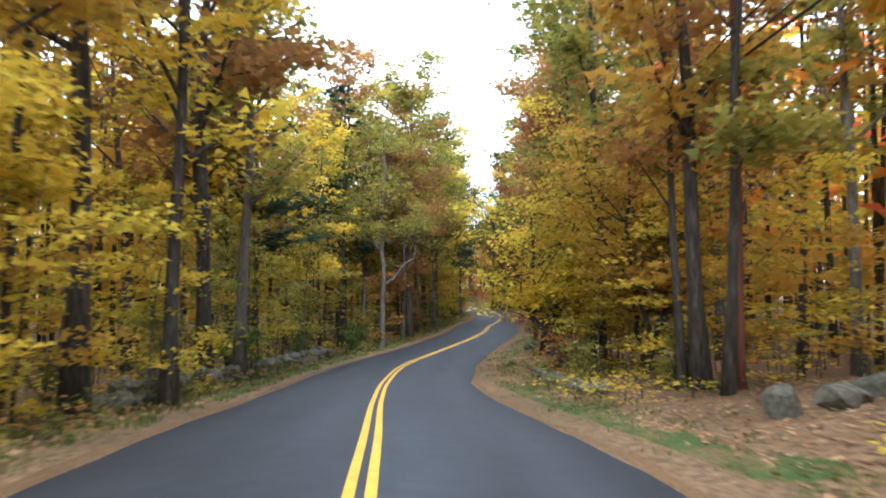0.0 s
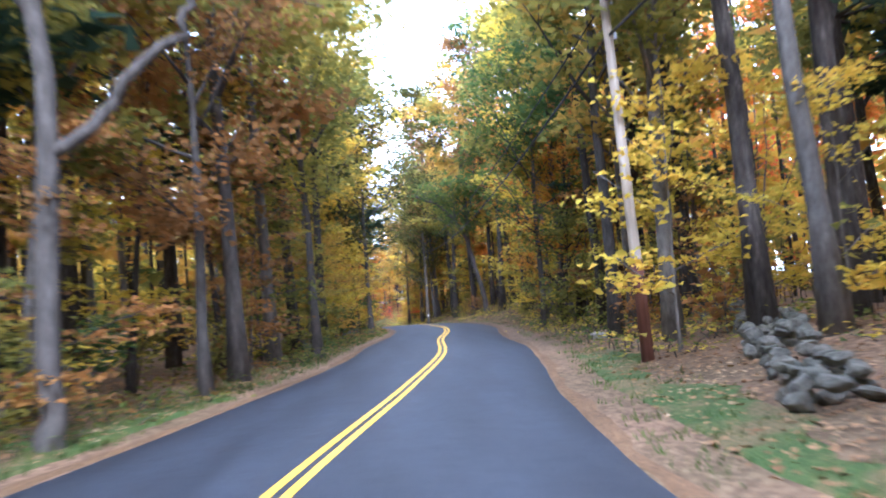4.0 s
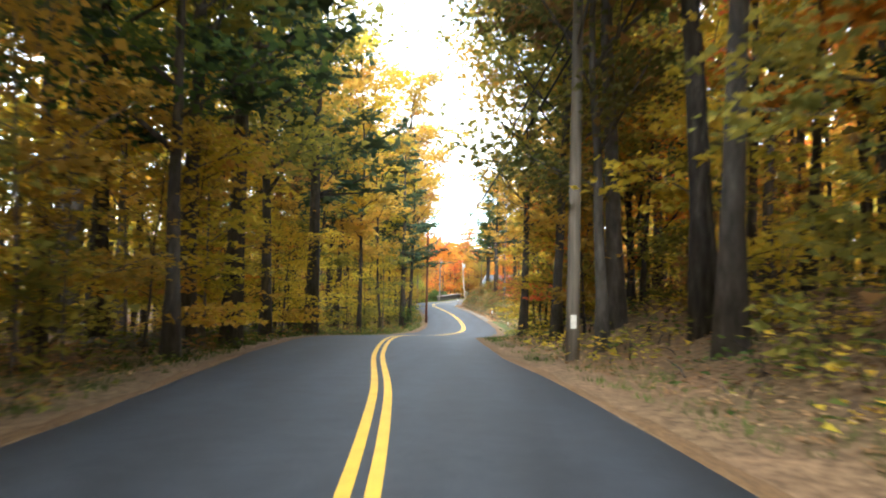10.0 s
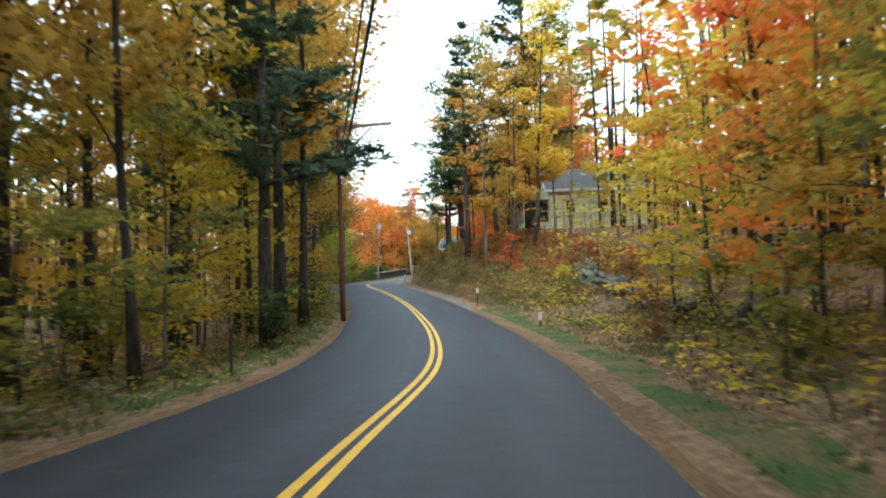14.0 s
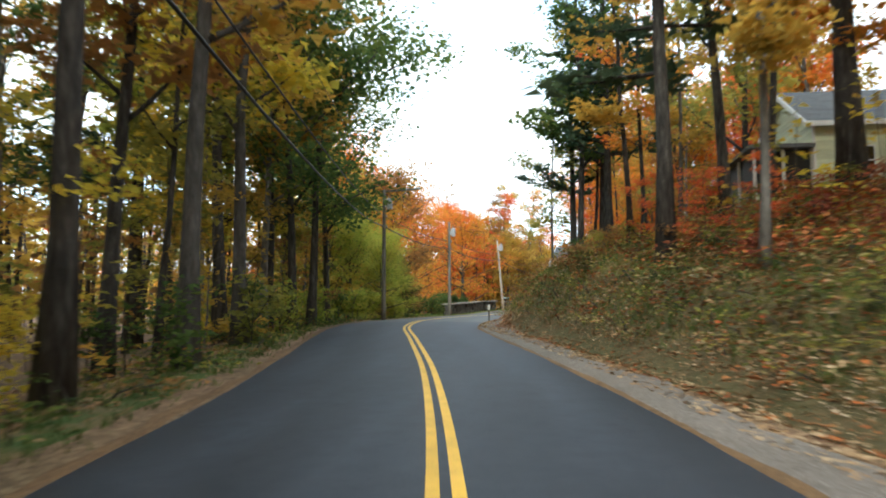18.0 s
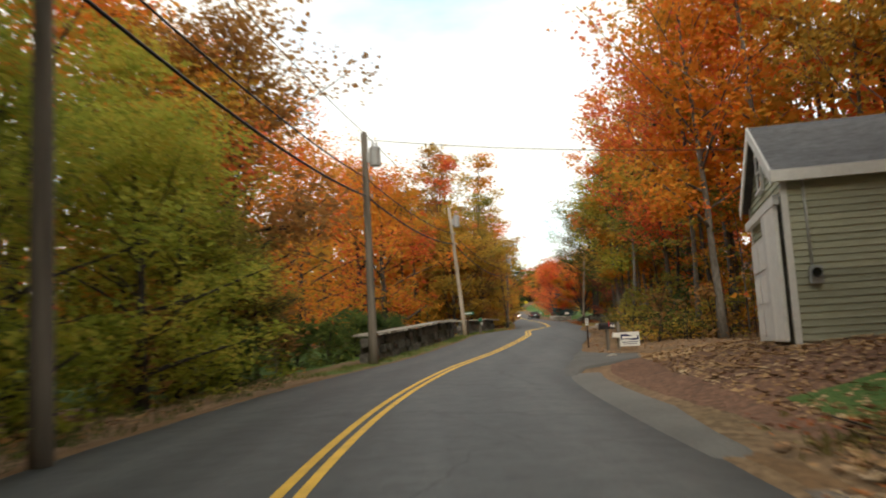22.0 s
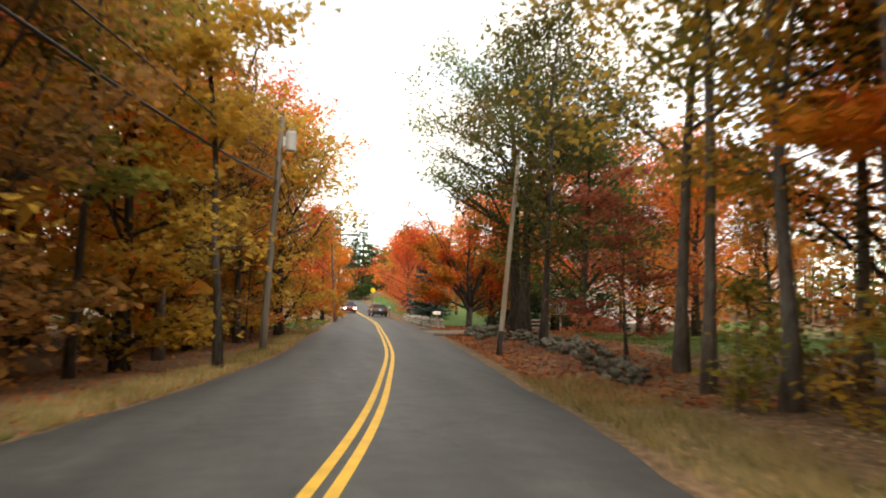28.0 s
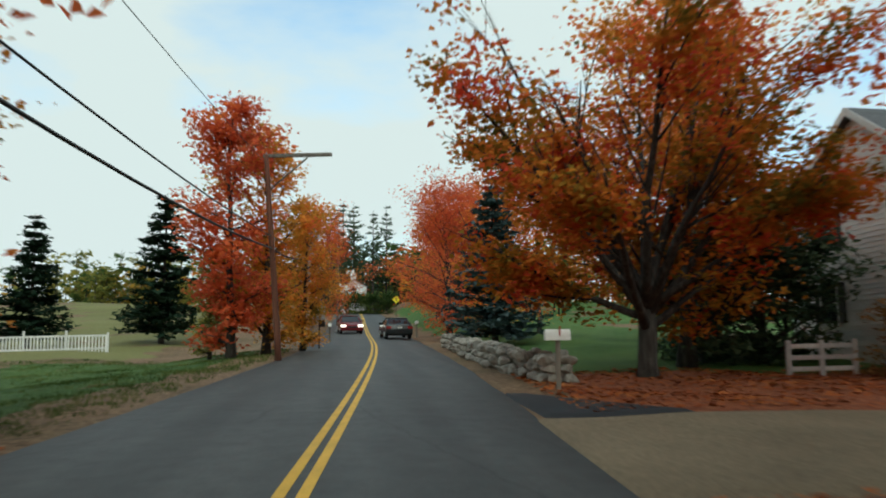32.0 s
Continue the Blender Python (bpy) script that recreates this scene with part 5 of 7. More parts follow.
stone_row("stone_wall", "mortared dark field-stone wall with pale flat capstones", [beside(y, -4.45) for y in np.arange(267.6, 287.5, 2)], 1.0, 0.6, 0.5, 401, BLOCKS, "walls of the lawn", 0.0, CAPSTONE, True)
stone_row("stone_wall", "mortared dark field-stone wall with pale flat capstones", [beside(y, -4.75) for y in np.arange(293, 310.5, 2)], 0.95, 0.6, 0.5, 402, BLOCKS, "walls of the lawn", 0.0, CAPSTONE, True)
stone_row("boulder_row", "mossy grey boulders lying along the wood's edge", [(5.5, 13.7), (6.6, 14.4), (8.3, 15.6)], 0.5, 0.8, 0.8, 403, FIELD, "", 0.8)
stone_row("boulder_row", "tumbled grey stones at the wood's edge", [beside(y, 5.9) for y in (22, 27, 31)], 0.4, 0.8, 0.5, 404, FIELD, "", 0.5)
stone_row("boulder_row", "tumbled mossy stone wall in fallen leaves", [beside(51.6, 5.9), beside(55, 6.7), beside(58.5, 7.4), beside(63, 8.5), beside(70, 9.4)], 0.4, 1.0, 0.36, 405, FIELD, "", 0.6)
stone_row("boulder_row", "old low dark stone wall under the trees", [beside(y, -5.9) for y in (18, 28, 38, 48)], 0.5, 0.9, 0.5, 406, FIELD, "", 0.5)
stone_row("boulder_row", "old low dark stone wall under the trees", [beside(y, -6.2) for y in (78, 86, 94, 102)], 0.45, 0.8, 0.55, 407, FIELD, "", 0.5)
stone_row("boulder_row", "old low stone wall half hidden by leaves", [beside(y, -6.4) for y in (128, 140, 152)], 0.4, 0.8, 0.5, 408, FIELD, "", 0.6)
stone_row("boulder_row", "tumbled grey stone wall on the wooded bank", [beside(172, 8.2), beside(178, 7.4), beside(186, 8.4), beside(193, 8.6), beside(198, 9.4)], 0.7, 1.0, 0.5, 409, FIELD, "", 0.5)
stone_row("boulder_row", "dark boulders at the foot of a steep bank", [beside(244.5, 5.6), beside(246.5, 7.2), beside(248.5, 9.5)], 1.0, 1.4, 0.9, 410, FIELD, "", 0.4)
stone_row("boulder_row", "low tumbled stone wall beside a lawn", [beside(318, 5.5), beside(321, 5.7), beside(327, 6.0), beside(334, 6.1), beside(338, 5.8)], 0.32, 0.9, 0.27, 411, FIELD, "", 0.6)
stone_row("boulder_row", "large grey boulders beside the driveway mouth", [beside(339, 5.3), beside(343, 5.6), beside(346.5, 5.0), beside(347.6, 6.4)], 0.5, 1.3, 0.5, 412, FIELD, "", 0.85)
stone_row("boulder_row", "pale rounded boulder wall along the road", [beside(362.3, 4.6), beside(368, 4.1), beside(376, 4.0), beside(388, 4.2)], 0.7, 0.9, 0.38, 413, PALE, "", 0.4)
for x, y, k in ((9.0, 70.5, 0.7), (13.6, 299.5, 0.5), (-1.4, 168.5, 0.75), (-1.9, 166.2, 0.6), (11.7, 301.5, 0.55), (4.4, 263.2, 0.4)):
    ob = new("boulder", PALE[int(k * 10) % 4])
    ob.matrix_world = Matrix.LocRotScale((x, y, ground_at(x, y) + 0.1 * k), Euler((0.1, 0.2, k * 9)), (k * 1.3, k, k * 0.6))
    tagged(ob, "pale weathered boulder half sunk in leaves", "boulder")


# ---- posts, signs and mailboxes ----
def marker_post(x, y, height, reflector, label):
    root = new("marker_post")
    root.location = (x, y, ground_at(x, y))
    tagged(root, label, "marker post")
    bm = bmesh.new()
    box(bm, -0.03, -0.012, -0.3, 0.03, 0.012, height)
    box(bm, -0.008, -0.035, -0.3, 0.008, -0.012, height)
    part("post", bm, M_RUST, root)
    if reflector:
        part("reflector", boxed(-0.06, -0.032, height - 0.24, 0.06, -0.02, height + 0.04, 0.006), M_WHITE, root, "white reflector plate")


marker_post(7.25, 197.8, 0.95, True, "rusty steel delineator post with white reflector")
marker_post(1.62, 240.15, 0.95, True, "rusty steel delineator post with white reflector")
marker_post(4.95, 269.75, 1.1, True, "rusty steel delineator post with white reflector")
marker_post(8.7, 182.0, 0.5, True, "short stake with white top in grass")
marker_post(0.8, 170.0, 1.0, False, "dark thin post at the wood's edge")


def mailbox(x, y, height, colour, turn, label, flag=True, plaque=None):
    root = new("mailbox")
    root.matrix_world = pose(x, y, ground_at(x, y), 0, 0, turn)
    tagged(root, label, "mailbox")
    part("post", boxed(-0.05, -0.05, -0.35, 0.05, 0.05, height, 0.008), M_POLE, root)
    bm = bmesh.new()
    v = []
    prof = [(-0.11, 0), (0.11, 0)] + [(0.11 * math.cos(a), 0.13 + 0.11 * math.sin(a)) for a in np.linspace(0, math.pi, 9)]
    for s in (-0.27, 0.27):
        v.append([bm.verts.new((s, a, height + b)) for a, b in prof])
    n = len(prof)
    for k in range(n):
        bm.faces.new((v[0][k], v[0][(k + 1) % n], v[1][(k + 1) % n], v[1][k]))
    bm.faces.new(v[0][::-1])
    bm.faces.new(v[1])
    bmesh.ops.recalc_face_normals(bm, faces=bm.faces)
    shell = part("box", bm, colour, root)
    part("door", boxed(-0.285, -0.1, height + 0.01, -0.272, 0.1, height + 0.2, 0.004), colour, shell)
    if flag:
        bm = bmesh.new()
        box(bm, 0.02, -0.135, height + 0.1, 0.05, -0.115, height + 0.3)
        part("flag", bm, M_RED, shell, "small red signal flag")
    if plaque:
        part("plaque", boxed(-0.3, -0.14, height - 0.22, 0.3, -0.06, height - 0.06, 0.004), M_WHITE, root, "white board under the box")
        for k in range(3):
            part("lettering", boxed(-0.2 + 0.14 * k, -0.146, height - 0.17, -0.1 + 0.14 * k, -0.141, height - 0.11), M_BLACK, root)
    return root


black_box = mailbox(5.22, 267.4, 0.74, M_BLACK, 10, "black metal mailbox on a wooden post", True)
for dx in (0.1, 0.19):
    part("number_bar", boxed(dx, -0.122, 0.8, dx + 0.06, -0.112, 0.9), M_WHITE, black_box, "plain white bar")
root = new("newspaper_shelf")
root.matrix_world = pose(5.57, 267.2, ground_at(5.57, 267.2), 0, 0, 6)
tagged(root, "white tilted newspaper board on a wooden post", "mailbox")
part("post", boxed(-0.05, -0.05, -0.35, 0.05, 0.05, 0.98, 0.008), M_POLE, root)
bm = boxed(-0.26, -0.2, 0.4, 0.26, -0.05, 0.57, 0.01)
bmesh.ops.rotate(bm, cent=(0, 0, 0.48), matrix=Matrix.Rotation(0.1, 3, "Y"), verts=bm.verts)
part("board", bm, M_WHITE, root)
mailbox(18.9, 360.8, 1.05, M_WHITE, -8, "white metal mailbox on a wooden post", True, None)
mailbox(2.0, 291.2, 0.9, M_GREENP, 90, "green mailbox on a post by the wall", False, True)
mailbox(14.2, 398.5, 1.0, M_WHITE, 90, "white mailbox at the verge", False)
mailbox(20.6, 404.0, 1.0, M_WHITE, -90, "white mailbox at the far drive", False)

root = new("lawn_sign")
root.matrix_world = pose(5.68, 266.0, ground_at(5.68, 266.0) - 0.18, 0, 0, -8)
tagged(root, "white lawn sign with navy swoosh on wire legs", "sign")
for dx in (-0.2, 0.2):
    hang("leg", tubes("leg", [tube([(dx, 0, -0.2), (dx, 0, 0.42)], [0.006, 0.006], 6)], M_RUST), root)
board = part("board", boxed(-0.33, -0.012, 0.32, 0.33, 0.012, 0.80, 0.003), M_WHITE, root)
bm = bmesh.new()
outline = []
for k in range(13):
    f = k / 12
    outline.append((-0.3 + 0.6 * f, 0.72 - 0.05 * f + 0.03 * math.sin(f * 6.28)))
for k in range(13):
    f = 1 - k / 12
    outline.append((-0.3 + 0.6 * f, 0.54 + 0.02 * math.sin(f * 6.28)))
bm.faces.new([bm.verts.new((a, -0.017, b)) for a, b in outline])
part("swoosh", bm, M_NAVY, board, "navy blue wavy banner")
for a, b, z0, z1 in ((-0.25, 0.24, 0.585, 0.66), (-0.26, 0.26, 0.45, 0.475), (-0.22, 0.22, 0.39, 0.41)):
    part("lettering", boxed(a, -0.022, z0, b, -0.018, z1), M_WHITE if z0 > 0.5 else M_NAVY, board)


def road_sign(x, y, height, kind, label, turn=0):
    root = new("road_sign")
    root.matrix_world = pose(x, y, ground_at(x, y), 0, 0, turn)
    tagged(root, label, "road sign")
    part("post", boxed(-0.035, -0.02, -0.4, 0.035, 0.02, height, 0.004), M_RUST, root)
    bm = bmesh.new()
    if kind == "diamond":
        box(bm, -0.38, -0.035, -0.38, 0.38, -0.022, 0.38, 0.005)
        bmesh.ops.rotate(bm, cent=(0, 0, 0), matrix=Matrix.Rotation(radians(45), 3, "Y"), verts=bm.verts)
        bmesh.ops.translate(bm, vec=(0, 0, height - 0.1), verts=bm.verts)
        part("plate", bm, M_YELLOWP, root, "yellow diamond plate")
        part("symbol", boxed(-0.05, -0.042, height - 0.32, 0.05, -0.037, height + 0.12), M_BLACK, root)
    elif kind == "back":
        box(bm, -0.3, -0.035, height - 0.75, 0.3, -0.022, height, 0.006)
        part("plate", bm, M_CAN, root, "bare grey back of the plate")
    else:
        box(bm, -0.4, -0.035, height - 0.18, 0.4, -0.022, height, 0.006)
        part("plate", bm, M_GREENP, root, "green name plate")
        part("lettering", boxed(-0.3, -0.042, height - 0.12, 0.3, -0.037, height - 0.06), M_WHITE, root)


road_sign(13.6, 386.0, 2.3, "back", "grey road sign seen from behind on a post")
road_sign(23.2, 452.0, 2.4, "diamond", "yellow diamond warning sign on a post")
road_sign(1.15, 289.6, 1.5, "name", "green street name sign on a thin post")


# ---- fences ----
def rail_fence(name, label, a, b, posts, rails, height, material, pickets=False):
    root = new(name)
    a, b = Vector(a), Vector(b)
    z0 = ground_at(a.x, a.y)
    root.location = (a.x, a.y, z0)
    tagged(root, label, "fence")
    turn = math.atan2(b.y - a.y, b.x - a.x)
    length = (b - a).length
    for k in range(posts):
        f = k / (posts - 1)
        p = a.lerp(b, f)
        zz = ground_at(p.x, p.y) - z0
        bm = boxed(-0.06, -0.06, zz - 0.3, 0.06, 0.06, zz + height + 0.12, 0.012)
        ob = part("post", bm, material, root)
        ob.location, ob.rotation_euler = (p.x - a.x, p.y - a.y, 0), (0, 0, turn)
    zb = ground_at(b.x, b.y) - z0
    for k in range(rails):
        z = height * (0.25 + 0.7 * k / max(1, rails - 1))
        for j in range(posts - 1):
            f, g = j / (posts - 1), (j + 1) / (posts - 1)
            bm = boxed(0, -0.025, -0.06, length / (posts - 1), 0.025, 0.06, 0.01)
            ob = part("rail", bm, material, root)
            ob.location = ((b.x - a.x) * f, (b.y - a.y) * f, z + zb * f)
            ob.rotation_euler = (0, -math.atan2(zb, length), turn)
    if pickets:
        n = int(length / 0.2)
        me = None
        for k in range(n):
            f = (k + 0.5) / n
            if me is None:
                bm = boxed(-0.045, -0.012, 0.05, 0.045, 0.012, height, 0.004)
                ob = part("picket", bm, material, root)
                me = ob.data
            else:
                ob = hang("picket", me, root)
            ob.location, ob.rotation_euler = ((b.x - a.x) * f, (b.y - a.y) * f - 0.04, zb * f), (0, 0, turn)


rail_fence("rail_fence", "weathered white three-rail split fence at the yard", (26.0, 363.7, 0), (27.7, 363.4, 0), 3, 3, 0.85, M_WHITE)
rail_fence("picket_fence", "white picket fence at the lawn's far edge", (-14.5, 397.2, 0), (0.3, 398.0, 0), 7, 2, 1.15, M_WHITE, True)
for x, y in ((28.65, 361.4),):
    ob = new("lamp_post")
    ob.location = (x, y, ground_at(x, y))
    tagged(ob, "white wooden lamp post in the front yard", "lamp post")
    part("post", boxed(-0.05, -0.05, -0.3, 0.05, 0.05, 1.75, 0.01), M_WHITE_OLD, ob)
    part("lantern", boxed(-0.1, -0.1, 1.77, 0.1, 0.1, 2.08, 0.03), M_BLACK, ob, "dark metal lantern")
    part("finial", boxed(-0.03, -0.03, 2.08, 0.03, 0.03, 2.18, 0.01), M_BLACK, ob)
ob = new("sign_post")
ob.location = (30.5, 361.3, ground_at(30.5, 361.3))
tagged(ob, "short white wooden post beside a clipped hedge", "post")
part("post", boxed(-0.05, -0.05, -0.3, 0.05, 0.05, 1.15, 0.01), M_WHITE_OLD, ob)
part("cap", boxed(-0.08, -0.08, 1.15, 0.08, 0.08, 1.19, 0.01), M_WHITE_OLD, ob)


# ---- buildings ----
def gable_house(name, label, x0, y0, x1, y1, base, eave, ridge, along, wall_mat, roof_mat, board=0.14, over=0.3, sides="sw", deep=1.0, spin=0.0):
    """A clapboard building with a gable roof. along: the ridge's axis. Boards are parts on the sides named (s: -y, w: -x)."""
    root = new(name)
    root.location = (x0, y0, base)
    root.rotation_euler = (0, 0, radians(spin))
    tagged(root, label, "building")
    w, d, h, r = x1 - x0, y1 - y0, eave - base, ridge - base
    bm = bmesh.new()
    def poly(pts):
        bm.faces.new([bm.verts.new(p) for p in pts])
    if along == "x":
        poly([(0, 0, -deep), (w, 0, -deep), (w, 0, h), (0, 0, h)])
        poly([(w, d, -deep), (0, d, -deep), (0, d, h), (w, d, h)])
        poly([(0, d, -deep), (0, 0, -deep), (0, 0, h), (0, d / 2, r), (0, d, h)])
        poly([(w, 0, -deep), (w, d, -deep), (w, d, h), (w, d / 2, r), (w, 0, h)])
    else:
        poly([(0, 0, -deep), (w, 0, -deep), (w, 0, h), (w / 2, 0, r), (0, 0, h)])
        poly([(w, d, -deep), (0, d, -deep), (0, d, h), (w / 2, d, r), (w, d, h)])
        poly([(0, d, -deep), (0, 0, -deep), (0, 0, h), (0, d, h)])
        poly([(w, 0, -deep), (w, d, -deep), (w, d, h), (w, 0, h)])
    wall = part("wall", bm, wall_mat, root)
    bm = bmesh.new()
    t = 0.14
    half = (d if along == "x" else w) / 2
    k = (r - h) / half
    for s in (-1, 1):
        e = half + over
        prof = [(0, r + 0.02), (s * e, r - k * e + 0.02), (s * e, r - k * e + 0.02 + t), (0, r + t + 0.02)]
        lo, hi = (-over, (w if along == "x" else d) + over)
        if along == "x":
            ring = [[bm.verts.new((q, d / 2 + a, b)) for a, b in prof] for q in (lo, hi)]
        else:
            ring = [[bm.verts.new((w / 2 + a, q, b)) for a, b in prof] for q in (lo, hi)]
        for i in range(4):
            bm.faces.new((ring[0][i], ring[0][(i + 1) % 4], ring[1][(i + 1) % 4], ring[1][i]))
        bm.faces.new(ring[0][::-1])
        bm.faces.new(ring[1])
    bmesh.ops.recalc_face_normals(bm, faces=bm.faces)
    part("roof", bm, roof_mat, root, "grey asphalt shingle roof")
    # clapboards
    for side in sides:
        gable = (side == "w" and along == "x") or (side == "s" and along == "y")
        width = d if side == "w" else w
        top = r if gable else h
        z, shared = 0.0, None
        while z < top - board * 0.3:
            a, b = 0.0, width
            if gable and z > h:
                cut = (z + board * 0.5 - h) / (r - h) * width / 2
                a, b = cut, width - cut
            if b - a > 0.1:
                prof = [(0, z), (-0.028, z + 0.004), (-0.006, z + board + 0.004), (0, z + board)]
                if shared is None or (gable and z > h):
                    bm = bmesh.new()
                    ring = []
                    for q in (a, b):
                        ring.append([bm.verts.new((o, q, v - z) if side == "w" else (q, o, v - z)) for o, v in prof])
                    for i in range(4):
                        bm.faces.new((ring[0][i], ring[0][(i + 1) % 4], ring[1][(i + 1) % 4], ring[1][i]))
                    bm.faces.new(ring[0][::-1])
                    bm.faces.new(ring[1])
                    bmesh.ops.recalc_face_normals(bm, faces=bm.faces)
                    ob = part("clapboard", bm, wall_mat, wall)
                    if not (gable and z > h):
                        shared = ob.data
                else:
                    ob = hang("clapboard", shared, wall)
                ob.location = (0, 0, z)
            z += board
    # fascia and corner boards
    if along == "x":
        part("fascia", boxed(-over - 0.01, -over - 0.03, h - k * over - 0.06, w + over + 0.01, -over + 0.005, h - k * over + 0.16, 0.008), M_WHITE, root)
        for s in (-1, 1):
            bm = bmesh.new()
            e = half + over
            vs = [bm.verts.new(p) for p in ((-over - 0.03, d / 2, r - 0.1), (-over - 0.03, d / 2, r + t + 0.03), (-over - 0.03, d / 2 + s * e, r - k * e + t + 0.03), (-over - 0.03, d / 2 + s * e, r - k * e - 0.1))]
            ws = [bm.verts.new(v.co + Vector((0.035, 0, 0))) for v in vs]
            for i in range(4):
                bm.faces.new((vs[i], vs[(i + 1) % 4], ws[(i + 1) % 4], ws[i]))
            bm.faces.new(vs[::-1])
            bm.faces.new(ws)
            bmesh.ops.recalc_face_normals(bm, faces=bm.faces)
            part("bargeboard", bm, M_WHITE, root)
    for cx, cyy in ((0, 0), (0, d), (w, 0)):
        part("corner_board", boxed(cx - 0.05, cyy - 0.05, -deep * 0.2, cx + 0.06, cyy + 0.06, h, 0.006), M_WHITE, root)
    return root


def window_unit(parent, x, y, z, w, h, face="s", shutters=False, dark=None):
    """A sash window set proud on a wall: frame, panes, sill."""
    root = new("window")
    root.parent = parent
    root.location = (x, y, z)
    root.rotation_euler = (0, 0, 0 if face == "s" else radians(-90))
    f = 0.06
    bm = bmesh.new()
    box(bm, -w / 2 - f, -0.06, -f, -w / 2, 0.0, h + f)
    box(bm, w / 2, -0.06, -f, w / 2 + f, 0.0, h + f)
    box(bm, -w / 2, -0.06, h, w / 2, 0.0, h + f)
    box(bm, -w / 2, -0.06, -f, w / 2, 0.0, 0.0)
    box(bm, -w / 2, -0.05, h / 2 - 0.02, w / 2, -0.01, h / 2 + 0.02)
    me = bpy.data.meshes.new("window")
    bm.to_mesh(me)
    bm.free()
    me.materials.append(M_WHITE)
    hang("frame", me, root)
    for z0, z1 in ((0, h / 2 - 0.02), (h / 2 + 0.02, h)):
        hang("pane", (lambda b: b)(_box_mesh(-w / 2, -0.035, z0, w / 2, -0.03, z1, M_GLASS)), root, "dark reflective glass pane")
    hang("sill", _box_mesh(-w / 2 - 0.1, -0.1, -f - 0.04, w / 2 + 0.1, 0.0, -f, M_WHITE), root)
    if shutters:
        for s in (-1, 1):
            cx = s * (w / 2 + f + 0.17)
            hang("shutter", _box_mesh(cx - 0.16, -0.05, 0, cx + 0.16, -0.0, h, M_BLACK), root, "black louvred shutter")
    return root


def _box_mesh(x0, y0, z0, x1, y1, z1, material, bevel=0.0):
    bm = boxed(x0, y0, z0, x1, y1, z1, bevel)
    me = bpy.data.meshes.new("piece")
    bm.to_mesh(me)
    bm.free()
    me.materials.append(material)
    return me


garage = gable_house("garage", "pale green clapboard garage with grey shingle roof", 5.5, 252.5, 12.0, 256.7, 3.56, 6.6, 7.85, "x", M_CLAP_GREEN, M_SHINGLE, 0.125, 0.2, "sw", 1.0, -14.0)
ob = hang("door", _box_mesh(-0.1, 0, 0, -0.02, 2.1, 2.15, M_WHITE, 0.008), garage, "white panelled overhead door")
ob.location = (0, 1.9, 0)
for j in range(3):
    for i in range(2):
        q = hang("panel", _box_mesh(-0.125, 0.12 + 0.98 * i, 0.12 + 0.68 * j, -0.1, 0.12 + 0.98 * i + 0.86, 0.12 + 0.68 * j + 0.56, M_WHITE, 0.008), ob)
ob = hang("sliding_door", _box_mesh(-0.16, 0, 0, -0.1, 1.6, 2.5, M_WHITE, 0.008), garage, "white sliding board door")
ob.location = (0, 0.2, 0)
for j in range(4):
    hang("board", _box_mesh(-0.175, 0.02 + 0.4 * j, 0.02, -0.16, 0.39 + 0.4 * j, 2.48, M_WHITE, 0.004), ob)
part("door_track", boxed(-0.18, 0.1, 2.5, -0.06, 4.1, 2.68, 0.008), M_WHITE, garage)
window_unit(garage, -0.03, 2.1, 3.15, 0.5, 0.7, "w")
window_unit(garage, 2.1, -0.03, 1.1, 0.35, 0.45, "s")
meter = part("electric_meter", boxed(0.28, -0.16, 1.0, 0.5, -0.03, 1.32, 0.02), M_CAN, garage, "grey electric meter box")
bm = bmesh.new()
bmesh.ops.create_cone(bm, cap_ends=True, segments=16, radius1=0.09, radius2=0.08, depth=0.09, matrix=Matrix.Translation((0.39, -0.19, 1.2)) @ Matrix.Rotation(radians(90), 4, "X"))
part("dial", bm, M_GLASS, meter)
hang("conduit", tubes("conduit", [tube([(0.35, -0.06, 1.3), (0.33, -0.06, 2.9)], [0.022, 0.022], 8)], M_CAN), garage)

bank_house = gable_house("house", "cream clapboard house on the wooded bank", 16.0, 230.75, 25.5, 238.5, 6.9, 10.75, 13.0, "x", M_CLAP_CREAM, M_SHINGLE, 0.2, 0.4, "sw", 2.5)
for k, x in enumerate((2.0, 5.2, 8.0)):
    window_unit(bank_house, x, -0.03, 1.5, 0.8, 1.2, "s")
porch = new("porch")
porch.parent = bank_house
porch.location = (-2.5, 0.1, 0)
hang("parapet", _box_mesh(0, 0, -2.0, 2.5, 5.2, 0.75, M_CLAP_CREAM, 0.02), porch, "cream boarded porch wall")
hang("base_board", _box_mesh(-0.03, -0.03, 0.0, 2.5, 0.0, 0.55, M_WHITE), porch, "white board at the porch's foot")
for x, y in ((0.05, 0.05), (1.25, 0.05), (2.45, 0.05), (0.05, 2.6), (0.05, 5.1)):
    hang("post", _box_mesh(x - 0.06, y - 0.05, 0.75, x + 0.06, y + 0.07, 2.7, M_WHITE), porch)
hang("screen", _box_mesh(0.1, 0.12, 0.76, 2.45, 5.0, 2.65, M_SCREEN), porch, "dark insect screen")
hang("porch_roof", _box_mesh(-0.25, -0.3, 2.7, 2.5, 5.4, 2.88, M_SHINGLE, 0.02), porch)

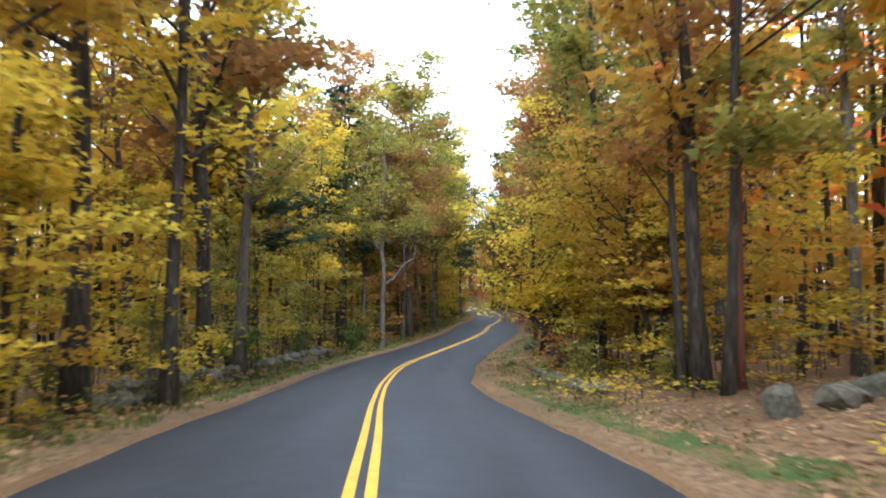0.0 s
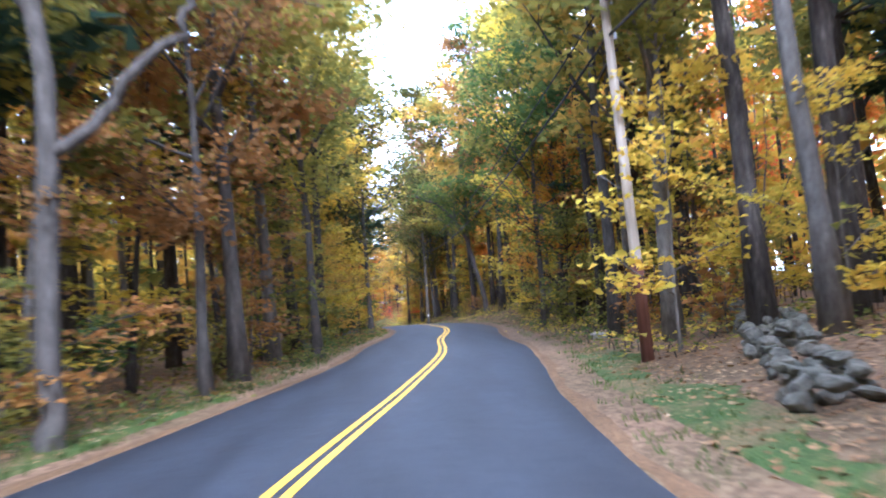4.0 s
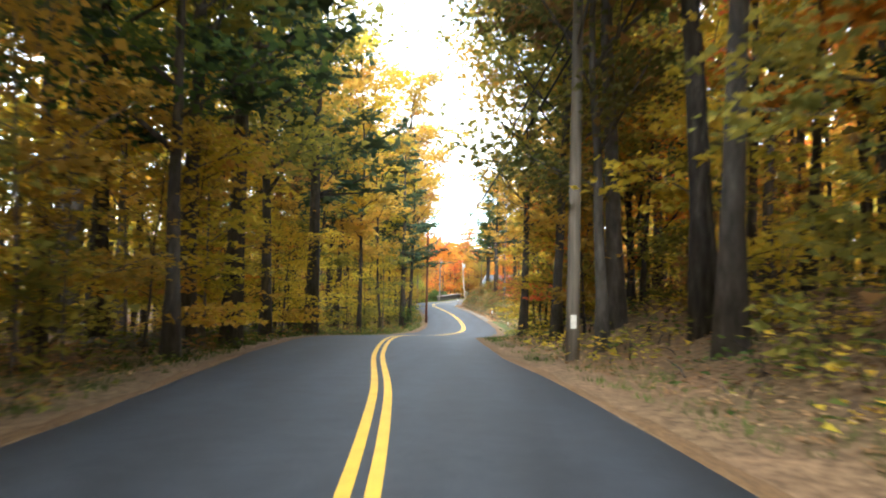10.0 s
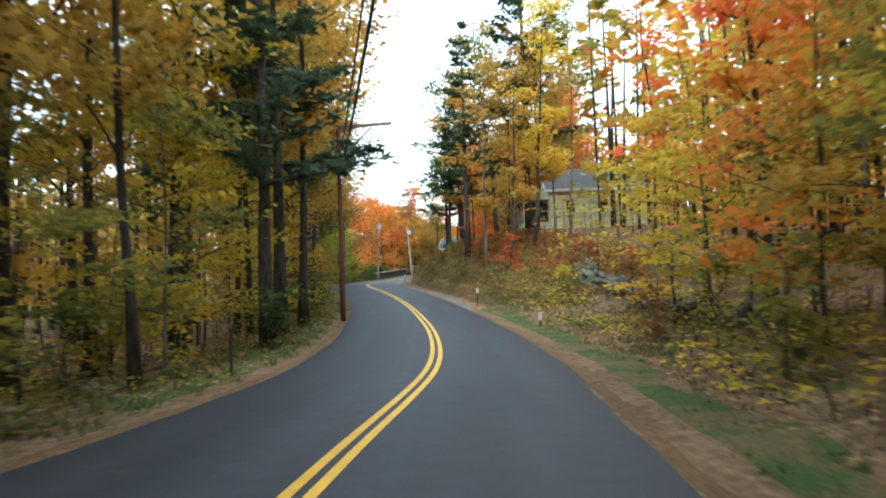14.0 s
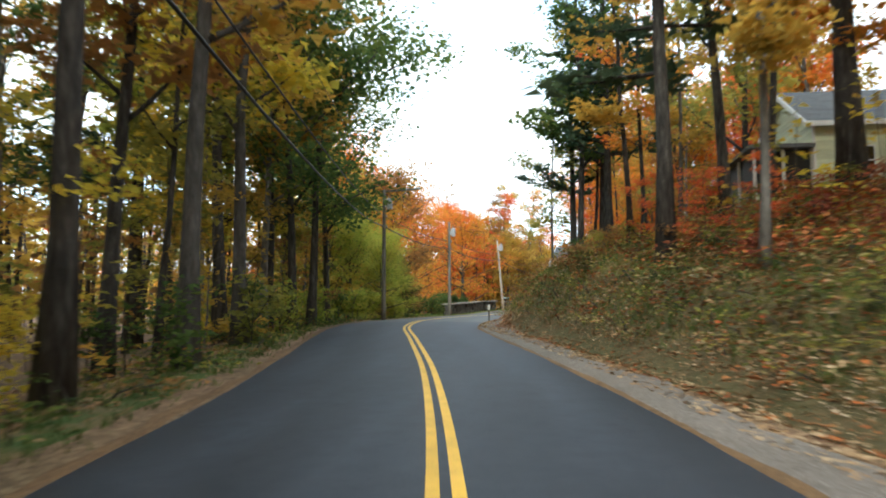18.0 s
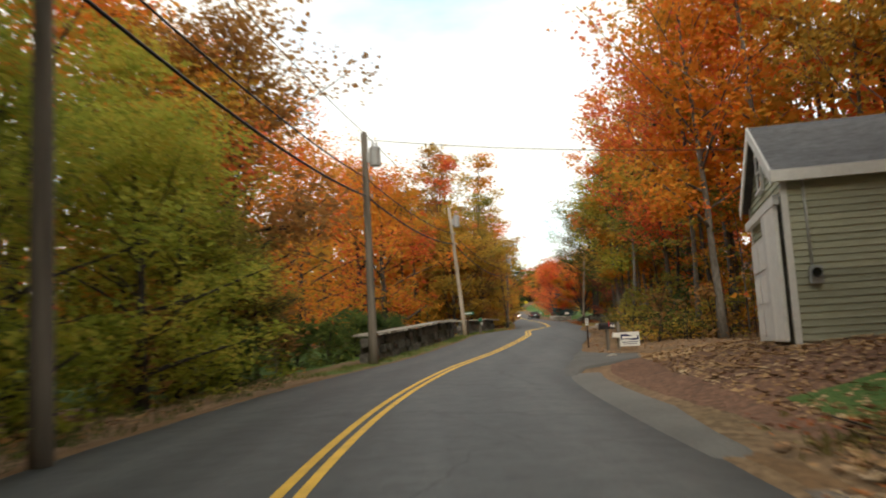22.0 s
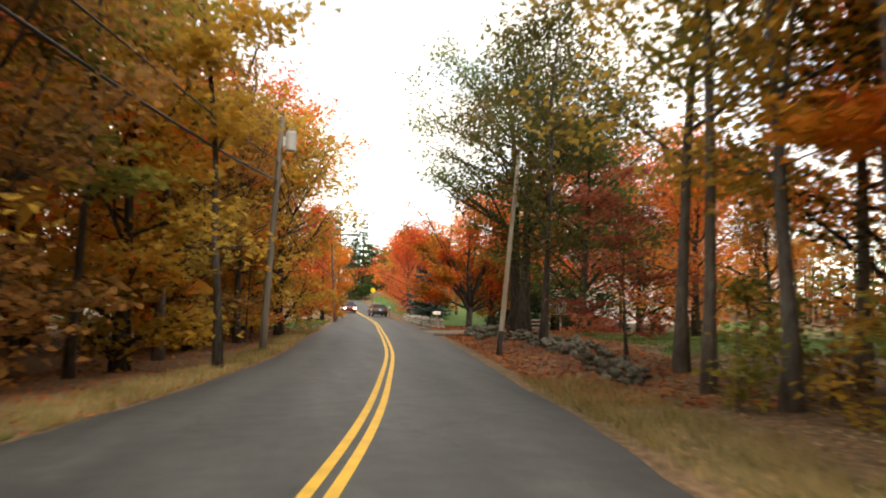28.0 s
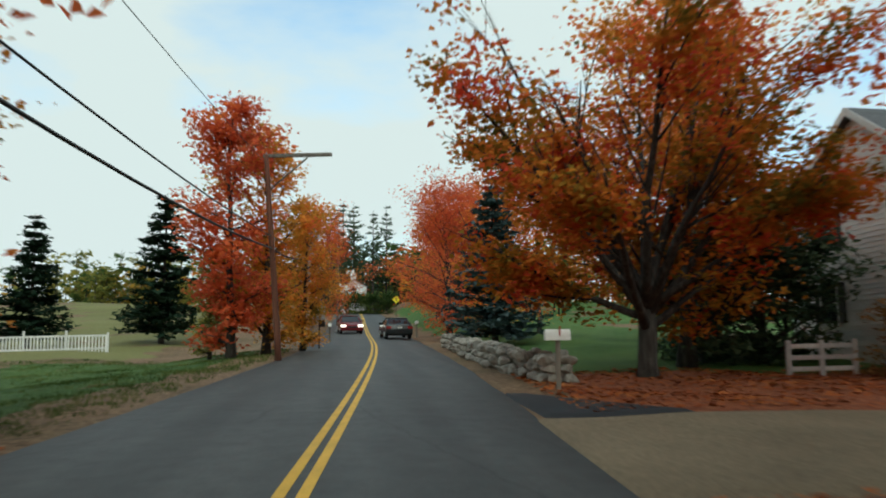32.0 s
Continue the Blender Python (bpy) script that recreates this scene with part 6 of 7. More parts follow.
white_house = gable_house("house", "white clapboard farmhouse with black shutters", 30.7, 362.8, 40.6, 371.0, 7.6, 12.4, 15.2, "x", M_CLAP_WHITE, M_SHINGLE, 0.16, 0.35, "sw", 1.2)
for x in (1.68, 5.2, 8.4):
    for z in (1.2, 3.45):
        window_unit(white_house, x, -0.03, z, 0.72, 1.25, "s")
for y in (2.0, 6.0):
    for z in (0.9, 3.3):
        window_unit(white_house, -0.03, y, z, 0.85, 1.35, "w", True)
bm = bmesh.new()
low = []
for x in (1.3, 2.75):
    low.append([bm.verts.new(p) for p in ((x, -0.04, -0.6), (x, -1.35, -0.6), (x, -1.35, -0.15), (x, -0.04, 0.42))])
for k in range(4):
    bm.faces.new((low[0][k], low[0][(k + 1) % 4], low[1][(k + 1) % 4], low[1][k]))
bm.faces.new(low[0])
bm.faces.new(low[1][::-1])
bmesh.ops.recalc_face_normals(bm, faces=bm.faces)
part("cellar_hatch", bm, M_BRICKRED, white_house, "sloping dull red cellar hatch")
part("corner_board", boxed(-0.05, -0.06, -1.2, 0.1, 0.02, 4.75), M_WHITE, white_house)
part("foundation", boxed(0.1, -0.03, -1.2, 9.86, 0.0, 0.1), M_STONE, white_house, "low grey stone foundation")
gable_house("house", "blue-grey house behind the roadside trees", 30.0, 316.0, 40.0, 324.0, 5.2, 9.2, 12.4, "x", M_CLAP_CREAM, M_SLATE, 0.2, 0.4, "sw", 1.5)

chapel = gable_house("house", "small white house with a belfry on the hill", 16.3, 470.0, 20.1, 477.0, 16.0, 17.7, 18.7, "y", M_CLAP_WHITE, M_SHINGLE, 0.25, 0.3, "sw", 4.0)
part("belfry", boxed(1.4, 0.1, 2.2, 2.2, 0.9, 3.3, 0.02), M_WHITE, chapel)
bm = bmesh.new()
bmesh.ops.create_cone(bm, cap_ends=True, segments=4, radius1=0.75, radius2=0.04, depth=1.1, matrix=Matrix.Translation((1.8, 0.5, 3.85)) @ Matrix.Rotation(radians(45), 4, "Z"))
part("spire", bm, M_WHITE, chapel, "white pointed spire")
window_unit(chapel, 1.9, -0.03, 0.4, 0.8, 1.1, "s")


# ---- cars ----
def sedan(x, y, heading, paint, label, lights):
    root = new("car")
    z = float(road_z(y)) + 0.05
    slope = math.degrees(math.atan2(float(road_z(y + 2)) - float(road_z(y - 2)), 4))
    root.matrix_world = pose(x, y, z, 0, 0, heading) @ pose(0, 0, 0, slope if abs(heading) < 90 else -slope, 0, 0)
    tagged(root, label, "car", "cars on the road")
    L, W = 4.6, 1.8
    # outline of the side, rear at -y
    prof = [(-2.3, 0.42), (-2.32, 0.70), (-2.22, 0.95), (-1.75, 1.02), (-1.0, 1.0), (0.6, 0.98), (1.3, 0.92), (2.1, 0.76), (2.3, 0.55), (2.28, 0.32), (1.9, 0.24), (-1.9, 0.24), (-2.2, 0.3)]
    bm = bmesh.new()
    rings = []
    for f, s in ((-1.0, 0.94), (-0.93, 1.0), (0.93, 1.0), (1.0, 0.94)):
        rings.append([bm.verts.new((f * W / 2, a * (1.0 if abs(f) < 0.95 else 0.985), 0.24 + (b - 0.24) * (1.0 if abs(f) < 0.95 else 0.93))) for a, b in prof])
    n = len(prof)
    for r in range(3):
        for k in range(n):
            bm.faces.new((rings[r][k], rings[r][(k + 1) % n], rings[r + 1][(k + 1) % n], rings[r + 1][k]))
    bm.faces.new(rings[0][::-1])
    bm.faces.new(rings[-1])
    bmesh.ops.recalc_face_normals(bm, faces=bm.faces)
    bmesh.ops.bevel(bm, geom=[e for e in bm.edges if e.calc_length() > 1.2], offset=0.03, segments=2, affect="EDGES")
    body = part("body", bm, paint, root)
    def cabin(lo, hi, shrink, mat, name, parent):
        b = bmesh.new()
        a = [b.verts.new(p) for p in ((-lo[2], lo[0], 0.97), (lo[2], lo[0], 0.97), (lo[2], lo[1], 0.95), (-lo[2], lo[1], 0.95))]
        c = [b.verts.new(p) for p in ((-hi[2], hi[0], hi[3]), (hi[2], hi[0], hi[3]), (hi[2], hi[1], hi[3]), (-hi[2], hi[1], hi[3]))]
        for k in range(4):
            b.faces.new((a[k], a[(k + 1) % 4], c[(k + 1) % 4], c[k]))
        b.faces.new(c)
        b.faces.new(a[::-1])
        bmesh.ops.recalc_face_normals(b, faces=b.faces)
        bmesh.ops.bevel(b, geom=list(b.edges), offset=0.03, segments=2, affect="EDGES")
        return part(name, b, mat, parent)
    cabin((-1.85, 1.15, 0.82), (-1.1, 0.35, 0.6, 1.40), 0, M_GLASS, "window", root)
    part("roof", boxed(-0.62, -1.15, 1.385, 0.62, 0.4, 1.435, 0.02), paint, root)
    for s in (-1, 1):
        for (y0, y1) in (((-1.84, 1.0), (-1.12, 1.38)), ((1.14, 0.97), (0.36, 1.38))):
            hang("pillar", tubes("pillar", [tube([(s * 0.83, y0[0], y0[1]), (s * 0.62, y1[0], y1[1])], [0.045, 0.045], 6)], paint), body)
        part("mirror", boxed(s * 0.98 - 0.1, 0.75, 0.95, s * 0.98 + 0.1, 0.9, 1.08, 0.03), paint, root)
        part("tail_light", boxed(s * 0.72 - 0.17, -2.34, 0.72, s * 0.72 + 0.17, -2.2, 0.88, 0.02), M_TAIL, root, "red tail light cluster")
        part("head_light", boxed(s * 0.68 - 0.2, 2.14, 0.58, s * 0.68 + 0.2, 2.31, 0.72, 0.03), M_HEAD if lights else M_WHITE, root, "headlight")
    part("rear_bumper", boxed(-0.86, -2.37, 0.34, 0.86, -2.2, 0.56, 0.05), paint, root)
    part("front_bumper", boxed(-0.86, 2.2, 0.28, 0.86, 2.36, 0.5, 0.05), paint, root)
    part("grille", boxed(-0.4, 2.24, 0.5, 0.4, 2.34, 0.64, 0.02), M_BLACK, root)
    part("number_plate", boxed(-0.16, -2.375, 0.74, 0.16, -2.32, 0.86, 0.005), M_WHITE, root)
    for s in (-1, 1):
        for yy in (-1.4, 1.4):
            b = bmesh.new()
            m = Matrix.Translation((s * 0.8, yy, 0.32)) @ Matrix.Rotation(radians(90), 4, "Y")
            bmesh.ops.create_cone(b, cap_ends=True, segments=24, radius1=0.32, radius2=0.32, depth=0.21, matrix=m)
            bmesh.ops.bevel(b, geom=[e for e in b.edges if e.calc_length() < 0.1], offset=0.03, segments=2, affect="EDGES")
            wheel = part("wheel", b, M_TYRE, root)
            b = bmesh.new()
            bmesh.ops.create_cone(b, cap_ends=True, segments=16, radius1=0.2, radius2=0.17, depth=0.04, matrix=m @ Matrix.Translation((0, 0, s * 0.115)))
            part("rim", b, M_CAN, wheel, "silver wheel rim")
    return root


sedan(18.75, 401.0, 2.5, M_CARDARK, "dark grey four-door sedan driving away", False)
sedan(15.9, 412.0, 183, M_CARRED, "dark red sedan with headlights on", True)

# ---- trees that stand out ----
def stand(meshes, name, label, category, leaf, x, y, scale=1.0, turn=0.0, bark=None, tilt=0.0, group=""):
    return plant(meshes, name, label, category, leaf, x, y, scale, turn, bark, group, 0.0, None, tilt)


GREYT = "tall tree with pale grey trunk and sparse leaves"
DARKT = "tall tree with thick dark trunk and gold leaves"
for x, y, k, leaf, bark, m in (
        (-6.3, 19.0, 0.85, L_YELLOW, M_BARK, 0), (-7.6, 13.5, 0.9, L_GOLD, M_BARK, 1), (6.39, 20.4, 1.0, L_GOLD, M_BARK, 2), (10.1, 58.1, 1.2, L_RUST, M_BARK, 0), (13.5, 94.0, 1.0, L_YELLOW, M_BARK_PALE, 1), (1.0, 105.0, 1.15, L_YELLOW, M_BARK, 2), (-5.9, 60.8, 0.95, L_OLIVE, M_BARK_PALE, 3),
        (-2.2, 72.0, 1.05, L_RUST, M_BARK_PALE, 1), (10.8, 72.0, 0.9, L_GOLD, M_BARK_PALE, 0), (12.0, 70.0, 1.2, L_RUST, M_BARK, 2), (-2.2, 197.8, 1.35, L_GOLD, M_BARK, 0), (-7.0, 223.0, 1.1, L_GOLD, M_BARK, 3), 
        (-0.6, 187.5, 0.9, L_GOLD, M_BARK, 3), (-3.6, 212.3, 1.1, L_GOLD, M_BARK_MID, 0), (-4.7, 218.6, 1.0, L_YELLOW, M_BARK_MID, 1), (-7.6, 230.0, 0.9, L_GOLD, M_BARK, 2), (-11.5, 241.5, 0.9, L_GOLD, M_BARK, 1), (-3.24, 164.7, 1.0, L_YELLOW, M_BARK, 3), (-5.3, 172.6, 1.15, L_GOLD, M_BARK, 0),
        (-3.3, 157.5, 1.1, L_GOLD, M_BARK, 2), (15.2, 113.0, 1.2, L_RUST, M_BARK, 1), (10.2, 222.0, 0.9, L_OLIVE, M_BARK, 1), (6.4, 236.5, 0.85, L_GREEN, M_BARK, 2), (7.6, 238.0, 0.8, L_GREEN, M_BARK, 3)):
    stand(TALL[m], "roadside_tree", GREYT if bark is M_BARK_PALE else DARKT, "tree", leaf, x, y, k, x * 3 + y, bark, 0.0, "large trees at the road's edge")
for y, u, k, leaf, m in ((111.0, -6.2, 1.1, L_OLIVE, 2), (119.5, -6.0, 1.05, L_ORANGE, 3), (106.0, 7.9, 1.1, L_ORANGE, 2), (118.0, 8.0, 1.1, L_GOLD, 0),
                         (149.0, 8.4, 1.0, L_OLIVE, 0), (155.5, 8.8, 1.1, L_GOLD, 2), (162.0, 8.4, 1.0, L_OLIVE, 1)):
    stand(TALL[m], "roadside_tree", DARKT, "tree", leaf, float(road_x(y)) + u, y, k, y, M_BARK, 0.0, "large trees at the road's edge")
stand(ARCH, "arching_tree", "leaning grey tree arching over the road", "tree", L_GREEN, 13.35, 116.3, 1.0, 0.1)
stand(ARCH, "arching_tree", "leaning grey tree arching over the road", "tree", L_OLIVE, float(road_x(116.5)) - 6.9, 116.5, 1.0, 3.0)
stand(LIMBED, "limbed_tree", "grey tree with a long crooked limb", "tree", L_OLIVE, -4.1, 55.6, 1.0, 0.0)
stand(BEECH, "leaning_beech", "yellow beech leaning over the road on crooked stems", "tree", L_YELLOW, 4.6, 32.4, 1.0, 0.0)
stand(BEECH, "leaning_beech", "yellow beech with many crooked dark stems", "tree", L_GOLD, 6.6, 27.0, 0.95, 2.2)
for x, y, k, leaf, word in ((5.6, 45.5, 0.85, L_DARKRED, "dark red"), (7.0, 38.0, 0.8, L_GOLD, "golden"), (11.5, 84.0, 0.8, L_ORANGE, "orange"), (12.5, 140.0, 0.7, L_ORANGE, "orange")):
    stand(ROUND[int(x) % 3], "maple_tree", f"wide maple tree with {word} autumn leaves", "tree", leaf, x, y, k, y)
# left, round the pole and behind the wall
for x, y, k, leaf, word in ((-12.5, 255.0, 1.0, L_LIME, "yellow green"), (-13.5, 262.0, 1.25, L_ORANGE, "orange"), (-9.0, 260.5, 0.68, L_LIME, "yellow green"), (-9.6, 249.0, 0.62, L_LIME, "yellow green"), (-10.2, 266.6, 0.95, L_GOLD, "gold"), (-8.8, 268.4, 1.08, L_RUST, "rusty"), (-13.0, 270.0, 1.2, L_ORANGE, "golden orange"), (-10.5, 279.0, 1.05, L_ORANGE, "orange"),
                            (-4.6, 300.0, 1.0, L_ORANGE, "orange red"), (-9.5, 292.0, 1.05, L_ORANGE, "orange"), (-15.0, 284.0, 1.1, L_RED, "red"), (-7.0, 308.0, 1.15, L_RED, "red"),
                            (-2.5, 321.0, 1.1, L_GOLD, "golden orange"), (-1.0, 332.0, 1.05, L_ORANGE, "orange")):
    if y > 265:
        stand(LOWM[int(abs(x * 7 + y)) % 2], "maple_tree", f"dense maple tree with {word} autumn leaves", "tree", leaf, x, y, k * 1.1, x + y)
    else:
        stand(ROUND[int(abs(x * 7 + y)) % 3], "maple_tree", f"spreading maple tree with {word} autumn leaves", "tree", leaf, x, y, k, x + y)
for x, y, k, leaf, word in ((2.4, 342.0, 1.1, L_RED, "red"), (2.2, 349.5, 0.95, L_ORANGE, "orange"),
                            (-0.8, 356.0, 0.9, L_RED, "red"), (13.6, 428.0, 0.9, L_RED, "red"), (11.4, 418.0, 0.8, L_ORANGE, "orange"), (-5.0, 329.0, 1.1, L_GOLD, "golden orange"), (-3.0, 340.0, 1.1, L_ORANGE, "orange")):
    stand(LOWM[int(abs(x * 7 + y)) % 2], "maple_tree", f"dense maple tree with {word} autumn leaves", "tree", leaf, x, y, k, x + y)
for x, y, k, leaf, word in ((2.6, 316.0, 0.95, L_RUST, "rusty gold"), (4.0, 323.0, 0.95, L_GOLD, "golden orange"), (4.6, 332.0, 0.9, L_RUST, "rusty gold"), (0.8, 311.0, 1.0, L_GOLD, "golden orange"), (5.0, 338.0, 1.0, L_GOLD, "golden orange"), (7.7, 342.3, 1.05, L_GOLD, "golden orange"), (3.6, 335.0, 1.0, L_ORANGE, "orange"), (5.4, 352.6, 0.95, L_RUST, "rusty orange"), (5.7, 356.8, 0.85, L_ORANGE, "orange"), (4.4, 347.5, 1.05, L_ORANGE, "orange"), (1.6, 352.5, 1.1, L_RUST, "rusty orange"), (3.4, 357.0, 1.0, L_ORANGE, "orange")):
    stand(DENSE[int(y) % 2], "maple_tree", f"dense low-branched maple with {word} autumn leaves", "tree", leaf, x, y, k, x + y)
for x, y, k, leaf, word in ((5.6, 358.4, 1.05, L_RED, "red"), (10.1, 378.0, 0.97, L_RED, "orange red"), (11.3, 380.8, 0.93, L_ORANGE, "orange"), (9.0, 380.0, 0.45, L_OLIVE, "olive orange"), (12.8, 384.5, 0.7, L_ORANGE, "orange")):
    stand(NARROW[int(y) % 2], "maple_tree", f"narrow dense maple tree with {word} autumn leaves", "tree", leaf, x, y, k, x + y)
stand(LOWM[0], "maple_tree", "broad dark green tree beside the lawn", "tree", L_GREEN, 21.2, 336.6, 0.85, 1.0)
stand(BROAD, "maple_tree", "red maple reaching over the sandy drive", "tree", L_RED, 27.7, 354.0, 1.0, 2.0)
for x, y, k, leaf, word in ((24.0, 343.5, 0.6, L_OAK, "rusty green"), (27.5, 344.5, 0.75, L_GREEN, "green"), (31.5, 347.0, 0.8, L_ORANGE, "orange"), (34.0, 352.0, 0.7, L_RUST, "rusty")):
    stand(LOWM[int(y) % 2], "maple_tree", f"spreading tree with {word} leaves before the farmhouse", "tree", leaf, x, y, k, x)
stand(YOUNG[1], "sapling", "small dark red tree beside the tumbled wall", "sapling", L_DARKRED, 16.3, 320.2, 0.75, 1.0)
stand(YOUNG[2], "sapling", "small dark red tree beside the tumbled wall", "sapling", L_DARKRED, 17.6, 323.0, 0.85, 2.0)
stand(SLIM[2], "roadside_tree", "slender dark tree at the road's edge", "tree", L_GOLD, 6.5, 322.2, 0.85, 1.0, M_BARK)
for x, y, k, leaf, word in ((-7.7, 265.4, 0.45, L_OLIVE, "olive green"), (-8.4, 263.2, 0.52, L_OLIVE, "olive green"), (-6.6, 264.0, 0.3, L_OAK, "dull green"), (-7.2, 255.5, 0.55, L_LIME, "yellow green"), (-7.9, 260.0, 0.6, L_LIME, "yellow green"), (-8.6, 251.5, 0.6, L_LIME, "yellow green")):
    stand(LOWM[int(y) % 2], "roadside_bush", f"dense tall bush with {word} leaves", "bush", leaf, x, y, k, y)
for y, u, k, leaf, m in ((77.5, -6.0, 1.1, L_OLIVE, 1), (76.5, 7.0, 1.05, L_GREEN, 3), (83.0, -5.8, 1.05, L_OLIVE, 0)):
    stand(TALL[m], "roadside_tree", DARKT, "tree", leaf, float(road_x(y)) + u, y, k, y, M_BARK, 0.0, "large trees at the road's edge")
for y, u, k, leaf, m in ((88.5, -6.8, 0.85, L_YELLOW, 2), (99.0, -7.0, 0.85, L_GOLD, 1), (104.0, 7.0, 1.2, L_OLIVE, 0), (111.0, 6.7, 1.2, L_GREEN, 2), (119.0, 6.5, 1.2, L_GOLD, 3), (127.0, 6.8, 1.2, L_OAK, 1)):
    stand(TALL[m], "roadside_tree", "tall tree with thick dark trunk and fading leaves", "tree", leaf, float(road_x(y)) + u, y, k, y + u, M_BARK, 0.0, "large trees at the road's edge")
for y, u, k, leaf, m in ((112.0, -7.0, 0.9, L_GOLD, 1), (121.0, -7.2, 0.9, L_YELLOW, 3), (131.0, -5.2, 1.1, L_OLIVE, 0), (124.5, 6.2, 1.1, L_OLIVE, 2), (133.0, 6.6, 1.15, L_RUST, 1), (141.0, 7.0, 1.1, L_GREEN, 3), (66.0, -5.3, 1.1, L_OLIVE, 2), (70.0, 6.0, 1.05, L_OLIVE, 0)):
    stand(TALL[m], "roadside_tree", "tall spreading tree with fading leaves over the road", "tree", leaf, float(road_x(y)) + u, y, k, y * 2 + u, M_BARK_MID, 0.0, "large trees at the road's edge")
for y, u, k, leaf, kind in ((127.0, -4.5, 1.15, L_GREEN, HIGH), (133.5, -4.6, 1.0, L_PINE, PINES), (146.5, 5.3, 1.25, L_GOLD, HIGH), (137.0, 5.6, 1.2, L_OLIVE, HIGH), (141.0, -5.0, 1.4, L_OLIVE, HIGH), (148.0, -4.6, 1.05, L_PINE, PINES), (130.0, 5.5, 1.05, L_OAK, HIGH), (140.0, 6.0, 1.05, L_OLIVE, HIGH), (74.0, -4.6, 1.1, L_OLIVE, HIGH), (84.0, 5.2, 1.1, L_GREEN, HIGH), (95.0, -4.7, 1.1, L_OAK, HIGH), (62.5, -4.9, 1.0, L_RUST, HIGH)):
    stand(kind[int(y) % 2], "overhanging_tree", "tree with leafy boughs reaching over the road", "tree", leaf, float(road_x(y)) + u, y, k, y, M_BARK_MID)
for y, u, k in ((229.0, -4.9, 1.3), (234.5, -5.0, 1.45), (241.5, -5.6, 1.3)):
    stand(HIGH[int(y) % 2], "oak_tree", "tall oak with dark green leaves over the road", "tree", L_GREEN, float(road_x(y)) + u, y, k, y)
stand(PINES[1], "pine_tree", "white pine reaching towards the road", "pine tree", L_PINE, float(road_x(86.0)) + 7.4, 86.0, 0.85, 1.0)
stand(HIGH[0], "roadside_tree", "slender dark tree with dull green leaves beside the stone wall", "tree", L_OAK, 17.7, 331.2, 0.95, 1.0, M_BARK)
# right, from the garage on
for kind, x, y, k, leaf, word in ((HIGH, 13.5, 262.5, 0.95, L_GOLD, "golden"), (HIGH, 9.6, 268.0, 1.05, L_ORANGE, "orange"), (HIGH, 12.0, 273.0, 1.1, L_ORANGE, "orange red"), (HIGH, 11.2, 279.5, 1.0, L_RED, "red"), (ROUND, 13.6, 284.0, 0.9, L_GREEN, "green"), (HIGH, 14.2, 287.5, 0.8, L_OLIVE, "olive green"),
                                  (HIGH, 14.6, 304.3, 0.9, L_OLIVE, "olive green"), (HIGH, 18.5, 309.0, 0.85, L_GOLD, "golden"), (HIGH, 16.4, 313.5, 1.0, L_GOLD, "golden orange"), (LOWM, 22.0, 397.0, 0.85, L_RED, "bright red"), (LOWM, 24.0, 405.0, 0.9, L_RED, "red"), (LOWM, 23.5, 387.0, 0.7, L_ORANGE, "orange red"),
                                  (HIGH, 27.5, 373.0, 0.75, L_ORANGE, "orange"), (HIGH, 30.0, 353.0, 0.8, L_RED, "red"), (HIGH, 26.5, 391.0, 0.8, L_ORANGE, "orange"), (LOWM, 33.0, 382.0, 1.0, L_GREEN, "dark green"), (LOWM, 25.0, 424.0, 0.9, L_ORANGE, "orange"), (LOWM, 24.5, 416.0, 0.8, L_RED, "red"), (LOWM, 26.5, 330.0, 0.5, L_RUST, "rusty red"), (HIGH, 29.0, 341.0, 0.75, L_RED, "red")):
    stand(kind[int(abs(x * 7 + y)) % len(kind)], "maple_tree", f"spreading maple tree with {word} autumn leaves", "tree", leaf, x, y, k, x + y, M_BARK_PALE if 262 < y < 316 else None)
stand(HIGH[1], "maple_tree", "tall maple with bright red autumn leaves", "tree", L_RED, 7.5, 353.3, 1.1, 2.0)
stand(LOWM[1], "maple_tree", "broad maple with low boughs of dull gold leaves", "tree", L_GOLD, 5.2, 349.5, 0.95, 1.0)
stand(HERO, "maple_tree", "large spreading sugar maple shedding orange red leaves", "tree", L_MAPLE, 21.8, 362.9, 1.3, 0.6)
for x, y, k in ((18.8, 337.6, 0.85), (19.35, 341.0, 0.9)):
    stand(OAK[int(y) % 2], "oak_tree", "large oak with dark trunk and dull green leaves", "tree", L_OAK if y < 340 else L_GREEN, x, y, k, y)
stand(LOWM[0], "maple_tree", "orange maple behind the large sugar maple", "tree", L_ORANGE, 24.2, 366.0, 0.95, 1.0)
for x, y, k in ((15.5, 503.0, 0.95), (19.5, 507.0, 1.0), (23.0, 502.0, 0.9), (17.5, 512.0, 1.05), (26.0, 508.0, 0.95)):
    stand(PINES[int(x) % 2], "pine_tree", "tall dark pine on the hill", "pine tree", L_PINE, x, y, k, y)
stand(BARE, "bare_tree", "nearly leafless grey tree behind the pole", "tree", L_RUST, 6.2, 334.5, 0.95, 1.0)
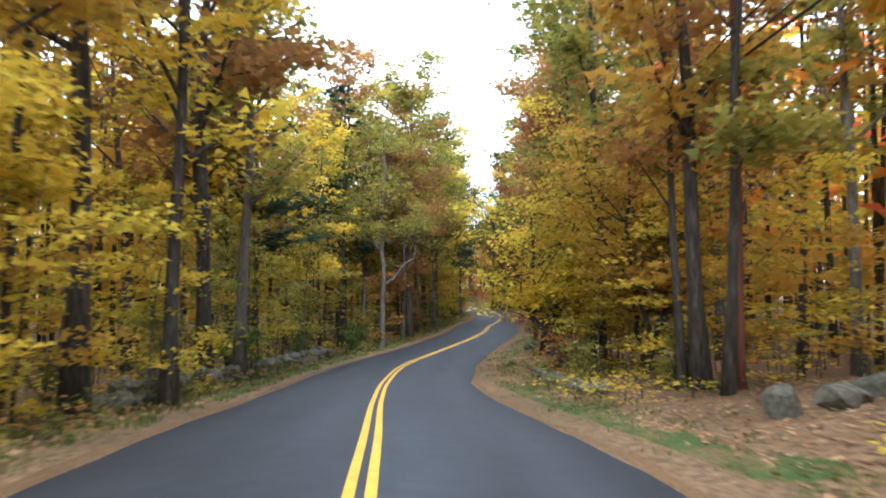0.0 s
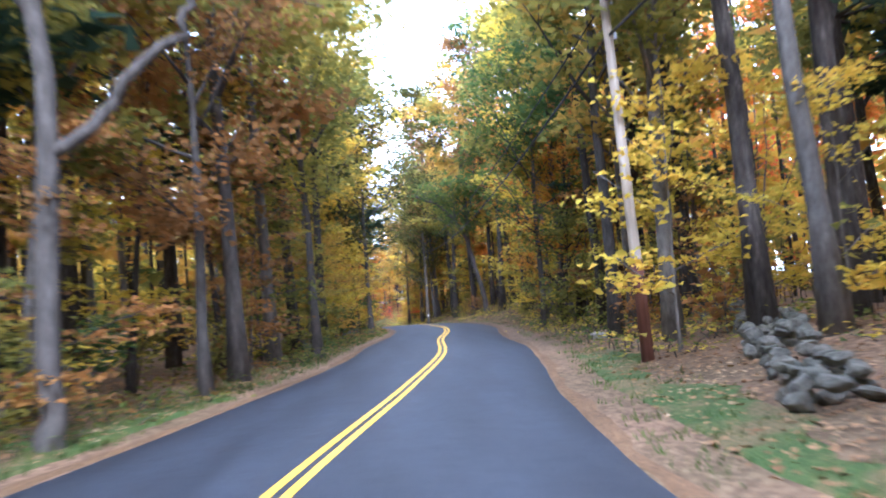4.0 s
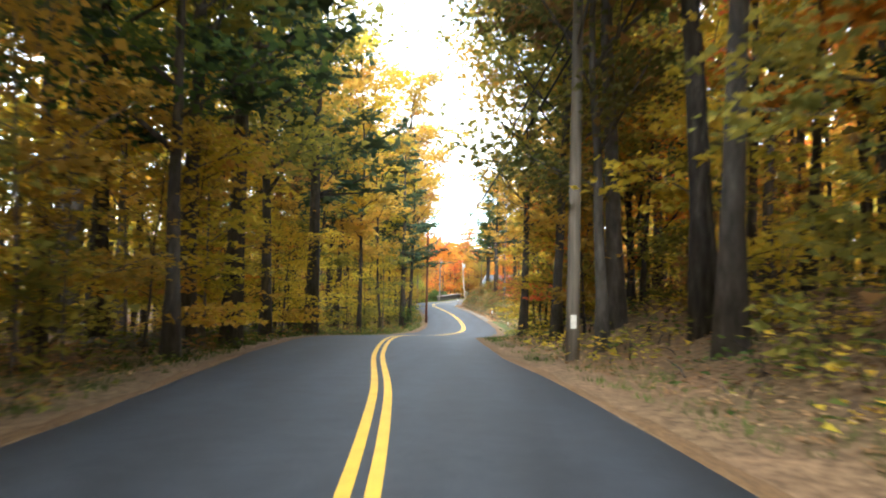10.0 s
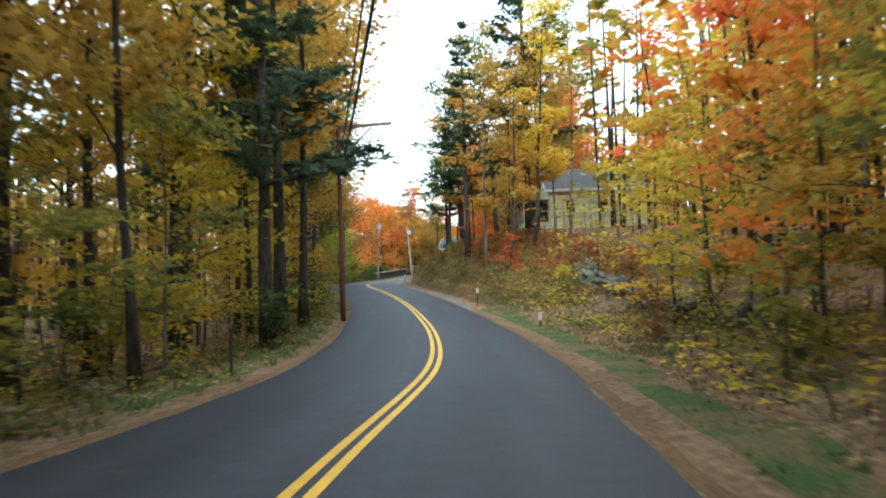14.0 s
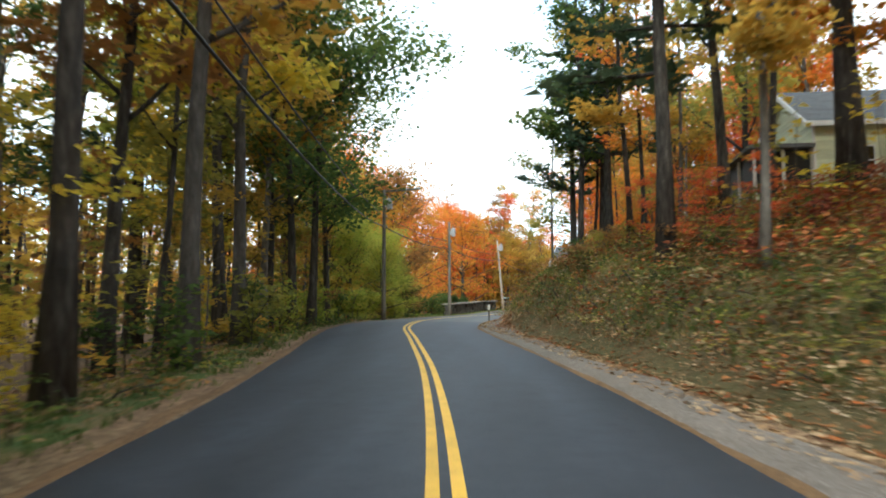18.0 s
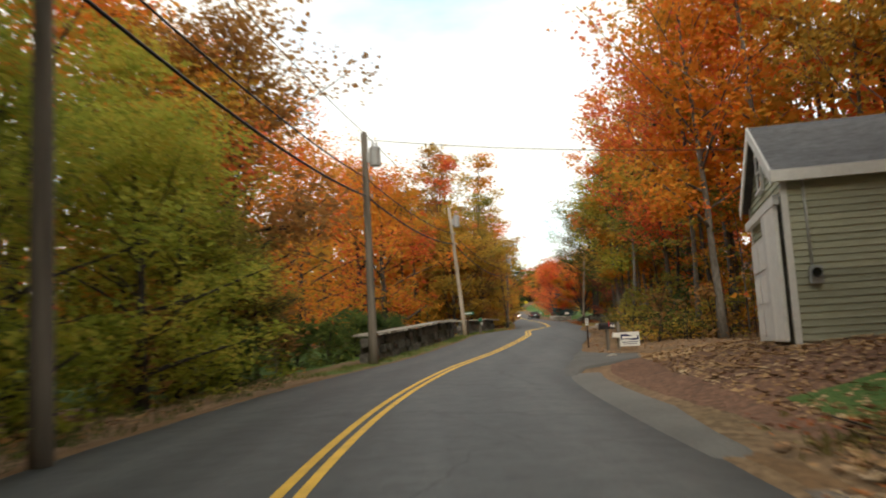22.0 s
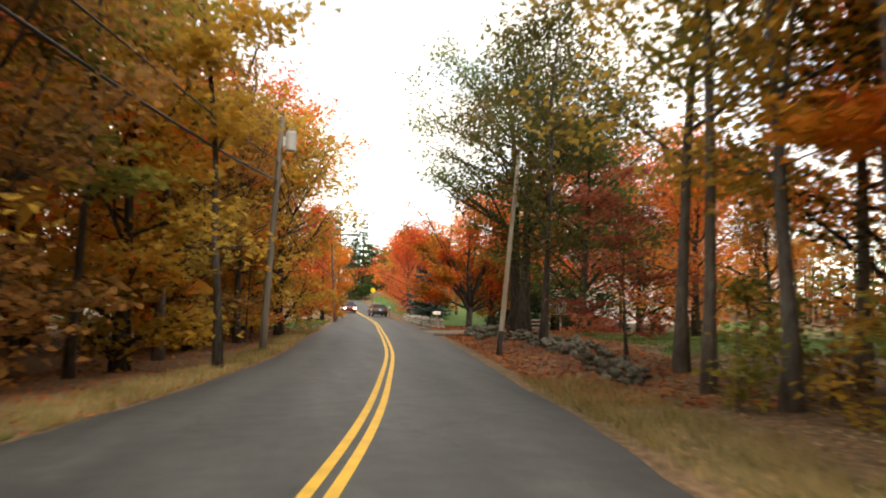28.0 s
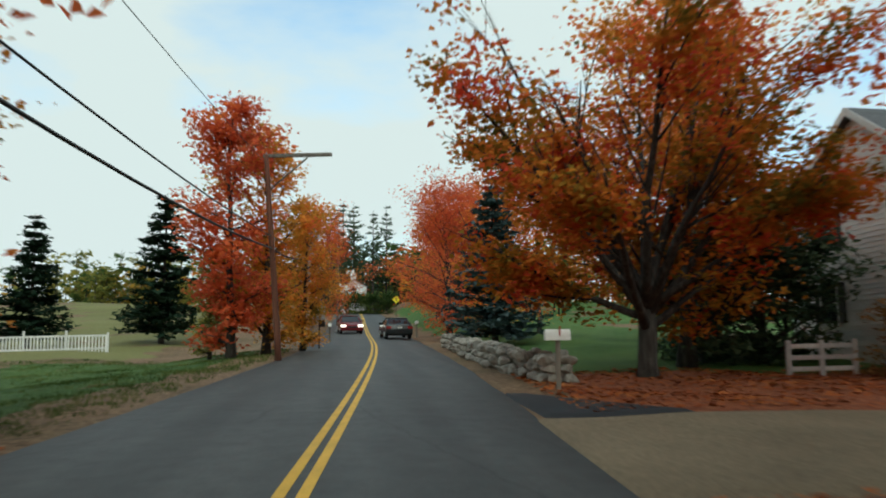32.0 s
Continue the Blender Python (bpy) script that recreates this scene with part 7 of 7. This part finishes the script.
for kind, x, y, k, leaf, word in ((HIGH, 14.4, 303.4, 0.95, L_LIME, "yellow green"), (HIGH, 17.2, 301.6, 1.0, L_OLIVE, "olive green"), (LOWM, 21.5, 304.5, 0.95, L_RUST, "rusty orange"), (LOWM, 24.0, 309.0, 1.0, L_ORANGE, "orange"), (LOWM, 20.5, 312.5, 0.85, L_OAK, "dull green"), (LOWM, 22.5, 318.0, 0.9, L_ORANGE, "orange"), (LOWM, 28.0, 303.0, 1.0, L_RUST, "rusty")):
    stand(kind[int(y) % 2], "maple_tree", f"broad tree with {word} leaves beside the earth drive", "tree", leaf, x, y, k, x)
for kind, x, y, k, leaf, word in ((HIGH, 17.2, 319.0, 1.1, L_GOLD, "golden"), (HIGH, 20.0, 316.5, 1.1, L_ORANGE, "orange"), (LOWM, 25.5, 334.0, 0.7, L_ORANGE, "orange"), (LOWM, 32.5, 341.0, 0.85, L_ORANGE, "orange")):
    stand(kind[int(x) % 2], "maple_tree", f"broad tree with {word} leaves beside the lawn", "tree", leaf, x, y, k, x, M_BARK_PALE if kind is HIGH else None)
stand(HIGH[0], "maple_tree", "small golden maple before a thick dark trunk", "tree", L_GOLD, -1.1, 193.4, 0.58, 1.0)
for y in (269.0, 272.5, 275.5, 279.5, 283.0):
    stand(YEW[0], "round_shrub", "rounded dark green garden shrub behind the wall", "shrub", L_GREEN, float(road_x(y)) - 7.4, y, 0.48, y)
stand(BARE, "bare_tree", "nearly leafless grey tree beside the yard", "tree", L_RUST, 26.5, 410.0, 0.9, 2.0)
stand(SPRUCE[0], "spruce_tree", "dark green conical spruce on the lawn", "spruce", L_SPRUCE, 2.1, 406.0, 1.0, 0.3)
stand(SPRUCE[1], "spruce_tree", "dark green conical spruce on the lawn", "spruce", L_SPRUCE, -6.6, 404.5, 0.85, 1.3)
stand(SPRUCE[1], "spruce_tree", "blue-green spruce beside the yard wall", "spruce", L_BLUE, 21.8, 381.0, 0.72, 2.3)
for x in (15.4, 16.9, 18.3, 19.8, 21.4, 23.0):
    stand(YEW[0], "yew_shrub", "dark evergreen shrub before the white house", "shrub", L_GREEN, x, 466.0 + 0.4 * math.sin(x), 0.85, x)
stand(PINES[0], "pine_tree", "tall dark pine on the hill", "pine tree", L_PINE, 12.0, 462.0, 0.7, 2.3)
stand(PINES[1], "pine_tree", "tall dark pine on the hill", "pine tree", L_PINE, 14.5, 488.0, 0.8, 1.0)
stand(PINES[0], "pine_tree", "tall dark pine on the hill", "pine tree", L_PINE, 19.0, 492.0, 0.8, 4.0)
for x, y, k in ((25.4, 367.5, 1.05), (27.2, 367.0, 1.25), (28.6, 368.2, 1.1), (26.4, 368.6, 1.15)):
    stand(YEW[0], "yew_shrub", "dense dark evergreen shrub before the house", "shrub", L_PINE, x, y, k, y)
stand(SHRUB[1], "withered_shrub", "withered brown shrub at the fence's end", "shrub", L_RUST, 27.9, 362.4, 0.95, 1.0)
rng = rng_of(410)
n = 5200
p = rng.uniform(-1, 1, (n, 3))
side = rng.integers(0, 3, n)
p[np.arange(n), side] = np.where(p[np.arange(n), side] > 0, 1, -1) * rng.uniform(0.9, 1.04, n)
p = p * (1.2, 0.32, 0.58) + (0, 0, 0.6)
hedge = new("hedge")
hedge.location = (29.4, 362.15, ground_at(29.4, 362.15))
tagged(hedge, "low clipped dark evergreen hedge before the house", "hedge")
part("stems", boxed(-1.12, -0.25, -0.2, 1.12, 0.25, 1.08, 0.05), M_BARK, hedge)
hang("leaves", quads("leaves", leaves(rng, p, 0.07, 0.8, 1.35, True), L_SPRUCE), hedge)
for x, y in ((31.35, 361.9), (33.85, 361.9), (36.6, 361.9)):
    stand(SPRUCE[0], "cone_shrub", "small clipped conical evergreen by the house", "shrub", L_SPRUCE, x, y, 0.19, y)
for x, y, k in ((7.6, 218.0, 0.85), (6.2, 239.0, 0.7), (7.8, 235.5, 0.75)):
    stand(PINES[int(y) % 2], "pine_tree", "white pine with layered branches on the bank", "pine tree", L_PINE, x, y, k, y)
stand(PINES[0], "pine_tree", "white pine leaning over the road", "pine tree", L_PINE, -0.2, 178.5, 0.8, 1.5)
stand(PINES[1], "pine_tree", "white pine at the road's edge", "pine tree", L_PINE, -0.9, 184.0, 0.85, 2.5)
stand(PINES[0], "pine_tree", "tall white pine over the road", "pine tree", L_PINE, 0.6, 108.0, 0.95, 3.5)

# ---- woods ----
YEL = [("yellow", 5), ("gold", 3), ("olive", 3), ("rust", 1)]
MIX_R = [("yellow", 3), ("gold", 3), ("orange", 2), ("olive", 2), ("rust", 1)]
FALL = [("orange", 5), ("gold", 3), ("rust", 1), ("red", 1), ("olive", 1)]
REDW = [("red", 2), ("orange", 5), ("gold", 4), ("olive", 1)]
FIRST = "wood beside the road"
scatter(101, -1, -14, 246, 5.6, 9.5, 5.0, TALL + SLIM + SLIM, YEL, FIRST)
scatter(102, -1, -14, 246, 9.5, 18, 4.0, TALL + SLIM, YEL + [("green", 1)], FIRST)
scatter(104, 1, -14, 100, 6.2, 10, 4.8, TALL + SLIM + SLIM, YEL + [("rust", 1)], FIRST)
BANK = [("orange", 4), ("yellow", 3), ("gold", 2), ("olive", 1)]
scatter(105, 1, 100, 168, 8.5, 13.5, 5.0, TALL + SLIM + SLIM, MIX_R, FIRST)
scatter(106, 1, -14, 168, 12, 20, 4.2, TALL + SLIM, MIX_R, FIRST)
scatter(141, 1, 168, 226, 8.0, 18, 6.5, SLIM, BANK, FIRST, 0.5)
scatter(116, 1, 265, 287, 7.5, 14, 2.0, SLIM, REDW, FIRST, 0.3)
scatter(117, 1, 300.5, 317, 6.2, 13, 0.9, SLIM, FALL, FIRST, 0.1)
scatter(119, -1, 311, 342, 6.0, 10, 4.4, SLIM, FALL, FIRST)
EDGE = "young trees at the wood's edge"
scatter(108, -1, -10, 196, 4.9, 9.0, 3.2, YOUNG, [("yellow", 5), ("olive", 3), ("gold", 2)], EDGE, kind_name="sapling")
scatter(163, -1, 196, 246, 6.3, 12.0, 2.6, YOUNG, [("gold", 4), ("yellow", 2), ("olive", 2), ("rust", 2)], EDGE, kind_name="sapling")
scatter(109, 1, -10, 172, 6.0, 11.0, 3.0, YOUNG, [("yellow", 5), ("olive", 2), ("gold", 2)], EDGE, kind_name="sapling")
scatter(111, 1, 100, 172, 10, 17, 4.0, YOUNG, [("yellow", 4), ("orange", 2), ("gold", 3)], EDGE, kind_name="sapling")
scatter(164, 1, 140, 180, 6.4, 9.5, 1.7, YOUNG, [("gold", 4), ("yellow", 3), ("orange", 2)], EDGE, kind_name="sapling")
scatter(165, -1, 84, 152, 5.0, 7.6, 1.8, YOUNG, [("yellow", 5), ("gold", 4), ("orange", 1)], EDGE, kind_name="sapling")
scatter(161, 1, 70, 100, 6.4, 9.5, 1.8, YOUNG, [("yellow", 5), ("olive", 1)], EDGE, kind_name="sapling")
scatter(162, 1, 24, 36, 7.5, 10.5, 3.0, YOUNG, [("yellow", 5), ("gold", 2)], EDGE, kind_name="sapling")
scatter(118, 1, 264, 290, 6.5, 12, 2.6, YOUNG, FALL, EDGE, kind_name="sapling")
scatter(121, -1, 311, 343, 5.5, 11, 3.0, YOUNG, FALL, EDGE, kind_name="sapling")
LOW = "shrubs along the verge"
scatter(112, -1, -10, 225, 4.6, 7.5, 3.2, SHRUB, [("olive", 4), ("yellow", 2), ("green", 3)], LOW, kind_name="shrub")
scatter(113, 1, -10, 196, 5.5, 9.5, 4.0, SHRUB, [("olive", 4), ("yellow", 2), ("rust", 2)], LOW, kind_name="shrub")
scatter(122, 1, 194, 228, 6.6, 12, 1.2, SHRUB, [("rust", 2), ("wine", 4), ("red", 2), ("olive", 2), ("gold", 1)], LOW, kind_name="shrub")
scatter(114, -1, 40, 245, 8, 14, 15, PINES, [("green", 1)], "pines in the wood", kind_name="pine_tree")
scatter(115, 1, 60, 160, 9, 15, 26, PINES, [("green", 1)], "pines in the wood", kind_name="pine_tree")
OPEN = [o for o in OPEN if o[1] not in (255, 222, 226)] + [(11.5, 225, 28, 241), (4, 250.5, 14, 258.5)]
scatter(130, 1, 208, 247, 7.0, 17, 4.0, SLIM, [("orange", 2), ("olive", 3), ("green", 2), ("gold", 3)], FIRST, 0.6)
scatter(131, 1, 216, 246, 7.5, 15, 14, PINES, [("green", 1)], "pines in the wood", kind_name="pine_tree")
scatter(132, 1, 240, 262, 15, 26, 1.8, SLIM + TALL, FALL, FIRST, 0.6)
scatter(153, -1, 225, 247, 5.0, 9.5, 0.95, SHRUB, [("lime", 4), ("green", 2), ("olive", 2), ("rust", 1)], LOW, kind_name="shrub")
scatter(154, -1, 226, 247, 8, 13, 2.8, SLIM, [("gold", 3), ("olive", 3), ("lime", 2)], FIRST)
scatter(123, -1, 247, 264.5, 5.4, 7.0, 0.9, SHRUB, [("lime", 5), ("green", 2), ("rust", 1)], LOW, kind_name="shrub")
scatter(124, -1, 247, 264.5, 6.5, 11.0, 1.3, YOUNG, [("lime", 5), ("olive", 2), ("gold", 1)], EDGE, kind_name="sapling")
scatter(125, -1, 268, 286, 6.5, 9.0, 3.0, SHRUB, [("green", 1)], LOW, kind_name="shrub")
for x, y, k in ((9.8, 206.0, 0.4), (9.4, 214.5, 0.35), (8.6, 217.5, 0.36), (7.8, 224.5, 0.42), (9.2, 226.0, 0.4)):
    stand(YOUNG[int(y) % 4], "sapling", "small red-leaved tree on the bank", "sapling", L_RED, x, y, k, y)
scatter(126, 1, 222, 242, 5.2, 10, 0.55, SHRUB, [("oak", 2), ("green", 3), ("olive", 3), ("rust", 4)], LOW, kind_name="shrub")
scatter(127, 1, 264, 287, 6.2, 8.5, 1.6, SHRUB, [("olive", 4), ("green", 3), ("rust", 2)], LOW, kind_name="shrub")
scatter(128, 1, 299, 318, 5.2, 8.5, 1.6, SHRUB, [("olive", 4), ("gold", 3), ("rust", 2)], LOW, kind_name="shrub")
scatter(129, 1, 254, 263, 14.5, 22, 1.0, SLIM, FALL, FIRST)
undergrowth("undergrowth", 304, 1, 188, 246, 4.7, 12, 1700, [L_FALLEN_RED, L_OLIVE, L_DRY, L_FALLEN], "low dry grass and brown brambles on the bank", 0.08, 0.4, 0.07, 30)
OPEN += [(-40, 262, 3.5, 311), (4, 222, 30, 262)]
far_woods("woods", 201, -1, -30, 190, 16, 60, 600, [L_OLIVE, L_GOLD, L_YELLOW], "deep mixed autumn wood of yellow and olive trees")
far_woods("woods", 202, 1, -30, 250, 18, 60, 700, [L_GOLD, L_YELLOW, L_ORANGE, L_OLIVE], "deep autumn wood of gold and orange trees")
far_woods("woods", 203, 1, 258, 330, 14, 70, 230, [L_ORANGE, L_RED, L_GOLD], "deep autumn wood of orange and red trees")
scatter(151, -1, 343, 357, 6.2, 13, 1.2, SHRUB, [("olive", 2), ("orange", 3), ("rust", 3)], LOW, kind_name="shrub")
scatter(152, -1, 341, 357, 7.0, 13, 1.6, YOUNG, FALL, EDGE, kind_name="sapling")
far_woods("woods", 204, -1, 306, 346, 11, 50, 130, [L_ORANGE, L_GOLD], "deep autumn wood of orange trees", 14)
far_woods("woods", 205, -1, 425, 560, 40, 160, 260, [L_OLIVE, L_GREEN, L_GOLD], "far wooded edge of an open field", 9, 1.0)
far_woods("woods", 206, 1, 412, 600, 9, 90, 240, [L_ORANGE, L_RED, L_GREEN], "far autumn trees beyond the yards", 11, 0.7)
far_woods("woods", 207, -1, 415, 560, 6, 34, 150, [L_ORANGE, L_OLIVE, L_GREEN], "far autumn trees along the road", 10, 0.7)
far_woods("woods", 208, -1, 500, 640, -40, 80, 200, [L_GREEN, L_OLIVE], "far dark trees on the hill", 13, 1.0)
far_woods("woods", 211, 1, 503, 545, -28, 32, 110, [L_PINE, L_PINE, L_GREEN], "dark pines on the hill where the road bends away", 15, 0.8)
far_woods("woods", 212, -1, 190, 262, 17, 60, 180, [L_GOLD, L_OLIVE, L_RUST], "thin autumn wood beside the bend", 12, 0.5)
far_woods("woods", 209, -1, 262, 345, 28, 80, 120, [L_ORANGE, L_GOLD, L_OLIVE], "autumn trees beyond the lawn", 13, 0.6)
far_woods("woods", 210, 1, 330, 420, 42, 90, 130, [L_GREEN, L_ORANGE, L_RUST], "trees behind the farmhouse", 13, 0.6)
undergrowth("undergrowth", 301, -1, -14, 250, 6.5, 20, 900, [L_YELLOW, L_YELLOW, L_OLIVE, L_GOLD], "layered yellow undergrowth beneath the forest trees")
undergrowth("undergrowth", 302, 1, -14, 222, 8.5, 22, 800, [L_YELLOW, L_OLIVE, L_GOLD, L_YELLOW], "layered yellow undergrowth beneath the forest trees")
undergrowth("undergrowth", 303, 1, 262, 318, 8, 22, 260, [L_GOLD, L_ORANGE, L_OLIVE], "thin orange undergrowth beneath the trees")
undergrowth("undergrowth", 307, 1, 263, 289, 5.4, 9.5, 420, [L_GOLD, L_OLIVE, L_OAK], "low olive and gold plants under the trees", 0.2, 1.1, 0.11, 26)
undergrowth("undergrowth", 305, -1, -10, 250, 4.3, 7.5, 1150, [L_OLIVE, L_GREEN, L_RUST], "low green plants along the verge", 0.1, 0.5, 0.1, 20)
undergrowth("undergrowth", 306, 1, -10, 200, 4.8, 9.5, 1500, [L_OLIVE, L_YELLOW, L_GREEN], "low plants among fallen leaves", 0.1, 0.5, 0.1, 20)
undergrowth("undergrowth", 308, 1, 194, 241, 7.5, 12.5, 900, [L_FALLEN_RED, L_DARKRED, L_OLIVE], "low red and brown brambles along the bank", 0.15, 0.8, 0.1, 28)
strewn("fallen_leaves", "brown fallen leaves strewn on the bank", 501, -5, 192, 4.2, 12, 50000, L_FALLEN, 0.085)
strewn("fallen_leaves", "brown fallen leaves strewn on the grassy bank", 511, 192, 244, 4.2, 12, 9000, L_FALLEN, 0.085)
strewn("fallen_leaves", "brown fallen leaves strewn under the trees", 502, -5, 262, -9.5, -4.1, 34000, L_FALLEN)
strewn("fallen_leaves", "brown fallen leaves strewn in the yard", 503, 264.5, 345, 3.3, 12, 19000, L_FALLEN, 0.075)
strewn("fallen_leaves", "orange maple leaves strewn on the grass", 504, 356.0, 365, 3.8, 30, 14000, L_FALLEN_RED, 0.11, 0.06)
strewn("fallen_leaves", "orange leaves strewn along the verge", 505, 300, 354, -9, -3.6, 10000, L_FALLEN_RED, 0.075)
strewn("fallen_leaves", "brown fallen leaves strewn in the yard", 507, 243, 264, 5.3, 15, 17000, L_FALLEN, 0.09, 0.06)
strewn("fallen_leaves", "red-brown maple leaves strewn beside the wall", 508, 314, 350, 3.4, 7.6, 9000, L_FALLEN_RED, 0.1, 0.05)
strewn("fallen_leaves", "red-brown fallen leaves on the steep bank", 509, 192, 246, 5.0, 13, 9000, L_FALLEN_RED, 0.09, 0.06)
strewn("fallen_leaves", "pale fallen leaves on the steep bank", 510, 192, 246, 4.4, 7.5, 9000, L_PALE, 0.09, 0.06)
tufts("grass_tufts", "green grass and weeds low on the bank", 607, 192, 246, 4.8, 9.5, 26000, L_BLADE, 0.26)
strewn("fallen_leaves", "pale leaves along the gravel shoulder", 506, 194, 244, 3.25, 4.9, 8000, L_FALLEN, 0.08)
strewn("fallen_leaves", "red-brown leaves along the foot of the bank", 512, 194, 244, 3.9, 5.8, 7000, L_FALLEN_RED, 0.08)
tufts("grass_tufts", "short green grass along the verge", 601, 0, 196, 3.7, 5.4, 10000, L_BLADE, 0.11)
tufts("grass_tufts", "short green grass along the verge", 602, 0, 262, -5.8, -3.8, 28000, L_BLADE, 0.16)
tufts("grass_tufts", "short green grass of the lawn", 603, 354, 386, -22, -4.0, 42000, L_BLADE, 0.1)
tufts("grass_tufts", "short green grass of the yard lawn", 609, 322, 336, 7.8, 17, 12000, L_BLADE, 0.1)
tufts("grass_tufts", "dry grass along the verge", 604, 302, 320, 3.2, 5.0, 4500, L_DRY, 0.2)
tufts("grass_tufts", "short grass below the stone wall", 605, 262, 311, -4.4, -3.5, 6000, L_BLADE, 0.13)
tufts("grass_tufts", "dry grass along the leaf-strewn verge", 608, 311, 352, -4.8, -3.4, 6000, L_DRY, 0.17)
tufts("grass_tufts", "grass on the steep bank", 606, 190, 246, 4.6, 11, 15000, L_DRY, 0.2)
